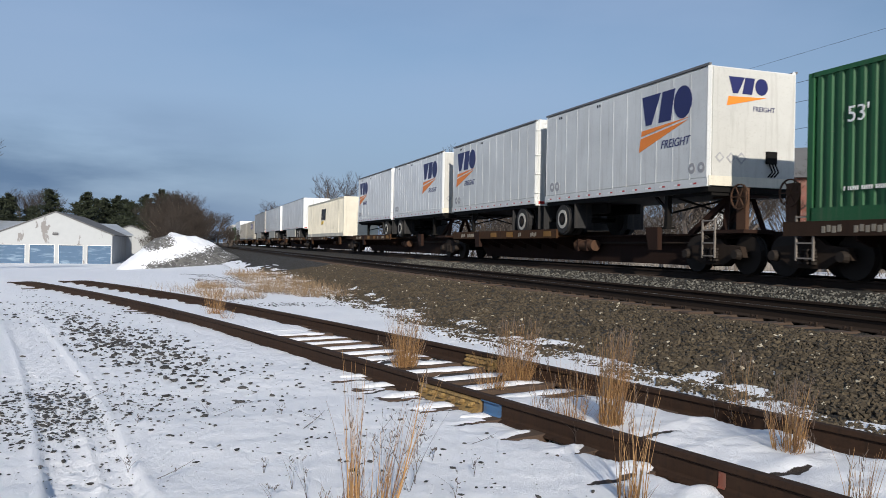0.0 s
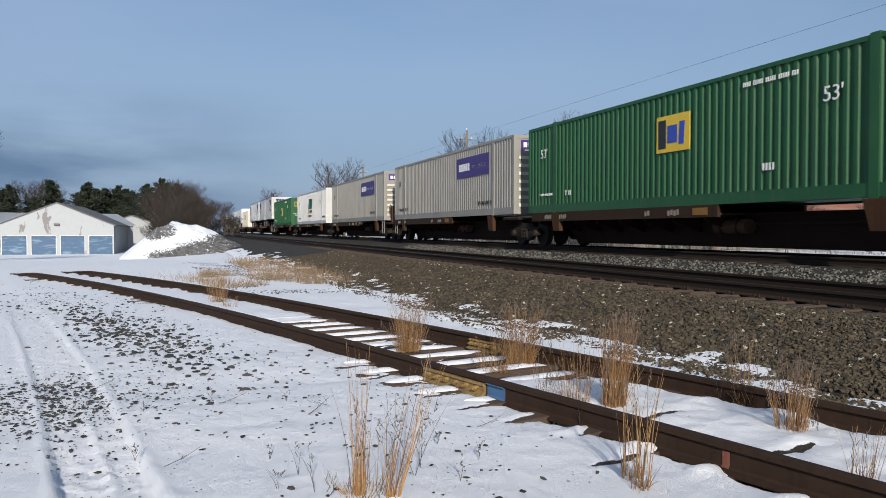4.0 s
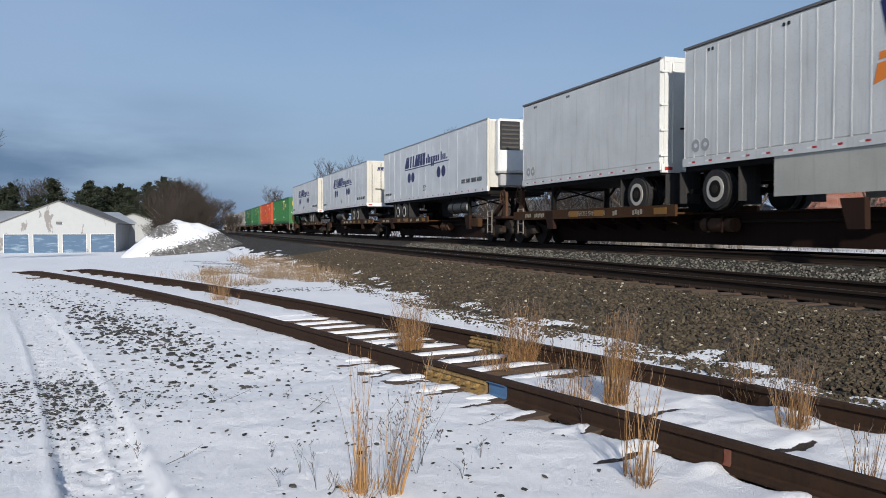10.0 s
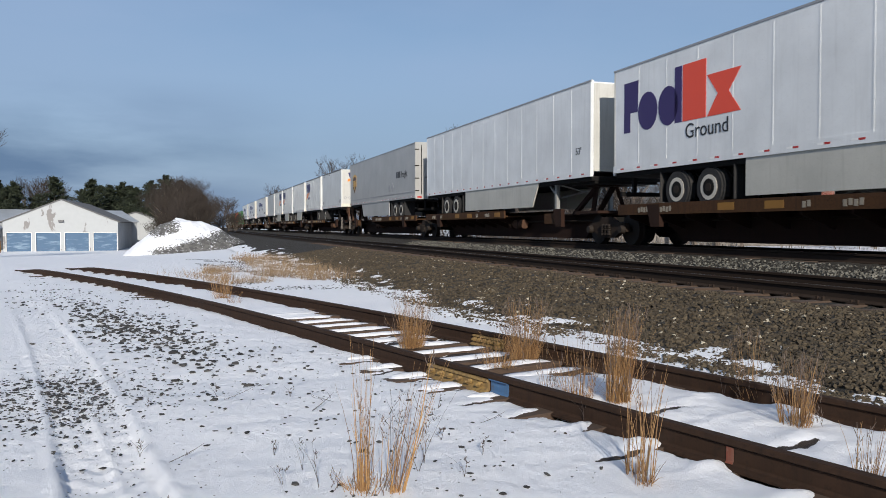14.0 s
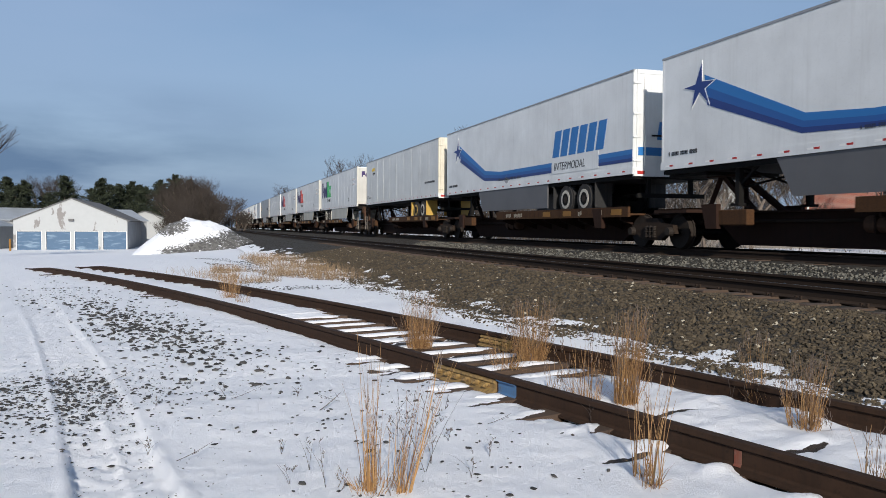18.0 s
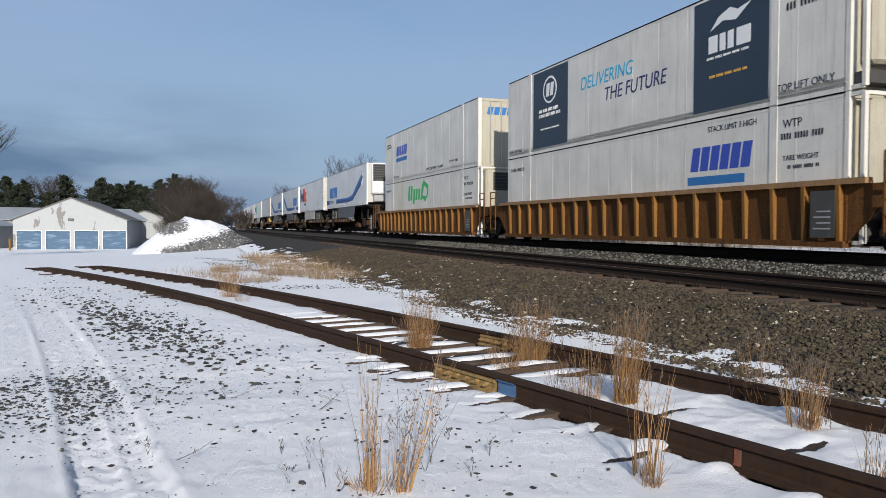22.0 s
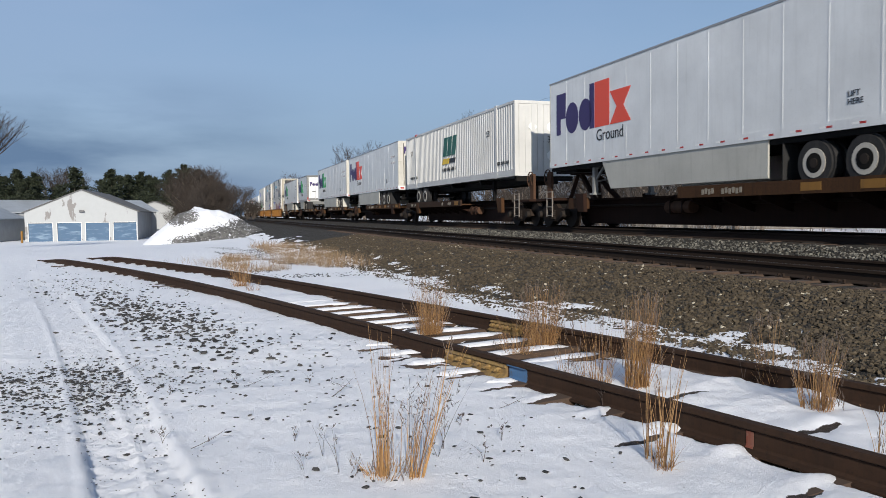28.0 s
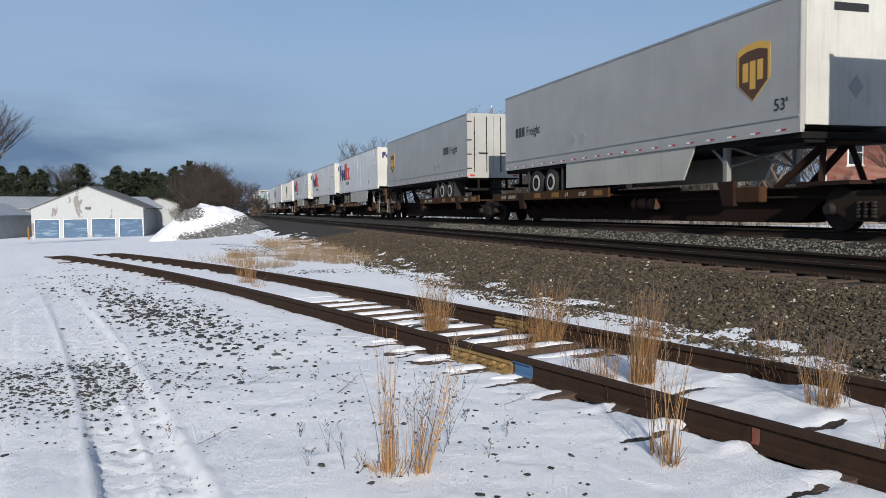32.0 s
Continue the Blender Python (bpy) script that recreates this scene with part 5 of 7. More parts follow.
for tag, front, kind, mat, opt in LOADS:
    L = LEN[kind]
    s = front - L / 2
    if kind == "box":
        up = opt == "chassis"
        z0 = 1.93 if up else 1.13
        t = container(BOX_LABEL[tag[0]] + (" on chassis" if up else ""), mat, mat, "containers of the train", z0=z0, fold=0.030 if mat is GREY else 0.042)
        if up:
            rolls(chassis("black wheeled container chassis on a spine car", L, 0.95, 1.93, "far"), s)
        if tag[0] == "g" or tag == "orr":
            u, z = {"g1": (7.2, 2.2), "g2": (7.6, 2.5), "g3": (8.6, 2.7), "orr": (7.58, 2.26), "g4": (10.36, 2.68)}[tag]
            crate_mark(t, L, u, z)
            box_words(t, L, PWHITE)
            door_end(t, L, z0, 2.9, mat)
            green_end(t, L)
        elif tag[:3] == "abf":
            dz = z0 - 1.13
            for k in range(3):
                block(t, L, 7.0 + 0.68 * k, 7.55 + 0.68 * k, 2.5 + dz, 3.4 + dz, DGREEN, 0.25)
            block(t, L, 6.9, 7.9, 2.12 + dz, 2.38 + dz, PYELLOW, 0.1)
            block(t, L, 8.0, 8.9, 2.15 + dz, 2.36 + dz, PBLACK, 0.05)
            bars(t, L, 6.9, 9.0, 1.72 + dz, 1.98 + dz, PBLACK)
            side_word(t, L, "53'", 1.0, 2.95 + dz, 0.38, PBLACK)
            side_word(t, L, "53'", 13.1, 2.9 + dz, 0.34, PBLACK)
            bars(t, L, 14.2, 15.7, 1.6 + dz, 1.8 + dz, PBLACK)
            bars(t, L, 0.9, 2.5, 1.6 + dz, 1.8 + dz, PBLACK)
            white_end(t, L, z0, 0)
            part("warning_cap", boxes((-HALF - 0.02, -HALF + 0.1, L / 2 - 2.2, L / 2 - 1.95, z0 + 2.84, z0 + 2.95)), PRED, t)
        elif tag in ("fm1", "fm2", "w4"):
            block(t, L, 10.12, 13.78, 2.78, 3.62, PURPLE, name="painted_panel", lift=0.006)
            for k in range(5):
                block(t, L, 10.4 + 0.26 * k, 10.6 + 0.26 * k, 3.05, 3.36, PWHITE, lift=0.012)
            bars(t, L, 11.9, 13.5, 3.06, 3.3, PWHITE)
            bars(t, L, 0.9, 2.6, 1.55, 1.75, PBLACK)
            bars(t, L, 12.6, 14.2, 1.55, 1.75, PBLACK)
            side_word(t, L, "53'", 0.9, 2.95, 0.34, PBLACK)
            y = -L / 2 + 0.03
            end_block(t, y, -1.0, 1.0, 3.5, 3.85, PURPLE)
            for k in range(5):
                end_block(t, y - 0.01, -0.9 + 0.2 * k, -0.76 + 0.2 * k, 3.58, 3.76, PWHITE)
            for k in range(7):
                part("end_rib", boxes((-1.1, 1.1, y - 0.04, y, 1.4 + 0.29 * k, 1.52 + 0.29 * k)), CREAM, t)
        elif tag == "cream":
            for k in range(3):
                block(t, L, 6.9 + 0.68 * k, 7.45 + 0.68 * k, 2.5, 3.4, PBLACK, 0.2)
            block(t, L, 6.9, 7.9, 2.15, 2.4, PYELLOW, 0.1)
        rolls(t, s)
    elif kind == "van":
        key = "gnt" if tag == "gnt" else tag[:2] if tag[:2] in ("al", "fg") else tag[0]
        parcel = key in ("f", "fg")
        skirt = {"f": SKIRT, "fg": SKIRT, "u": {"u3": SKIRT, "u1": VANGREY}.get(tag), "m": DARKRAIL, "w": SKIRT}.get(key)
        t = trailer(VAN_LABEL[key], mat, "trailers of the train", wheels=opt, skirt=skirt, seams={"f": 13, "fg": 13 if tag != "fg4" else 20, "w": 13, "gnt": 10, "al": 14}.get(key, 0),
                    flap=SKIRT if key == "fg" else None, end_mat=CREAM if key == "gnt" else ALEND if key == "al" or parcel else None, rail_mat=VANGREY if key == "u" else None)
        if parcel:
            col = PGREEN if key == "fg" else FORANGE
            parcel_mark(t, L, col, mat)
            bars(t, L, 14.2, 15.5, 3.95, 4.15, GREYMARK)
            bars(t, L, 14.2, 15.5, 3.58, 3.78, GREYMARK)
            side_word(t, L, "LIFT", 12.9, 2.64, 0.16, PBLACK)
            side_word(t, L, "HERE", 12.9, 2.49, 0.16, PBLACK)
            parcel_end(t, L, col)
        elif key == "al":
            shipper_mark(t, L, 0.32 if tag == "al2" else 0.0)
            bm = bmesh.new()
            w = 1 if opt == "near" else -1
            off = 2.3 if tag == "al3" else 0.0
            disc(bm, 0.27, "y", w * (0.6 + off), w * (2.95 + off), -0.88, 1.47, 18)
            tank = part("fuel_tank", bm, TANK, t, "dark grey cylindrical fuel tank")
            for yy in (1.2, 2.3):
                bm = bmesh.new()
                disc(bm, 0.282, "y", w * (yy + off), w * (yy + off + 0.07), -0.88, 1.47, 18)
                part("strap", bm, BLACK, tank)
            bm = bmesh.new()
            disc(bm, 0.24, "y", w * (2.95 + off), w * (2.965 + off), -0.88, 1.47, 18)
            part("end_cap", bm, GREYMARK, tank)
            part("tank_hanger", boxes((-1.0, -0.6, *sorted((w * (0.8 + off), w * (2.7 + off))), 1.68, 1.95)), BLACK, t)
            if tag == "al3":
                reefer_nose(t, L, 2.03, 4.93)
            else:
                y = -L / 2 - 0.012
                for k in range(6):
                    end_block(t, y - 0.01, -0.6 + 0.22 * k, -0.42 + 0.22 * k, 4.35, 4.52, NAVY, 0.05)
                end_block(t, y - 0.01, -0.62, 0.9, 4.27, 4.31, NAVY)
                bars(t, L, 0.3, 1.2, 4.3, 4.36, GREYMARK)
        elif key == "u":
            if tag == "u3":
                shield_mark(t, L, 14.15, 1.1)
                side_word(t, L, "53'", 15.35, 2.55, 0.36, PBLACK)
                y = -L / 2 - 0.012
                end_block(t, y, -0.5, 0.4, 4.55, 4.72, PBLACK)
                end_shape(t, y, ((0.1, 2.75), (0.3, 3.0), (0.1, 3.25), (-0.1, 3.0)), GREYMARK)
            else:
                shield_mark(t, L, 0.9, 12.45)
            for du in (5.9, 6.6):
                side_shape(t, L, ((5.0 + du, 3.02), (5.25 + du, 2.78), (5.0 + du, 2.54), (4.75 + du, 2.78)) if tag != "u3" else ((du, 3.02), (du + 0.25, 2.78), (du, 2.54), (du - 0.25, 2.78)), GREYMARK)
            block(t, L, 0.05, 16.1, 2.36, 2.40, GREYMARK, name="rub_strip", lift=0.014)
        elif key == "m":
            lane_mark(t, L, opt == "far")
            if opt == "far":
                reefer_nose(t, L, 2.03, 4.93)
            else:
                for k in range(6):
                    end_block(t, -L / 2 - 0.02, -0.55 + 0.28 * k, -0.35 + 0.28 * k, 3.0, 3.5, PBLUE, 0.08)
                end_block(t, -L / 2 - 0.018, -1.15, 1.15, 2.55, 2.78, PBLUE)
        elif key == "gnt":
            for c in t.children_recursive:
                if c.name.startswith("mud_flap") or (c.name.startswith("rim") and "well" not in c.name and c.data.vertices[0].co.y > -4.6):
                    c.data.materials[0] = OCHRE
            block(t, L, 1.6, 2.4, 4.2, 4.4, PYELLOW, 0.1)
            side_word(t, L, "logistics", 1.85, 3.98, 0.24, PBLACK, 0.2)
            side_word(t, L, "53'", 0.3, 2.42, 0.26, PBLACK)
            bars(t, L, 0.8, 1.6, 2.42, 2.52, PBLACK)
            bars(t, L, 13.8, 15.6, 2.75, 2.9, PBLACK)
        elif tag == "w5":
            side_word(t, L, "53'", 15.2, 2.75, 0.3, PBLACK)
        rolls(t, s)
    elif kind == "pup":
        smooth_skin = tag in ("p1", "p6", "pa", "pb", "fg3")
        t = trailer("short white trailer with purple and green emblem on a spine car" if tag == "fg3" else "short aged white box trailer on a spine car", mat, "trailers of the train", length=PUP, wheels=opt, axles=1,
                    seams=0 if tag in ("p1", "p6", "fg3") else 12 if smooth_skin else 20, wheel_in=1.15, skirt=SKIRT if tag in ("p2", "p3", "p4", "fg3") else None, end_mat=FRAMEGREY if tag == "fg3" else None, rail_mat=VANGREY if tag == "fg3" else None)
        u = {"pa": 5.5, "pb": 0.5, "pc": 5.3, "pd": 0.4, "p2": 5.5, "p3": 0.35, "p5": 0.35}.get(tag)
        if u is not None:
            freight_mark(t, PUP, u)
        if tag in ("pa", "p6", "p4", "p2", "pc"):
            freight_end(t, PUP)
            bars(t, PUP, 7.95, 8.2, 3.2, 4.2, PBLACK)
        if tag != "fg3":
            for x in (0.95, 3.3):
                for dx in (0.0, 0.13):
                    side_shape(t, PUP, ring_pts(x + dx, 4.70, 0.045, 0.045, 8), PBLACK, "vent")
        if tag == "fg3":
            parcel_mark(t, PUP, PGREEN, mat, 0.38)
            y = -PUP / 2 - 0.012
            part("door_panel", boxes((-1.08, 1.08, y - 0.002, y + 0.02, 2.35, 4.72)), VAN, t, "white roll-up rear door")
            parcel_end(t, PUP, PGREEN, 3.75)
            bars(t, PUP, 6.1, 7.5, 3.6, 4.0, GREYMARK, 2)
            part("tail_lift", boxes((-1.1, 1.1, y - 0.06, y, 1.66, 2.0)), FRAMEGREY, t)
            part("step", boxes((-0.9, 0.9, y - 0.16, y - 0.04, 1.44, 1.52)), BLACK, t)
            for x in (-1.2, 1.2):
                part("tail_light", boxes((x - 0.05, x + 0.05, y - 0.03, y + 0.01, 2.2, 2.45)), PRED, t)
        else:
            for x in (0.5, 0.85):
                ring(t, PUP, x - 0.15, x + 0.15, 2.36, 2.66, GREYMARK, mat)
                ring(t, PUP, 7.1 + x, 7.36 + x, 2.36, 2.62, GREYMARK, mat) if tag in ("p6", "pa") else None
        rolls(t, s)
    else:
        lo = container("white smooth refrigerated container in a well car", mat, GRIM, "containers of the train", z0=0.19, smooth_side=True)
        hi = container("white refrigerated container with slate panels stacked on another" if tag != "s1" else "white refrigerated container with blue emblem stacked on another", mat, GRIM, "containers of the train", z0=3.10, h=2.88, smooth_side=True)
        low_words(lo, L, tag != "s1")
        if tag == "s1":
            for k in range(6):
                block(hi, L, 2.65 + 0.38 * k, 2.95 + 0.38 * k, 4.62, 5.16, MARKBLUE, 0.1)
            block(hi, L, 2.62, 4.95, 4.28, 4.50, PBLUE)
            side_word(hi, L, "SUPER CUBE REEFER CONTAINER", 8.6, 3.40, 0.195, PBLACK, 0.2, 0.95)
            side_word(hi, L, "TOP LIFT ONLY", 12.35, 3.52, 0.18, PBLACK)
            side_word(hi, L, "TOP LIFT ONLY", 2.0, 3.36, 0.18, PBLACK)
            bars(hi, L, 0.5, 1.6, 5.2, 5.5, PBLACK, 2)
            for k in range(5):
                block(lo, L, 5.2 + 0.48 * k, 5.55 + 0.48 * k, 1.95 if k != 2 else 1.75, 2.75 if k in (0, 1) else 2.55, PGREEN, 0.14)
            side_shape(lo, L, ((7.6, 1.9), (8.1, 2.0), (8.5, 1.8), (9.0, 2.2), (9.05, 2.65), (8.6, 2.8), (8.2, 2.95), (7.9, 2.7)), PGREEN)
            side_shape(lo, L, ((8.0, 2.15), (8.7, 2.1), (8.85, 2.45), (8.3, 2.65)), mat, lift=0.008)
            block(lo, L, 2.6, 4.4, 0.9, 3.2, CREAM, name="stained_panel", lift=0.003)
            stack_end(hi, L, 3.10, 2.88, "doors")
            for k in range(6):
                end_block(hi, -L / 2 + 0.02, -0.9 + 0.3 * k, -0.66 + 0.3 * k, 5.3, 5.62, PBLUE, 0.08)
            stack_end(lo, L, 0.19, 2.9, "grille")
        else:
            slogan_box(hi, L)
            stack_end(hi, L, 3.10, 2.88, "grille")
            stack_end(lo, L, 0.19, 2.9, "unit" if tag == "s3" else "grille")
        if tag == "s2":
            for k in range(6):
                block(lo, L, 11.35 + 0.36 * k, 11.65 + 0.36 * k, 1.88, 2.45, MARKBLUE, 0.1)
            block(lo, L, 11.25, 13.3, 1.55, 1.75, PBLUE)
        if tag == "s3":
            for k in range(9):
                block(lo, L, 2.5 + 0.37 * k, 2.78 + 0.37 * k, 2.4, 2.62, MARKBLUE if k < 4 else PBLACK, 0.04)
            bars(lo, L, 2.5, 5.8, 2.2, 2.3, GREYMARK)
            for k, (a, w, h) in enumerate(((6.30, 0.66, 2.34), (7.16, 0.62, 2.34), (8.02, 0.66, 2.34), (8.78, 0.50, 2.02), (9.36, 0.46, 2.02), (9.90, 0.40, 2.26), (10.42, 0.48, 2.02), (10.98, 0.50, 2.02), (11.56, 0.52, 2.38))):
                side_shape(lo, L, ((a + 0.10, 1.46), (a + w * 0.45, 1.56), (a + w * 0.9, 1.46), (a + w, 1.62), (a + w * 0.94, h - 0.18), (a + w, h), (a + w * 0.5, h - 0.10), (a + 0.06, h), (a + 0.10, h - 0.25), (a, 1.60)), CRIMSON)
            side_shape(lo, L, ((12.55, 1.45), (13.45, 1.45), (13.6, 2.1), (13.3, 2.4), (13.05, 2.75), (12.95, 2.75), (12.7, 2.4), (12.4, 2.1)), CRIMSON)
            side_shape(lo, L, ((12.75, 1.5), (13.25, 1.5), (13.25, 2.0), (12.75, 2.0)), MARKBLUE, lift=0.008)
            block(lo, L, 12.85, 13.15, 2.35, 2.65, GOLD, lift=0.008)
        rolls(lo, s)
        rolls(hi, s)

# platforms between joints
groups = []
for tag, front, kind, mat, opt in LOADS:
    second = kind == "pup" and groups and groups[-1][2] == "pup" and len(groups[-1][4]) == 1 and tag != "fg3"
    if second:
        groups[-1][1] = front - PUP
        groups[-1][4].append(opt)
    else:
        back = front - LEN[kind]
        groups.append([front, -178.88 + 1.6 if tag == "fg3" else back, kind, tag, [opt]])
joints = [groups[0][0] + 1.0]
for g, h in zip(groups, groups[1:]):
    joints.append((g[1] + h[0]) / 2)
joints.append(groups[-1][1] - 1.2)
COUPLED = {"g1", "fm2", "al1", "p1", "u1", "gnt", "s1", "fg2", "f5", "u2"}
for i, g in enumerate(groups):
    f, b = joints[i], joints[i + 1]
    nxt = groups[i + 1][3] if i + 1 < len(groups) else ""
    if g[2] == "stack":
        c = well_car(f, b, g[3] == "s1")
        for sx in (-1,):
            w = f - b
            side = part("number_panel", boxes((-1.546, -1.535, -w / 2 + 1.9, -w / 2 + 2.5, 0.34, 1.24)), TANK, c, "dark grey number panel")
            for k in range(4):
                part("illegible_writing", boxes((-1.549, -1.545, -w / 2 + 2.0, -w / 2 + 2.42 - 0.08 * (k % 2), 0.5 + 0.11 * k, 0.53 + 0.11 * k)), GREYMARK, c)
        continue
    end = {"near": "near", "far": "far"}.get(g[4][0], "near") if g[2] == "van" else "far"
    if g[3] == "fg3":
        end = "near"
    c = spine_car(f, b, end, "rusty brown spine car with a faded yellow wheel deck", truck_front=True, truck_back=nxt in COUPLED, coupled=g[3] in COUPLED, load="container" if g[2] == "box" else "trailer", twin=g[2] == "pup", words={"p1": "ALL PURPOSE SPINE CAR", "p3": "ALL PURPOSE SPINE CAR", "p5": "ALL PURPOSE SPINE CAR", "al2": "TWIN 28", "al3": "TWIN 28", "fg2": "53", "f3": "53", "m2": "53", "f4": "53"}.get(g[3], ""))
    if nxt in COUPLED:
        brake_end(c, -(f - b) / 2 + 0.75, -1)
    if g[3] in COUPLED:
        brake_end(c, (f - b) / 2 - 0.75, 1)


# ---------------------------------------------------------------- loose stone, snow-covered ties and rail hardware
def scatter(name, rows, mat, label, category, flat=0.6, round_off=False):
    """Many small angular stones in one mesh; rows of x, y, z, size."""
    rows = np.array(rows)
    rng = np.random.default_rng(len(rows))
    cube = np.array([(x, y, z) for x in (-1, 1) for y in (-1, 1) for z in (-1, 1)], float) * 0.5
    quads = np.array(((0, 1, 3, 2), (4, 6, 7, 5), (0, 4, 5, 1), (2, 3, 7, 6), (0, 2, 6, 4), (1, 5, 7, 3)))
    if round_off:
        g = 0.5 * (1 + 5 ** 0.5)
        cube = np.array([(0, 1, g), (0, -1, g), (0, 1, -g), (0, -1, -g), (1, g, 0), (-1, g, 0), (1, -g, 0), (-1, -g, 0), (g, 0, 1), (-g, 0, 1), (g, 0, -1), (-g, 0, -1)]) * 0.30
        near = np.abs(((cube[:, None] - cube[None]) ** 2).sum(2) - 0.36) < 0.01
        quads = np.array([q for q in itertools.combinations(range(12), 3) if near[q[0], q[1]] and near[q[1], q[2]] and near[q[0], q[2]]])
    m = len(cube)
    k = len(rows)
    v = np.repeat(cube[None], k, 0) * rng.uniform(0.45, 1.25, (k, m, 3)) * rng.uniform(0.6, 1.4, (k, 1, 3))
    ax = rng.normal(size=(k, 3))
    ax /= np.linalg.norm(ax, axis=1, keepdims=True)
    an = rng.uniform(0, 6.28, k)
    c, s = np.cos(an)[:, None, None], np.sin(an)[:, None, None]
    a = ax[:, None, :]
    v = v * c + np.cross(np.repeat(a, m, 1), v) * s + a * (v * a).sum(2, keepdims=True) * (1 - c)
    v[:, :, 2] *= flat
    v = v * rows[:, 3][:, None, None] + rows[:, None, :3]
    f = (quads[None] + (np.arange(k) * m)[:, None, None]).reshape(-1, quads.shape[1])
    me = bpy.data.meshes.new(name)
    me.from_pydata(v.reshape(-1, 3).tolist(), [], f.tolist())
    me.materials.append(mat)
    return tagged(new(name, me), label, category, kind="stuff")


rng = np.random.default_rng(7)
DARKSTONE = material("dark_wet_stone", (0.07, 0.066, 0.062), 0.8)
n = Nodes(DARKSTONE)
geo = n.add("ShaderNodeNewGeometry")
n.color(n.ramp(geo.outputs["Random Per Island"], 0.0, 1.0, (0.012, 0.012, 0.012, 1), (0.060, 0.057, 0.054, 1)))

rows = []
for cx, cy, ax, ay, lean, count, lo, hi in ((-0.55, 11.2, 0.36, 1.6, -0.27, 980, 0.018, 0.085), (0.35, 8.4, 0.5, 1.3, -0.2, 240, 0.018, 0.07), (-1.35, 6.9, 0.75, 0.62, 0.0, 2300, 0.010, 0.042), (-0.80, 6.8, 0.20, 0.75, -0.19, 700, 0.010, 0.034),
                                            (-1.9, 16.0, 0.6, 2.4, -0.3, 420, 0.02, 0.07), (0.9, 5.6, 0.9, 1.0, 0.0, 170, 0.010, 0.042), (0.2, 9.0, 1.6, 4.0, -0.2, 220, 0.012, 0.04), (-0.3, 4.6, 0.25, 0.9, -0.18, 260, 0.007, 0.016), (1.6, 4.2, 0.5, 0.5, 0.0, 80, 0.010, 0.045)):
    for _ in range(count):
        y = rng.normal(cy, ay)
        x = rng.normal(cx, ax) + lean * (y - cy)
        if y < 3.0 or y > 26 or x > siding(y)[0] - 0.15:
            continue
        z = (rng.uniform(0, 1) ** 2.6 * (hi - lo) + lo) * 1.05
        rows.append((x, y, ground_z(x, y) + 0.03 * noise.noise((x * 0.9, y * 0.9, 0)) + 0.010 * noise.noise((x * 3.3, y * 3.3, 5)) - (0.022 + 0.028 * smooth(6.0, 4.8, y)) * rut(x, y) + z * 0.12, z))
for _ in range(4200):
    # dirt among the low grass along the bank
    y = rng.uniform(17.0, 36.0)
    x = rng.uniform(1.2, 4.6) - 0.05 * (y - 20)
    if x < siding(y)[0] + 1.9 or noise.noise((x * 0.9, y * 0.5, 2.0)) < -0.05:
        continue
    rows.append((x, y, ground_z(x, y) + 0.03 * noise.noise((x * 0.9, y * 0.9, 0)) + 0.01, rng.uniform(0.014, 0.05)))
scatter("scattered_stones", rows, DARKSTONE, "dark angular stones lying scattered on the snow", "stones", 0.40, True)

rows = []
for _ in range(62000):
    s = 2.2 + 34 * rng.uniform() ** 2.1
    o = rng.uniform(-3.9, -1.22)
    x, y, _h = line(NEAR_X, s, 0)
    w = 0.22 * noise.noise((s * 0.25, 3.0, 1.0)) + 0.12 * noise.noise((s * 0.9, 8.0, 1.0)) - 0.85 * smooth(6.5, 12, s)
    k = max(0, min(1, (-1.7 - o) / 2.0))
    size = rng.uniform(0.018, 0.046) * (0.8 if o < -3.3 else 1)
    z = max(ballast_z(o) + 0.035 * noise.noise((s * 2.7, o * 2.7, 0)), ground_z(x + o, y) if o < -3.3 else -9)
    rows.append((x + o + w * k + (rng.normal(0, 0.10) if o < -3.4 else 0), y, z + 0.006, size))
pale_rows = []
for _ in range(26000):
    s = 4.0 + 34 * rng.uniform() ** 1.4
    o = rng.uniform(-0.6, 2.9)
    x, y, _h = line(NEAR_X, s, 0)
    (pale_rows if o > 1.15 else rows).append((x + o, y, ballast_z(o) + 0.006, rng.uniform(0.022, 0.05)))
FRESH = material("fresh_grey_stone", (0.16, 0.155, 0.135), 0.9)
n = Nodes(FRESH)
geo = n.add("ShaderNodeNewGeometry")
n.color(n.ramp(geo.outputs["Random Per Island"], 0.0, 1.0, (0.022, 0.021, 0.018, 1), (0.185, 0.177, 0.150, 1)))
scatter("fresh_ballast", pale_rows, FRESH, "pale grey crushed stone between the two main tracks", "gravel", 0.8)
scatter("ballast_stones", rows, STONE, "loose grey and brown crushed stone on the track bed", "gravel", 0.8)

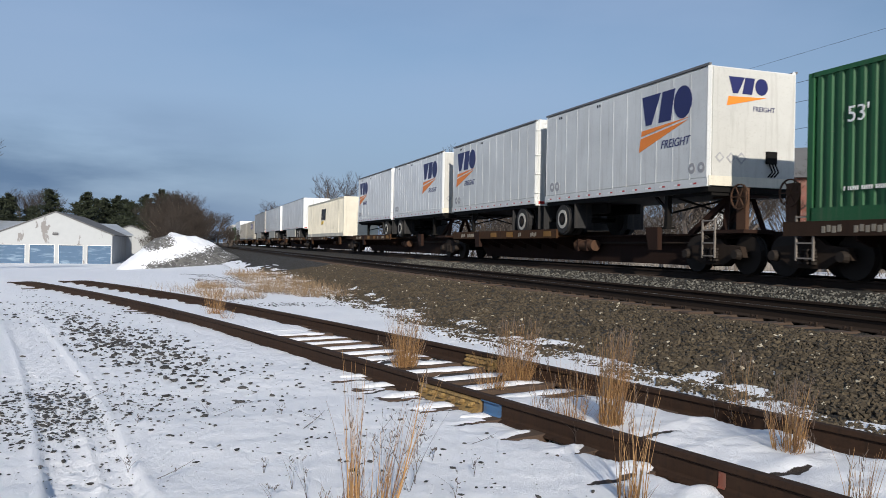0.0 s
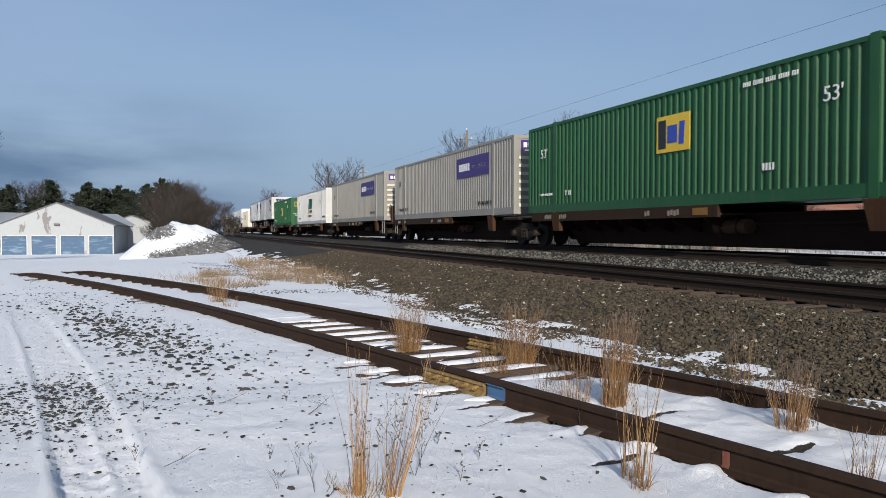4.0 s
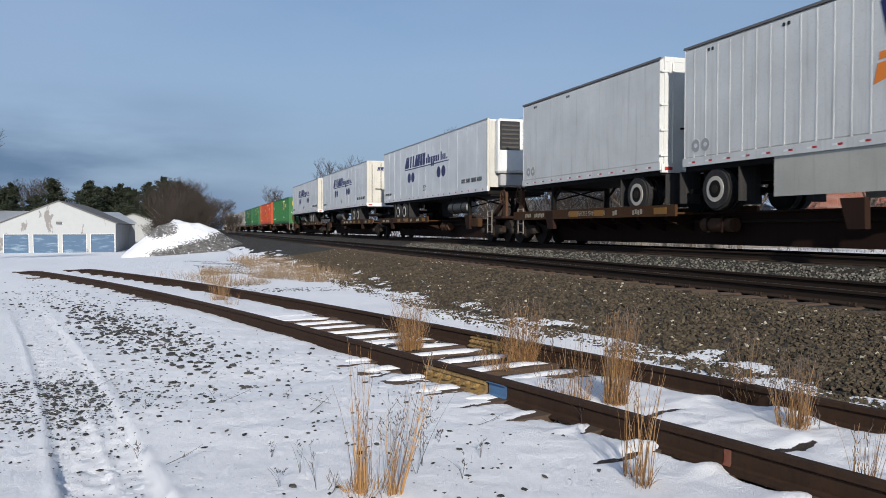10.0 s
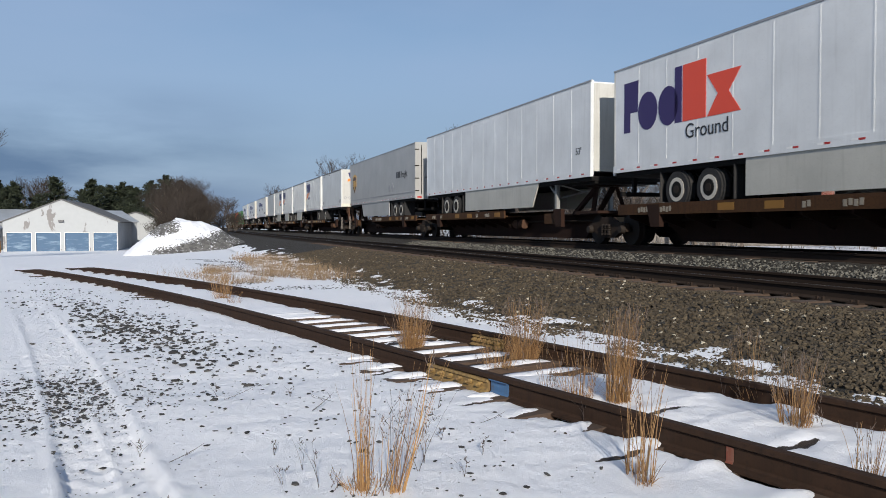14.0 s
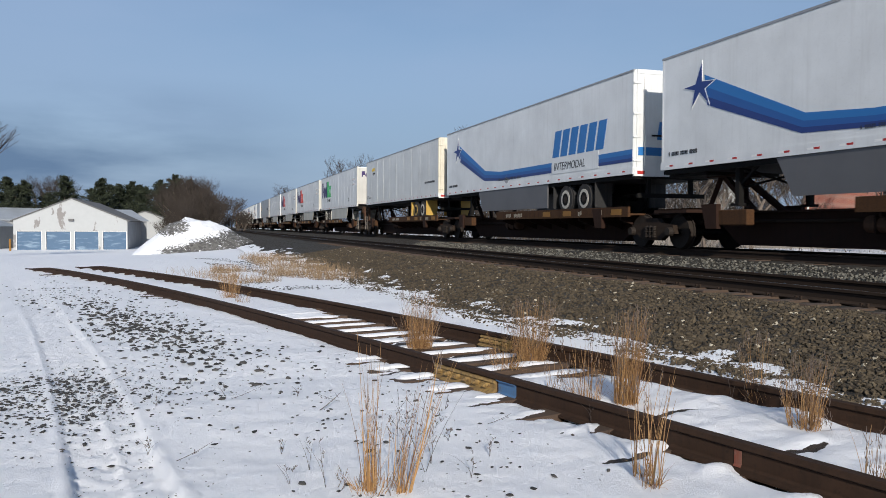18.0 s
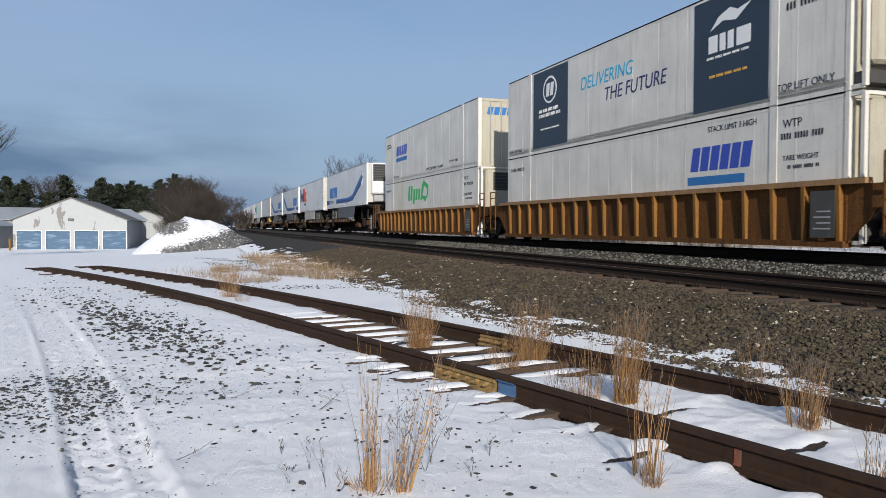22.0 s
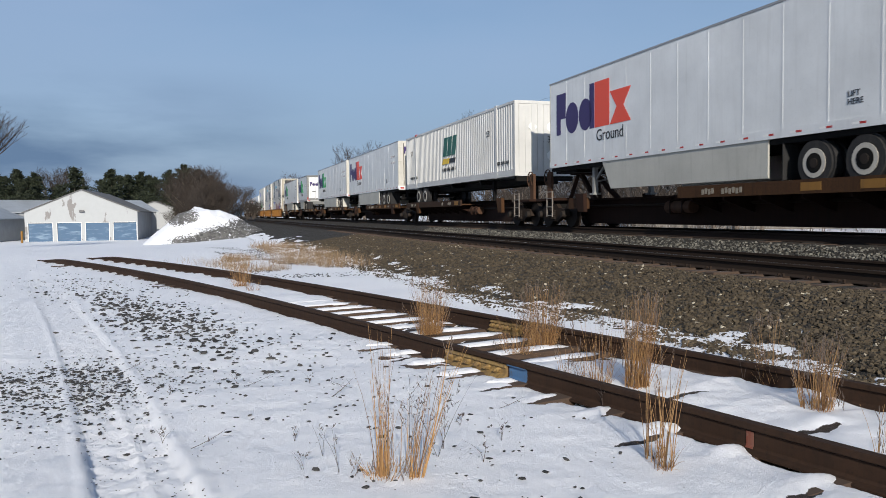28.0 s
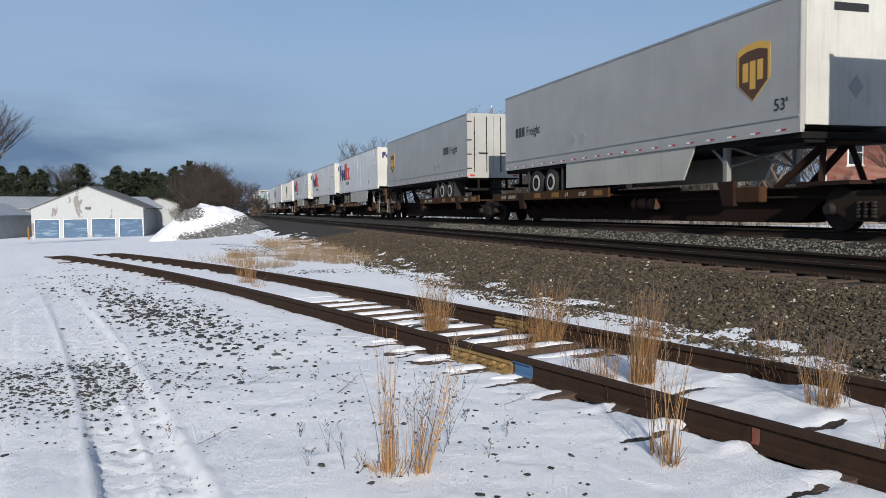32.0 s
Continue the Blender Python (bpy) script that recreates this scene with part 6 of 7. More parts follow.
# thin drifts of snow left between the stones at the foot of the bank
ss, os_ = grid_lines(-6, 60, 2.5, 22, 0.07, 1.04), [-4.3 + 0.07 * i for i in range(24)]
verts, faces = [], []
for s in ss:
    x, y, _h = line(NEAR_X, s, 0)
    w = 0.22 * noise.noise((s * 0.25, 3.0, 1.0)) + 0.12 * noise.noise((s * 0.9, 8.0, 1.0)) - 0.85 * smooth(6.5, 12, s)
    for o in os_:
        k = max(0, min(1, (-1.7 - o) / 2.0))
        px = x + o + w * k
        base = max(ballast_z(max(o, -3.75)), ground_z(px, y))
        drift = noise.noise((s * 0.55, o * 2.4, 41)) + 0.6 * noise.noise((s * 2.1, o * 6.0, 42)) + 0.35 * noise.noise((s * 6.0, o * 11.0, 43))
        verts.append((px, y, base + 0.012 + 0.05 * (drift - 0.12 - 0.70 * (o + 3.75)) - 0.16 * smooth(-3.85, -4.2, o)))
for j in range(len(ss) - 1):
    for i in range(len(os_) - 1):
        a = j * len(os_) + i
        faces.append((a, a + 1, a + len(os_) + 1, a + len(os_)))
me = bpy.data.meshes.new("snow_drift")
me.from_pydata(verts, [], faces)
me.polygons.foreach_set("use_smooth", [True] * len(faces))
me.materials.append(SNOW)
tagged(new("snow_drift", me), "thin ragged snow lying between stones at the foot of the bank", "snow", kind="stuff")

# ties of the main tracks
tie_mesh = mesh_of(boxes((-1.3, 1.3, -0.11, 0.11, -0.16, 0.0), bevel=0.015), "tie", TIE)
plate_mesh = mesh_of(boxes((-0.18, 0.18, -0.09, 0.09, 0.0, 0.018), (-0.16, -0.13, -0.06, -0.03, 0.018, 0.055), (-0.16, -0.13, 0.03, 0.06, 0.018, 0.05), (0.13, 0.16, 0.0, 0.03, 0.018, 0.05)), "tie_plate", MAINRAIL)
for tr, tx, tz, lo, hi in ((near_track, NEAR_X, NEAR_Z, 2.5, 46.0), (train_track, TRAIN_X, TRAIN_Z, 5.0, 40.0)):
    s = lo
    while s < hi:
        x, y, h = line(tx, s)
        ob = part("tie", tie_mesh, None, tr)
        ob.matrix_basis = pose(x + rng.normal(0, 0.03), y, tz - 0.184 + rng.normal(0, 0.006), 0, 0, h + rng.normal(0, 0.8))
        if tr is near_track and s < 24:
            x, y, h = line(tx, s, -0.7525)
            ob = part("tie_plate", plate_mesh, None, tr)
            ob.matrix_basis = pose(x, y, tz - 0.185, 0, 0, h)
        s += 0.535

# siding: ties with caps of snow, joint bars, paint mark
SNOWCAP = material("snow_cap", (0.78, 0.79, 0.82), 0.6)
n = Nodes(SNOWCAP)
n.bump(n.noise(n.coords(), 18, 7, 0.8), 0.6, 0.04)
stie = mesh_of(boxes((-0.52, 1.98, -0.105, 0.105, -0.14, 0.0), bevel=0.012), "tie", TIE)


def snow_cap(x0, x1, y0, y1, seed):
    """A soft ridge of snow lying along a tie."""
    bm = bmesh.new()
    ks = 16
    rows = []
    for i in range(ks + 1):
        x = x0 + (x1 - x0) * i / ks
        a = 0.05 * noise.noise((x * 4, seed, 0)) + 0.025 * noise.noise((x * 11, seed, 3))
        b = 0.04 * noise.noise((x * 4, seed, 7))
        e = min(1, 5 * min(i, ks - i) / ks)
        a, b = a + 0.05 * max(0, 1 - 4 * i / ks), b - 0.06 * max(0, 1 - 3 * i / ks)
        pts = ((y0 + a, -0.002), (y0 + a + 0.02, 0.020 * e), ((y0 + y1) / 2, 0.030 * e), (y1 + b - 0.02, 0.022 * e), (y1 + b, -0.06))
        rows.append([bm.verts.new((x, yy, z)) for yy, z in pts])
    for p, q in zip(rows, rows[1:]):
        for j in range(4):
            f = bm.faces.new((p[j], q[j], q[j + 1], p[j + 1]))
            f.smooth = True
    bmesh.ops.recalc_face_normals(bm, faces=bm.faces)
    return mesh_of(bm, "snow_cap", SNOWCAP)


caps = [snow_cap(0.10, 1.40, -0.045, 0.12, 3.1 * k) for k in range(4)]
end_caps = [snow_cap(-0.50 + 0.05 * k, -0.02, -0.035 + 0.015 * k, 0.15, 20 + 3.1 * k) for k in range(4)]
y, k = 1.6 - 19 * TIE_STEP, 0
while y < 26.0:
    x, yy, h = side_place(y, 0.0)
    ob = part("tie", stie, None, sid)
    depth = -0.014 if 5.6 < y < 8.4 else -0.024 if 8.4 <= y < 12.6 else -0.012
    ob.matrix_basis = pose(x, yy, depth + rng.normal(0, 0.006), 0, 0, h + rng.normal(0, 1.5))
    if 5.7 < y < 12.6:
        c = part("snow_cap", caps[k % 4], None, sid)
        c.matrix_basis = pose(x, yy, depth, 0, 0, h + rng.normal(0, 1.0))
    if 5.6 < y < 8.2:
        c = part("snow_cap", end_caps[k % 4], None, sid)
        c.matrix_basis = pose(x, yy, depth, 0, 0, h + rng.normal(0, 2.0))
    y += TIE_STEP
    k += 1

JOINTY = painted("worn_yellow_paint", (0.27, 0.175, 0.06), 0.75, amount=1.0, dirt=(0.07, 0.04, 0.025), cover=0.1)
BLUEP = painted("blue_paint", (0.05, 0.125, 0.25), 0.7, amount=0.9, dirt=(0.10, 0.08, 0.06))
REDP = painted("orange_paint_mark", (0.15, 0.040, 0.022), 0.8, amount=1.0)


def joint_bar(y0, y1, off, blue):
    """A bolted bar against the rail's web on the camera's side."""
    mid = (y0 + y1) / 2
    x, yy, h = side_place(mid, off)
    L = (y1 - y0) / 2
    bm = bmesh.new()
    prism(bm, ((-0.012, -0.052), (-0.040, -0.055), (-0.046, -0.075), (-0.030, -0.085), (-0.030, -0.125), (-0.050, -0.140), (-0.085, -0.160), (-0.085, -0.172), (-0.012, -0.165)), "y", -L + (0.24 if blue else 0), L)
    bar = part("joint_bar", bm, JOINTY, sid, "worn yellow bolted joint bar")
    bar.matrix_basis = pose(x, yy, SID_Z, 0, 0, h)
    for k in range(6):
        b = bmesh.new()
        by = -L + (0.34 if blue else 0.06) + k * (2 * L - (0.44 if blue else 0.12)) / 5
        disc(b, 0.024, "x", -0.075, -0.030, by, -0.105, 6)
        disc(b, 0.013, "x", -0.095, -0.07, by, -0.105, 8)
        part("bolt", b, JOINTY, bar)
    if blue:
        bm = bmesh.new()
        prism(bm, ((-0.011, -0.052), (-0.040, -0.05), (-0.042, -0.04), (-0.014, -0.052), (-0.013, -0.14), (-0.026, -0.156), (-0.078, -0.168), (-0.078, -0.176), (-0.010, -0.176)), "y", -L - 0.02, -L + 0.22)
        bl = part("painted_rail_end", bm, BLUEP, sid, "blue painted stretch of rail")
        bl.matrix_basis = pose(x, yy, SID_Z, 0, 0, h)


joint_bar(5.78, 6.98, 0.0, True)
joint_bar(7.72, 8.3, 1.505, False)
x, yy, h = side_place(3.72, 0.0)
bm = bmesh.new()
prism(bm, ((-0.0125, -0.055), (-0.0125, -0.135), (-0.025, -0.152), (-0.028, -0.150), (-0.015, -0.135), (-0.015, -0.055)), "y", -0.028, 0.022)
part("paint_mark", bm, REDP, sid, "orange paint mark on the rail web").matrix_basis = pose(x, yy, SID_Z, 0, 0, h)


# ---------------------------------------------------------------- dry grass and weeds
STRAW = material("dry_grass", (0.40, 0.24, 0.10), 0.8)
n = Nodes(STRAW)
geo = n.add("ShaderNodeNewGeometry")
n.color(n.ramp(geo.outputs["Random Per Island"], 0.0, 1.0, (0.13, 0.058, 0.023, 1), (0.52, 0.31, 0.128, 1)))
STEM = material("dark_weed", (0.075, 0.055, 0.046), 0.85)
GREYSTEM = material("grey_brown_twig", (0.16, 0.12, 0.095), 0.85)


def blade(bm, base, top, bend, w, segs=4):
    """One dry blade: a thin three-sided stalk that leans and droops."""
    base, top, bend = Vector(base), Vector(top), Vector(bend)
    rows = []
    for i in range(segs + 1):
        t = i / segs
        p = base.lerp(top, t) + bend * t * t
        r = w * (1 - 0.75 * t)
        rows.append([bm.verts.new(p + Vector((r * math.cos(a), r * math.sin(a), 0))) for a in (0, 2.1, 4.2)])
    for p, q in zip(rows, rows[1:]):
        for j in range(3):
            bm.faces.new((p[j], p[(j + 1) % 3], q[(j + 1) % 3], q[j]))


def grass_clump(x, y, height, spread, count, seed, heads=0.3, lean=(0, 0), thick=1.0):
    r = random.Random(seed)
    t = thing("grass_clump", "clump of tall dry straw-coloured grass standing in snow", "grass", "dry grass clumps")
    t.location = (x, y, ground_z(x, y) - 0.01)
    bm = bmesh.new()
    seed_bm = bmesh.new()
    for _ in range(int(count * 0.62)):
        a, d = r.uniform(0, 6.28), spread * 0.45 * r.random() ** 0.7
        b = (d * math.cos(a), d * math.sin(a), 0)
        h = height * r.uniform(0.3, 1.05)
        out = spread * r.uniform(0.1, 1.1)
        aa = a + r.uniform(-0.8, 0.8)
        tip = (b[0] + out * math.cos(aa) * 0.5 + lean[0] * h, b[1] + out * math.sin(aa) * 0.5 + lean[1] * h, h)
        bend = (r.uniform(-1, 1) * 0.11 * height, r.uniform(-1, 1) * 0.11 * height, -r.random() * 0.08 * height)
        blade(bm, b, tip, bend, r.uniform(0.0012, 0.0026) * thick)
        if r.random() < heads:
            top = Vector(tip) + Vector(bend)
            for _k in range(5):
                q = top - Vector((0, 0, 0.02 * _k)) + Vector((r.uniform(-1, 1), r.uniform(-1, 1), 0)) * 0.012
                blade(seed_bm, q, q + Vector((r.uniform(-0.02, 0.02), r.uniform(-0.02, 0.02), 0.04)), (0, 0, 0), 0.003, 1)
    for _ in range(count // 2):
        a = r.uniform(0, 6.28)
        d = spread * r.uniform(0.2, 0.8)
        blade(bm, (0.2 * d * math.cos(a), 0.2 * d * math.sin(a), 0), (d * math.cos(a), d * math.sin(a), height * r.uniform(0.05, 0.3)), (0, 0, -0.05), 0.002 * thick)
    tagged(part("tuft", bm, STRAW, t), kind="stuff")
    tagged(part("plume", seed_bm, GREYSTEM, t), kind="stuff")
    return t


# x, y, height, spread, count, share with heads, lean to the side
CLUMPS = [(2.56, 8.54, 0.66, 0.32, 420, 0.3, 0.02), (3.42, 7.35, 0.66, 0.32, 420, 0.3, 0.02), (3.02, 7.05, 0.40, 0.34, 120, 0.1, 0.05), (3.24, 5.24, 0.76, 0.20, 380, 0.4, 0.10), (2.98, 5.42, 0.58, 0.30, 110, 0.3, 0.05), (2.80, 5.55, 0.46, 0.16, 36, 0.3, 0.02),
          (4.34, 5.07, 0.58, 0.16, 52, 0.9, -0.02), (4.36, 5.05, 0.14, 0.22, 110, 0.1, 0.0), (3.95, 4.16, 0.54, 0.22, 120, 0.6, 0.02), (4.08, 4.22, 0.50, 0.10, 60, 0.6, 0.06), (0.90, 3.92, 0.86, 0.08, 48, 0.15, 0.03), (0.90, 3.90, 0.12, 0.20, 90, 0.0, 0.0), (1.06, 3.84, 0.74, 0.10, 42, 0.4, 0.22), (1.0, 4.0, 0.5, 0.2, 16, 0.3, 0.1),
          (2.38, 3.55, 0.76, 0.15, 34, 0.2, 0.04), (2.42, 3.72, 0.62, 0.16, 26, 0.3, 0.08), (3.33, 3.03, 0.42, 0.13, 60, 0.3, 0.10), (0.81, 15.3, 0.70, 0.36, 190, 0.3, 0.02), (0.98, 14.3, 0.28, 0.3, 60, 0.2, 0.0)]
for i, (x, y, h, sp, cnt, hd, ln) in enumerate(CLUMPS):
    grass_clump(x, y, h, sp, cnt, 100 + i, hd if y > 4 else 0.1, (ln, 0.02), 1.35 if y < 4.3 else 1.0)

# low dry grass along the foot of the bank
bm = bmesh.new()
r = random.Random(5)
for _ in range(7600):
    t = r.random()
    if r.random() < 0.55:
        y = r.uniform(19.0, 25.5)
        x = 0.25 + 4.4 * (25.5 - y) / 6.5 * r.random() + r.gauss(0.35, 0.45)
        if x < siding(y)[0] + 2.3:
            x = siding(y)[0] + 2.3 + abs(r.gauss(0, 0.5))
    else:
        y = r.uniform(20.0, 36.0)
        x = r.uniform(2.5, 4.6) - 0.02 * (y - 20)
    if noise.noise((x * 0.9, y * 0.5, 2.0)) < -0.12:
        continue
    h = r.uniform(0.06, 0.30) * (1.35 if x > 2.4 else 1.0)
    z = ground_z(x, y) - 0.02
    blade(bm, (x, y, z), (x + r.gauss(0, 0.08), y + r.gauss(0, 0.08), z + h), (r.gauss(0, 0.04), r.gauss(0, 0.04), -0.02), r.uniform(0.003, 0.006), 2)
LOWSTRAW = material("faded_low_grass", (0.28, 0.19, 0.11), 0.85)
n = Nodes(LOWSTRAW)
geo = n.add("ShaderNodeNewGeometry")
n.color(n.ramp(geo.outputs["Random Per Island"], 0.0, 1.0, (0.12, 0.08, 0.05, 1), (0.40, 0.28, 0.16, 1)))
me = mesh_of(bm, "dry_grass", LOWSTRAW)
tagged(new("dry_grass", me), "sparse low dry grass poking out of the snow", "grass", kind="stuff")


def weed(x, y, height, seed, n_br=9, mat=None):
    """A leafless branched weed stalk."""
    r = random.Random(seed)
    t = thing("weed_stalk", "dark leafless branched weed standing in snow", "weed", "weed stalks")
    t.location = (x, y, ground_z(x, y) - 0.01)
    bm, pods = bmesh.new(), bmesh.new()
    for _s in range(2):
        lean = Vector((r.gauss(0, 0.18), r.gauss(0, 0.1), 1)) * height * r.uniform(0.7, 1.0)
        blade(bm, (0, 0, 0), lean, (r.gauss(0, 0.06), 0, 0), 0.0022, 5)
        for _k in range(n_br):
            f = r.uniform(0.35, 0.98)
            p = lean * f
            d = Vector((r.gauss(0, 1), r.gauss(0, 1), r.uniform(0.2, 1.0))).normalized() * height * r.uniform(0.06, 0.15)
            blade(bm, p, p + d, (0, 0, 0.01), 0.002, 2)
            for q in (0.65, 1.0):
                c = p + d * q
                blade(pods, c, c + Vector((r.gauss(0, 0.008), r.gauss(0, 0.008), 0.014)), (0, 0, 0), 0.003, 1)
    part("stem", bm, mat or STEM, t)
    tagged(part("seed_cluster", pods, mat or STEM, t), kind="stuff")


for i, (x, y, h, k) in enumerate(((1.28, 4.15, 0.62, 10), (1.36, 4.30, 0.52, 8), (1.17, 4.35, 0.5, 8), (0.52, 4.15, 0.17, 3), (0.55, 4.75, 0.10, 3), (0.86, 6.3, 0.12, 3), (-0.22, 6.2, 0.12, 3), (0.30, 6.5, 0.12, 2), (-0.22, 5.0, 0.12, 4), (1.75, 4.35, 0.14, 3), (0.70, 4.05, 0.30, 2), (0.66, 4.35, 0.22, 2), (1.5, 4.0, 0.16, 3), (4.2, 5.2, 0.55, 9), (2.75, 4.9, 0.2, 3), (1.62, 4.75, 0.1, 5))):
    weed(x, y, h, 40 + i, k)


def twig(x, y, length, ang, seed):
    r = random.Random(seed)
    t = thing("fallen_twig", "thin dark twig lying on the snow", "twig", "fallen twigs")
    t.location = (x, y, ground_z(x, y) + 0.012)
    bm = bmesh.new()
    d = Vector((math.cos(ang), math.sin(ang), 0.12)) * length
    blade(bm, (0, 0, 0), d, (0, 0, 0.03), 0.006, 4)
    for k in range(4):
        p = d * r.uniform(0.3, 0.9)
        blade(bm, p, p + Vector((r.gauss(0, 0.4), r.gauss(0, 0.4), 0.25)) * length * 0.4, (0, 0, 0), 0.003, 2)
    part("stem", bm, STEM, t)


for i, (x, y, l, a) in enumerate(((0.95, 5.75, 0.34, 0.9), (-0.05, 4.75, 0.25, 0.6), (0.35, 6.35, 0.3, 0.5), (-0.62, 7.4, 0.25, 0.8), (2.0, 5.0, 0.2, 0.2), (1.15, 6.0, 0.2, 2.6))):
    twig(x, y, l, a, 70 + i)


# ---------------------------------------------------------------- buildings, gravel pile, woods
def polar(az, d):
    return d * math.sin(radians(az)), d * math.cos(radians(az))


WALLW = material("white_block_wall", (0.72, 0.74, 0.74), 0.85)
n = Nodes(WALLW)
v = n.coords()
peel = n.ramp(n.noise(n.coords((1, 1, 0.5)), 0.8, 7, 0.62), 0.585, 0.61)
n.color(n.mix(peel, n.mix(n.noise(v, 2.0, 4), (0.41, 0.425, 0.43), (0.35, 0.365, 0.375)), (0.21, 0.20, 0.195)))
DOORB = material("blue_roller_door", (0.045, 0.115, 0.215), 0.55)
n = Nodes(DOORB)
n.color(n.mix(n.ramp(n.noise(n.coords((0.5, 0.5, 2.6)), 1.1, 5, 0.6), 0.52, 0.72), n.mix(n.noise(n.coords(), 1.5, 4), (0.030, 0.080, 0.155), (0.044, 0.108, 0.20)), (0.19, 0.28, 0.37)))
ROOFM = painted("grey_shingle_roof", (0.13, 0.13, 0.13), 0.85, amount=0.4)
METALROOF = painted("pale_metal_roof", (0.42, 0.45, 0.48), 0.5, 0.3)
GREYWALL = painted("grey_block_wall", (0.34, 0.36, 0.38), 0.85)
BRICK = material("red_brick", (0.25, 0.075, 0.05), 0.9)
n = Nodes(BRICK)
bt = n.add("ShaderNodeTexBrick", Scale=1.0)
bt.inputs["Brick Width"].default_value, bt.inputs["Row Height"].default_value, bt.inputs["Mortar Size"].default_value = 0.22, 0.075, 0.008
bt.inputs["Color1"].default_value, bt.inputs["Color2"].default_value, bt.inputs["Mortar"].default_value = (0.26, 0.075, 0.045, 1), (0.19, 0.055, 0.04, 1), (0.30, 0.26, 0.22, 1)
tc = n.add("ShaderNodeTexCoord")
mp = n.add("ShaderNodeMapping")
mp.inputs["Rotation"].default_value = (radians(90), 0, 0)
n.link(tc.outputs["Object"], mp.inputs[0])
n.link(mp.outputs[0], bt.inputs["Vector"])
n.color(n.mix(n.ramp(n.noise(n.coords(), 0.5, 4), 0.4, 0.8), bt.outputs[0], (0.16, 0.06, 0.045)))
GLASS = material("dark_window_glass", (0.03, 0.04, 0.05), 0.08)
FRAMEW = painted("white_window_frame", (0.72, 0.72, 0.70), 0.6)


def garage():
    """Gabled storage block with four roller doors, its axis receding from its front."""
    px, py = polar(-3.72, 95)
    W, D = 11.6, 22.0
    t = thing("storage_building", "white gabled storage building with four blue roller doors and peeling paint", "building")
    t.matrix_basis = pose(px, py, -1.37, 0, 0, -2)
    # local: x from -W to 0 along the front, y back, z up
    eave, peak, th = 3.3, 5.72, 0.25
    dw, dh = 2.42, 2.1
    lefts = [-W + 0.35 + k * 2.9 for k in range(4)]
    edges = [-W] + [q for l in lefts for q in (l, l + dw)] + [0.0]
    for a, b in zip(edges[0::2], edges[1::2]):
        part("pier", boxes((a, b, 0, th, 0, dh)), WALLW, t)
    part("lintel", boxes((-W, 0, 0, th, dh, eave)), WALLW, t)
    bm = bmesh.new()
    prism(bm, ((-W, eave), (0, eave), (-W / 2, peak)), "y", 0, th)
    part("gable", bm, WALLW, t, "white painted gable with grey peeled patches")
    # side and back walls in a darker grey that carries their shade
    part("side_wall", boxes((-th, 0, th, D, 0, eave)), GREYWALL, t)
    part("side_wall", boxes((-W, -W + th, th, D, 0, eave)), GREYWALL, t)
    part("back_wall", boxes((-W, 0, D, D + th, 0, eave)), GREYWALL, t)
    for sgn in (-1, 1):
        x0 = -W / 2 + sgn * (W / 2 + 0.25)
        z0 = eave - 0.25 * (peak - eave) / (W / 2)
        bm = bmesh.new()
        prism(bm, ((x0, z0 + 0.02), (-W / 2, peak + 0.02), (-W / 2, peak + 0.14), (x0, z0 + 0.14)), "y", -0.12, D + 0.4)
        part("roof_slope", bm, ROOFM, t)
    for l in lefts:
        d = part("roller_door", boxes((l, l + dw, 0.10, 0.14, 0, dh)), DOORB, t)
        for k in range(1, 8):
            part("door_slat", boxes((l + 0.02, l + dw - 0.02, 0.085, 0.10, k * dh / 8 - 0.012, k * dh / 8 + 0.012)), DOORB, d)
        part("door_frame", boxes((l - 0.06, l, -0.02, 0.1, 0, dh + 0.06), (l + dw, l + dw + 0.06, -0.02, 0.1, 0, dh + 0.06), (l - 0.06, l + dw + 0.06, -0.02, 0.1, dh, dh + 0.06)), FRAMEW, t)
    part("wall_lamp", boxes((-W / 2 - 0.28, -W / 2 + 0.28, -0.22, 0.0, 3.25, 3.5), bevel=0.04), DARKRAIL, t, "dark wall lamp over the doors")


garage()


def gabled(name, label, az, d, z, w, depth, eave, peak, turn, wall, roof, door=None):
    t = thing(name, label, "building")
    x, y = polar(az, d)
    t.matrix_basis = pose(x, y, z, 0, 0, turn)
    bm = bmesh.new()
    prism(bm, ((-w / 2, 0), (w / 2, 0), (w / 2, eave), (0, peak), (-w / 2, eave)), "y", 0, depth)
    part("wall", bm, wall, t)
    for sgn in (-1, 1):
        bm = bmesh.new()
        x0 = sgn * (w / 2 + 0.25)
        z0 = eave - 0.25 * (peak - eave) / (w / 2)
        prism(bm, ((x0, z0 + 0.02), (0, peak + 0.02), (0, peak + 0.14), (x0, z0 + 0.14)), "y", -0.2, depth + 0.2)
        part("roof_slope", bm, roof, t)
    if door:
        part("roller_door", boxes((-1.3, 1.3, -0.03, 0.02, 0, 2.1)), door, t)
    return t


gabled("storage_building", "white gabled building with a grey roof behind the storage block", -2.62, 128, -1.4, 8.0, 9, 3.6, 5.0, -4, WALLW, ROOFM)
gabled("storage_building", "grey storage building with a pale ribbed metal roof", -13.2, 112, -1.4, 12, 20, 3.4, 4.9, -66, GREYWALL, METALROOF, DOORB)
gabled("storage_building", "low grey shed with a blue door and a metal roof", -14.2, 98, -1.35, 6, 10, 2.6, 3.9, -10, GREYWALL, METALROOF, DOORB)
t = thing("bollard", "yellow steel bollard beside the storage building", "bollard")
x, y = polar(-10.75, 93)
t.location = (x, y, -1.35)
bm = bmesh.new()
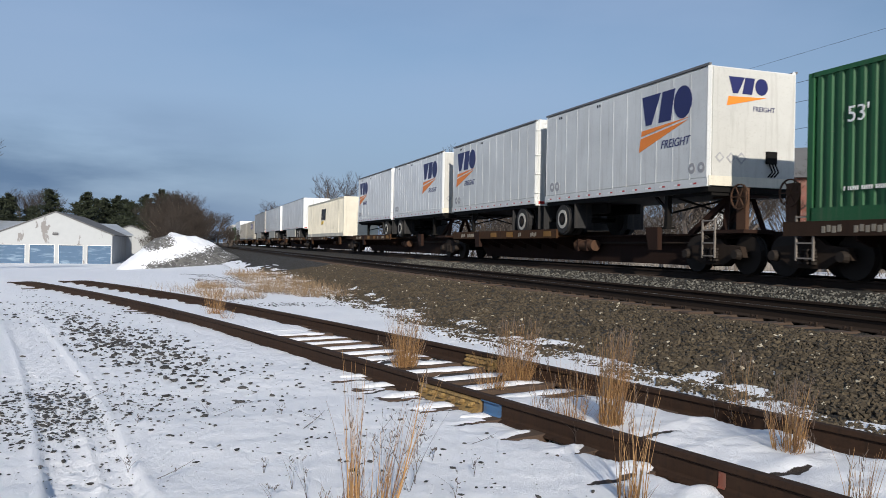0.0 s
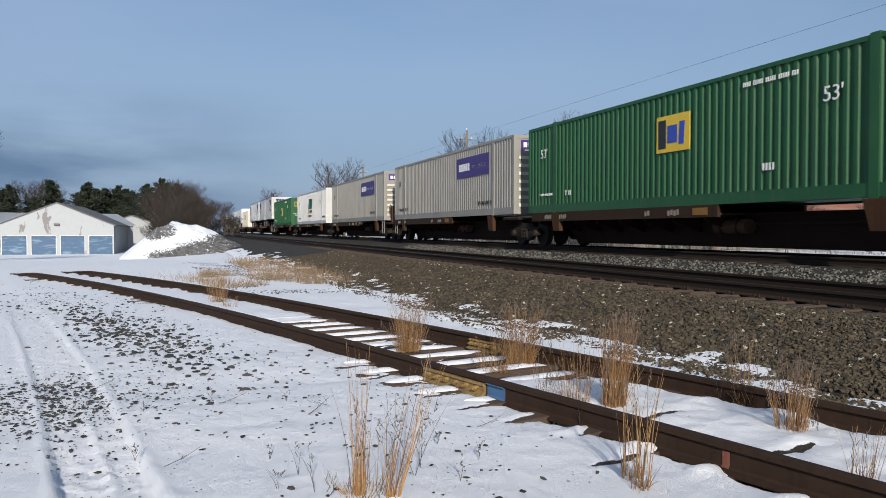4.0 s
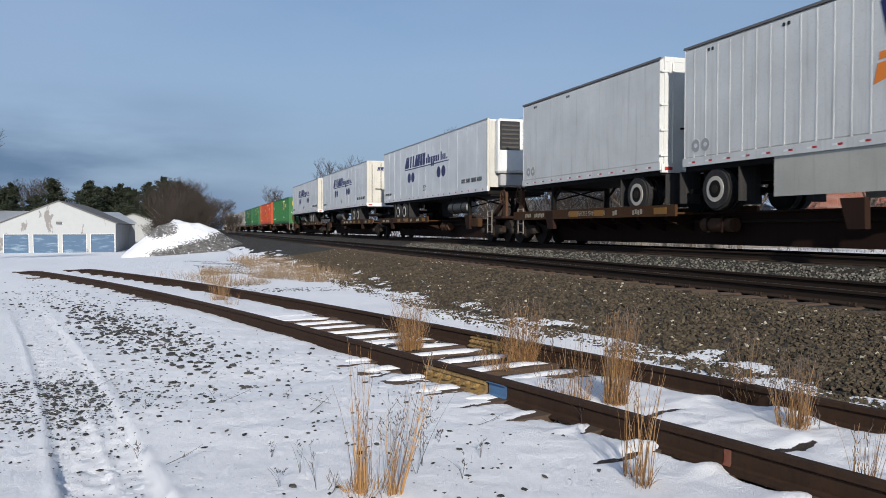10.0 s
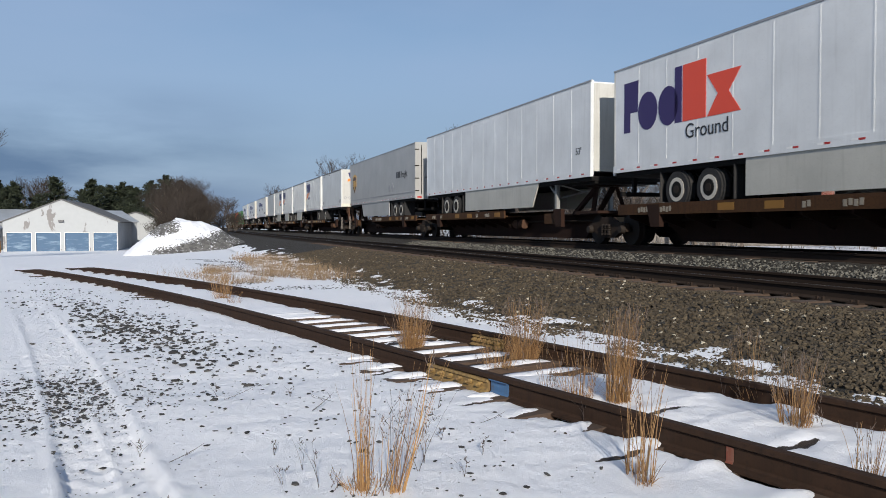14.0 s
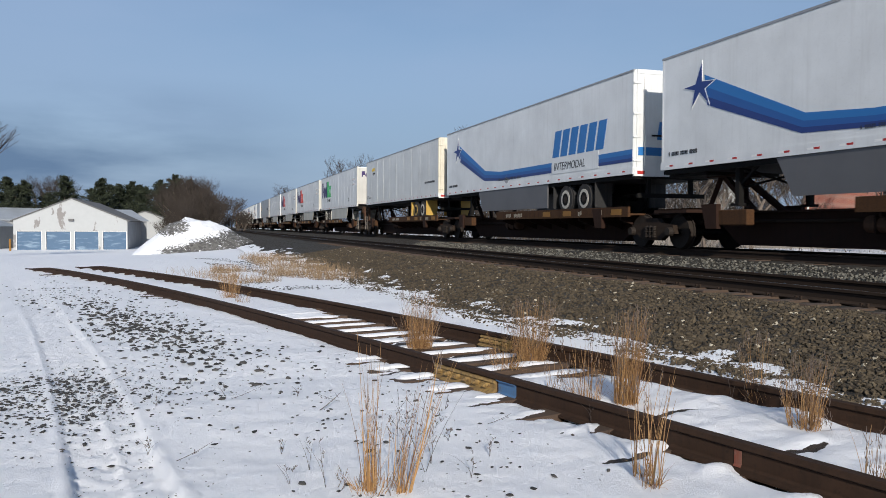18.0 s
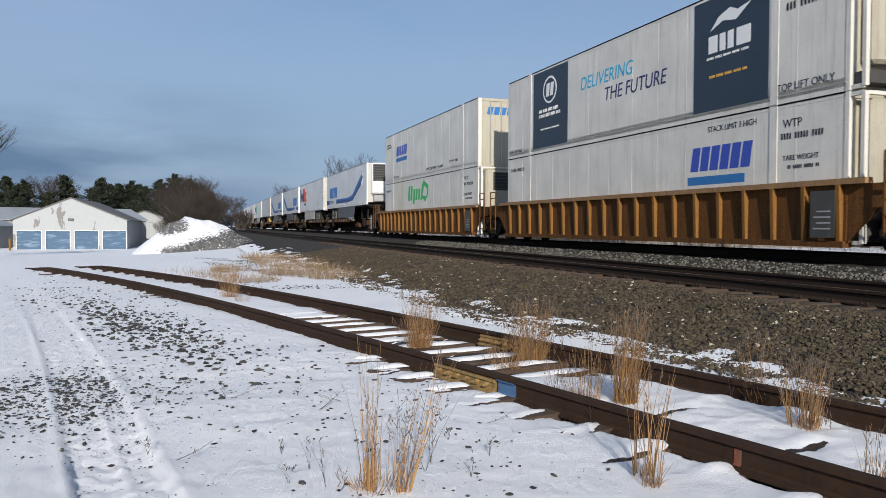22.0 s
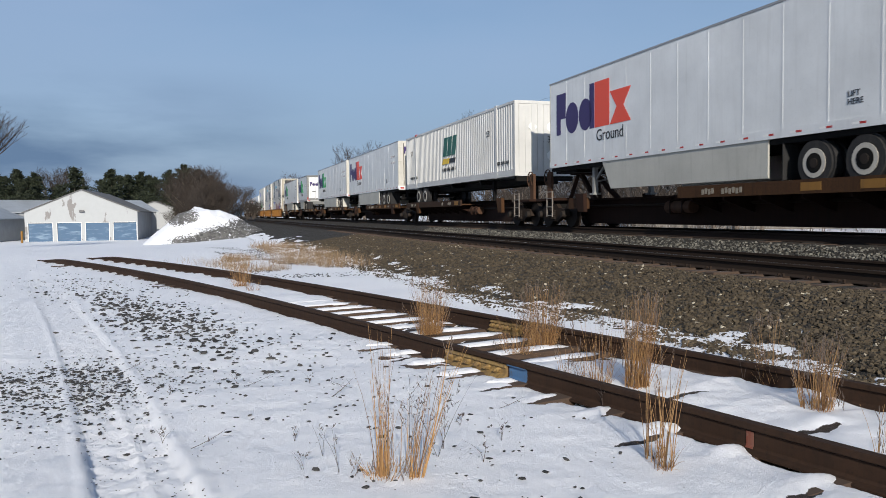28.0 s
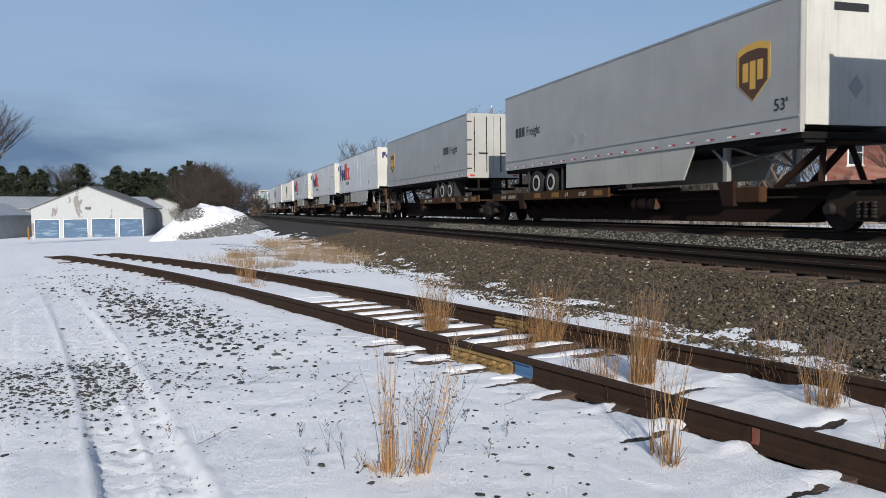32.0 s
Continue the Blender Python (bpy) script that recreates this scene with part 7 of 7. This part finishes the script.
disc(bm, 0.11, "z", 0, 1.25, n=12)
disc(bm, 0.11, "z", 1.25, 1.32, n=12, taper=0.5)
part("post", bm, YELLOW, t)

# gravel pile with snow
PILE = material("snowy_gravel", (0.2, 0.2, 0.2), 0.9)
n = Nodes(PILE)
v = n.coords()
gv = n.add("ShaderNodeTexVoronoi", Scale=5.0)
n.link(v, gv.inputs["Vector"])
stone = n.ramp(gv.outputs["Color"], 0.0, 1.0, (0.05, 0.05, 0.05, 1), (0.17, 0.165, 0.155, 1))
fineb = n.noise(v, 5.5, 4, 0.75)
broad = n.noise(v, 1.3, 4, 0.6)
sep = n.add("ShaderNodeSeparateXYZ")
n.link(v, sep.inputs[0])


def calc(op, a, b, c=None):
    m = n.add("ShaderNodeMath")
    m.operation = op
    for k, q in enumerate((a, b, c)):
        if q is None:
            continue
        if isinstance(q, (int, float)):
            m.inputs[k].default_value = q
        else:
            n.link(q, m.inputs[k])
    return m.outputs[0]


# bare stone under the crest and on the low long flank, a drifted band of snow between them
slant = calc("SUBTRACT", sep.outputs[2], calc("MULTIPLY_ADD", sep.outputs[0], 0.30, 0.95))
flank = calc("MINIMUM", calc("MULTIPLY", slant, -1.6), calc("MULTIPLY_ADD", sep.outputs[0], 0.8, 1.5))
cx = calc("MULTIPLY_ADD", sep.outputs[0], 0.62, 0.85)
cz = calc("MULTIPLY_ADD", sep.outputs[2], 1.25, -2.75)
cap = calc("SUBTRACT", 1.0, calc("ADD", calc("MULTIPLY", cx, cx), calc("MULTIPLY", cz, cz)))
bare = calc("MINIMUM", calc("MAXIMUM", flank, cap), 0.6)
bare = calc("ADD", calc("MULTIPLY_ADD", fineb, 3.6, -1.95), calc("ADD", calc("MULTIPLY_ADD", broad, 1.4, -0.7), calc("MAXIMUM", bare, -0.9)))
n.color(n.mix(n.ramp(bare, 0.0, 0.06), (0.80, 0.82, 0.86), stone))
n.bump(fineb, 0.6, 0.1)


def gravel_pile():
    cx, cy = polar(0.05, 66)
    verts, faces = [], []
    N = 130
    for j in range(N + 1):
        for i in range(N + 1):
            x, y = -7.0 + 16.5 * i / N, -7.0 + 14 * j / N
            u = x * (0.86 if x < 0 else 0.50)
            h = max(0, 3.55 - math.hypot(u, 0.62 * y) - 0.55 * smooth(1.9, 0.0, math.hypot(x - 0.2, y)))
            h2 = max(0, 1.75 - 0.42 * math.hypot(x - 3.3, 1.15 * y + 0.6))
            k = max(h, h2) + 0.12 * min(h, h2)
            k += (0.13 * noise.noise((x * 1.1, y * 1.1, 0)) + 0.06 * noise.noise((x * 3.4, y * 3.4, 2))) * min(1, k * 2)
            verts.append((x, y, k - 0.12 - 0.7 * smooth(0.12, 0.0, k)))
    for j in range(N):
        for i in range(N):
            a = j * (N + 1) + i
            faces.append((a, a + 1, a + N + 2, a + N + 1))
    me = bpy.data.meshes.new("gravel_pile")
    me.from_pydata(verts, [], faces)
    me.polygons.foreach_set("use_smooth", [True] * len(faces))
    me.materials.append(PILE)
    ob = new("gravel_pile", me)
    ob.location = (cx, cy, -0.80)
    tagged(ob, "heap of dark gravel half covered with snow", "gravel pile")


gravel_pile()

# ---- trees
BARK = material("grey_brown_bark", (0.13, 0.105, 0.085), 0.9)
n = Nodes(BARK)
n.color(n.mix(n.noise(n.coords((6, 6, 1)), 3, 5), (0.08, 0.062, 0.05), (0.19, 0.155, 0.125)))
TWIGS = material("winter_twigs", (0.038, 0.029, 0.023), 0.9)
NEEDLE = material("pine_needles", (0.035, 0.055, 0.028), 0.85)
n = Nodes(NEEDLE)
geo = n.add("ShaderNodeNewGeometry")
n.color(n.ramp(geo.outputs["Random Per Island"], 0.0, 1.0, (0.007, 0.012, 0.006, 1), (0.036, 0.047, 0.022, 1)))


def limb(verts, faces, a, b, ra, rb, sides):
    d = (b - a)
    if d.length < 1e-4:
        return
    q = d.to_track_quat("Z", "Y").to_matrix()
    k = len(verts)
    for p, r in ((a, ra), (b, rb)):
        for i in range(sides):
            t = 6.2832 * i / sides
            verts.append(p + q @ Vector((r * math.cos(t), r * math.sin(t), 0)))
    for i in range(sides):
        j = (i + 1) % sides
        faces.append((k + i, k + j, k + sides + j, k + sides + i))


def bare_tree(name, label, height, seed, spread=0.5, depth=5, shrub=False, twig_r=0.008):
    """A leafless tree: trunk and limbs, and a crown of fine twigs."""
    r = random.Random(seed)
    tv, tf, cv, cf = [], [], [], []

    def grow(p, d, length, rad, lvl):
        segs = 3 if lvl < 3 else 2
        for k in range(segs):
            nd = (d + Vector((r.gauss(0, 0.13), r.gauss(0, 0.13), 0.06))).normalized()
            q = p + nd * length / segs
            r2 = max(twig_r, rad * (1 - 0.28 / segs))
            if lvl <= 2:
                limb(tv, tf, p, q, rad, r2, 6 if lvl == 0 else 4)
            else:
                limb(cv, cf, p, q, rad, r2, 3)
            p, d, rad = q, nd, r2
            if lvl < depth and (lvl > 0 or k > 0):
                for _ in range(r.choice((1, 1, 2)) if lvl else 2):
                    ang = r.uniform(0, 6.28)
                    side = Vector((math.cos(ang), math.sin(ang), r.uniform(0.1, 0.7)))
                    nd2 = (d * (1 - spread) + side * spread * 1.3).normalized()
                    grow(p, nd2, length * r.uniform(0.5, 0.75), max(twig_r, rad * r.uniform(0.45, 0.65)), lvl + 1)
        if lvl < depth:
            grow(p, d, length * 0.62, rad * 0.8, lvl + 1)

    t = thing(name, label, "tree", "bare trees")
    if shrub:
        for _ in range(7):
            grow(Vector((r.gauss(0, 0.8), r.gauss(0, 0.8), 0)), Vector((r.gauss(0, 0.3), r.gauss(0, 0.3), 1)).normalized(), height * 0.38, 0.035 * height / 5, 1)
    else:
        grow(Vector((0, 0, -0.2)), Vector((0, 0, 1)), height * 0.36, height * 0.017, 0)
    for nm, vv, ff, mt in (("trunk", tv, tf, BARK), ("crown", cv, cf, TWIGS)):
        me = bpy.data.meshes.new(nm)
        me.from_pydata([tuple(q) for q in vv], [], ff)
        me.materials.append(mt)
        ob = part(nm, me, None, t)
        if shrub:
            tagged(ob, kind="stuff")
    return t


def pine(height, seed, spread=0.42):
    r = random.Random(seed)
    t = thing("pine_tree", "dark green pine with an uneven crown", "tree", "pine trees")
    bm = bmesh.new()
    disc(bm, height * 0.018, "z", -0.2, height * 0.95, n=7, taper=0.2)
    part("trunk", bm, BARK, t)
    verts, faces = [], []
    levels = 24
    for k in range(levels):
        f0 = k / (levels - 1)
        z = height * (0.16 + 0.80 * f0)
        reach = height * spread * min(1.0, (1 - f0) * 2.0 + 0.16) * r.uniform(0.65, 1.12)
        for _ in range(7):
            a = r.uniform(0, 6.28)
            out = reach * r.uniform(0.45, 1.15)
            for _n in range(38):
                f = r.uniform(0.15, 1.0)
                wide = 0.16 * out * (1.1 - f * 0.6)
                c = Vector((math.cos(a) * out * f + r.gauss(0, wide), math.sin(a) * out * f + r.gauss(0, wide), z + r.gauss(0, 0.012) * height + 0.22 * f * f * out))
                s = height * r.uniform(0.010, 0.024)
                u = Vector((r.gauss(0, 1), r.gauss(0, 1), r.gauss(0.15, 0.4))).normalized() * s * 1.5
                w = Vector((r.gauss(0, 1), r.gauss(0, 1), r.gauss(0, 0.6))).normalized() * s * 0.5
                b = len(verts)
                verts += [c - u, c + w, c + u, c - w]
                faces.append((b, b + 1, b + 2, b + 3))
    me = bpy.data.meshes.new("crown")
    me.from_pydata([tuple(q) for q in verts], [], faces)
    me.materials.append(NEEDLE)
    part("crown", me, None, t)
    return t


def plant(proto, rows):
    """Sets copies of one tree at rows of azimuth, distance, size and turn."""
    for i, (az, d, size, turn) in enumerate(rows):
        x, y = polar(az, d)
        m = pose(x, y, ground_z(x, y) - 0.05, 0, 0, turn)
        ob = proto if i == 0 else copy_thing(proto, m)
        ob.matrix_basis = m @ Matrix.Diagonal((size, size, size, 1))


plant(pine(9.8, 1, 0.34), [(-7.55, 114, 0.96, 0), (-9.9, 118, 0.90, 80), (-5.3, 142, 1.10, 190), (-10.9, 124, 0.98, 40), (-3.4, 150, 1.10, 140), (-12.2, 120, 0.95, 220), (-4.2, 148, 1.04, 15), (-1.6, 136, 1.06, 250), (-0.6, 128, 1.08, 300), (-13.6, 126, 1.0, 130)])
plant(pine(9.2, 2, 0.46), [(-8.5, 122, 0.80, 0), (-6.9, 120, 0.74, 120), (-5.9, 146, 1.0, 200), (-4.8, 154, 1.12, 300), (-2.5, 142, 1.02, 20), (-10.4, 116, 0.86, 170), (-2.9, 156, 1.14, 10), (-11.6, 118, 0.9, 33), (0.4, 126, 1.02, 90)])
plant(bare_tree("bare_tree", "leafless grey-brown tree at the edge of the woods", 10.5, 11), [(0.7, 116, 1.12, 0), (1.2, 110, 1.06, 70), (1.6, 114, 1.0, 130), (-9.3, 128, 1.18, 200), (-8.6, 134, 1.25, 250), (3.2, 122, 0.72, 300), (0.2, 120, 1.12, 33), (-0.5, 124, 1.05, 99)])
plant(bare_tree("bare_tree", "tall leafless tree beside the storage sheds", 13.0, 23, 0.42), [(-14.3, 64, 1.0, 70)])
plant(bare_tree("bare_tree", "dense leafless thicket at the edge of the woods", 8.2, 31, 0.34, 5, True, 0.012), [(0.1, 106, 0.70, 0), (0.3, 100, 0.80, 60), (0.7, 102, 0.92, 120), (1.2, 104, 0.90, 180), (1.7, 108, 0.76, 240), (-0.9, 112, 0.5, 300), (0.5, 108, 0.98, 20), (1.0, 110, 1.0, 80), (2.9, 120, 0.5, 10), (1.5, 100, 0.64, 200), (3.6, 150, 0.6, 120), (4.1, 170, 0.65, 40), (-0.2, 112, 0.72, 150), (0.5, 112, 1.0, 260), (0.8, 114, 1.04, 330), (1.3, 113, 0.94, 210)])
# beyond the train
plant(bare_tree("bare_tree", "leafless tree beyond the tracks", 12.0, 47, 0.45), [(12.0, 118, 1.26, 0), (13.0, 150, 0.95, 90), (38.5, 48, 0.72, 30), (35.0, 60, 0.85, 200), (41.0, 52, 0.62, 300), (7.3, 200, 1.2, 120), (8.2, 215, 1.1, 250), (31.6, 58, 1.0, 45), (22.75, 78, 1.2, 10), (40.0, 42, 0.6, 140), (48.0, 48, 0.8, 77), (53.0, 46, 0.9, 20)])
plant(bare_tree("bare_tree", "leafless tree with spreading limbs beyond the tracks", 10.0, 59, 0.55), [(37.0, 44, 0.85, 0), (33.5, 54, 0.9, 80), (43.0, 58, 0.8, 160), (31.5, 64, 0.85, 240), (27.5, 75, 0.85, 15), (24.5, 85, 0.8, 110), (7.4, 230, 1.0, 60), (46.0, 60, 0.9, 200), (50.0, 66, 0.9, 300)])
plant(bare_tree("bare_tree", "low brown thicket beyond the tracks", 3.6, 67, 0.5, 4, True), [(20 + 1.9 * k, 44 + 9 * math.sin(k * 2.1) ** 2, 0.8 + 0.25 * math.sin(k * 1.3), 50 * k) for k in range(18)] + [(9 + 1.35 * k, max(72 - 0.75 * k + 9 * math.sin(k * 1.9) ** 2, 23 / math.sin(radians(9 + 1.35 * k))), 1.55 + 0.6 * math.sin(k * 2.3), 70 * k) for k in range(23)] + [(7.0 + 0.45 * k, 225 - 8 * k, 1.6, 40 * k) for k in range(8)])


# dark dry weeds along the far foot of the track bed
bm = bmesh.new()
r = random.Random(8)
for k in range(9500):
    s = 24 + 120 * r.random() ** 1.3 if k < 7000 else r.uniform(7, 26)
    if k >= 7000 and noise.noise((s * 0.8, 3.0, 51)) < -0.15:
        continue
    x, y, _h = line(TRAIN_X, s, r.uniform(4.3, 7.5))
    h = r.uniform(0.5, 1.25) * (1 if s > 30 else 0.6)
    z = ground_z(x, y) - 0.05
    w = 0.006 + 0.00012 * s
    b = [bm.verts.new((x + w * math.cos(a), y + w * math.sin(a), z)) for a in (0.0, 2.1, 4.2)]
    tip = bm.verts.new((x + r.gauss(0, 0.25), y + r.gauss(0, 0.35), z + h))
    for q in range(3):
        bm.faces.new((b[q], b[(q + 1) % 3], tip))
tagged(new("dry_weeds", mesh_of(bm, "dry_weeds", TWIGS)), "dark dry weeds along the foot of the track bed", "weeds", kind="stuff")


def brick_house():
    x, y = polar(43.2, 58)
    t = thing("brick_house", "two-storey red brick house with white-framed windows", "house")
    t.matrix_basis = pose(x, y, 0.0, 0, 0, -46)
    W, D, H = 15.0, 9.0, 6.4
    wins = [(1.6 + 2.9 * k, z) for k in range(5) for z in (1.0, 3.95)]
    # front wall in pieces round the openings
    xs = sorted({0.0, W} | {q for a, _ in wins for q in (a, a + 0.95)})
    for a, b in zip(xs, xs[1:]):
        if any(abs(a - q) < 1e-6 for q, _ in wins):
            for lo, hi in ((0, 1.0), (2.65, 3.95), (5.6, H)):
                part("wall", boxes((a, b, 0, 0.25, lo, hi)), BRICK, t)
        else:
            part("wall", boxes((a, b, 0, 0.25, 0, H)), BRICK, t)
    part("wall", boxes((0, 0.25, 0.25, D, 0, H)), BRICK, t)
    part("wall", boxes((W - 0.25, W, 0.25, D, 0, H)), BRICK, t)
    part("wall", boxes((0, W, D, D + 0.25, 0, H)), BRICK, t)
    for a, z in wins:
        w = part("window_frame", boxes((a, a + 0.09, 0.05, 0.15, z, z + 1.65), (a + 0.86, a + 0.95, 0.05, 0.15, z, z + 1.65), (a + 0.09, a + 0.86, 0.05, 0.15, z, z + 0.09), (a + 0.09, a + 0.86, 0.05, 0.15, z + 1.56, z + 1.65), (a + 0.09, a + 0.86, 0.06, 0.14, z + 0.80, z + 0.86)), FRAMEW, t)
        part("pane", boxes((a + 0.09, a + 0.86, 0.09, 0.11, z + 0.09, z + 1.56)), GLASS, w)
        part("sill", boxes((a - 0.06, a + 1.01, -0.06, 0.1, z - 0.08, z)), FRAMEW, w)
    bm = bmesh.new()
    prism(bm, ((-0.4, H), (D + 0.6, H), (D / 2 + 0.1, H + 2.6)), "x", -0.4, W + 0.4)
    part("roof", bm, ROOFM, t)
    part("downpipe", boxes((0.3, 0.4, -0.1, 0.0, 0, H)), FRAMEW, t)


brick_house()
gabled("shed", "pale sided shed beyond the tracks", 38.6, 66, 0.0, 8, 7, 3.0, 4.6, -30, WALLW, METALROOF)
gabled("shed", "long low pale building beyond the tracks", 35.2, 74, 0.0, 10, 16, 2.8, 4.2, 35, GREYWALL, ROOFM)
fence = thing("board_fence", "grey weathered board fence beyond the tracks", "fence")
fmesh = mesh_of(boxes((-0.07, 0.07, -0.012, 0.012, 0, 1.9)), "board", painted("weathered_board", (0.20, 0.18, 0.16), 0.9))
for k in range(120):
    p = part("board", fmesh, None, fence)
    p.matrix_basis = pose(24.5 + 0.145 * k, 40 - 0.055 * k, 0.1 + 0.02 * math.sin(k * 1.7), 0, 0, -21)

# power line beyond the train
POLE = painted("grey_pole_wood", (0.20, 0.165, 0.13), 0.9)
LINE_X = 28.0
for k, yy in enumerate((-20.0, 27.0, 73.5, 121.0)):
    if k == 1:
        continue
    x, y, h = line(LINE_X, yy)
    t = thing("utility_pole", "grey wooden utility pole with a crossarm", "utility pole", "utility poles")
    t.location = (x, y, 0.0)
    bm = bmesh.new()
    disc(bm, 0.16, "z", -0.3, 11.5, n=12, taper=0.65)
    part("pole", bm, POLE, t)
    part("crossarm", boxes((-0.6, 0.6, -0.06, 0.06, 10.5, 10.63)), POLE, t)
    for xx in (-0.52, 0.0, 0.52):
        bm = bmesh.new()
        disc(bm, 0.05, "z", 10.63 if xx else 11.5, 10.8 if xx else 11.7, xx, 0, 8)
        part("insulator", bm, FRAMEW, t)
WIRE = material("black_wire", (0.02, 0.02, 0.022), 0.6)
for z, off, sag in ((10.85, 0.0, 0.05), (9.5, 0.0, 0.05), (8.6, 0.1, 0.05), (7.3, 0.0, 0.05)):
    w = thing("power_line", "thin black overhead wire", "wire", "overhead wires")
    bm = bmesh.new()
    span = [(-20.0, 73.5), (73.5, 121.0)]
    for a, b in span:
        for k in range(14):
            p = []
            for f in (k / 14, (k + 1) / 14):
                s = a + (b - a) * f
                x, y, _h = line(LINE_X, s, off)
                p.append((x, y, z - sag * (b - a) / 47 * 4 * f * (1 - f)))
            beam(bm, p[0], p[1], 0.010 if z > 10 else 0.016)
    part("cable", bm, WIRE, w)


# ---------------------------------------------------------------- movement
def motions():
    for ob, s in MOVERS:
        rows = []
        for k in range(17):
            x, y, h = line(TRAIN_X, s + run(2.0 * k))
            rows.append((2.0 * k, pose(x, y, TRAIN_Z, 0, 0, h)))
        walk(ob, rows)


motions()
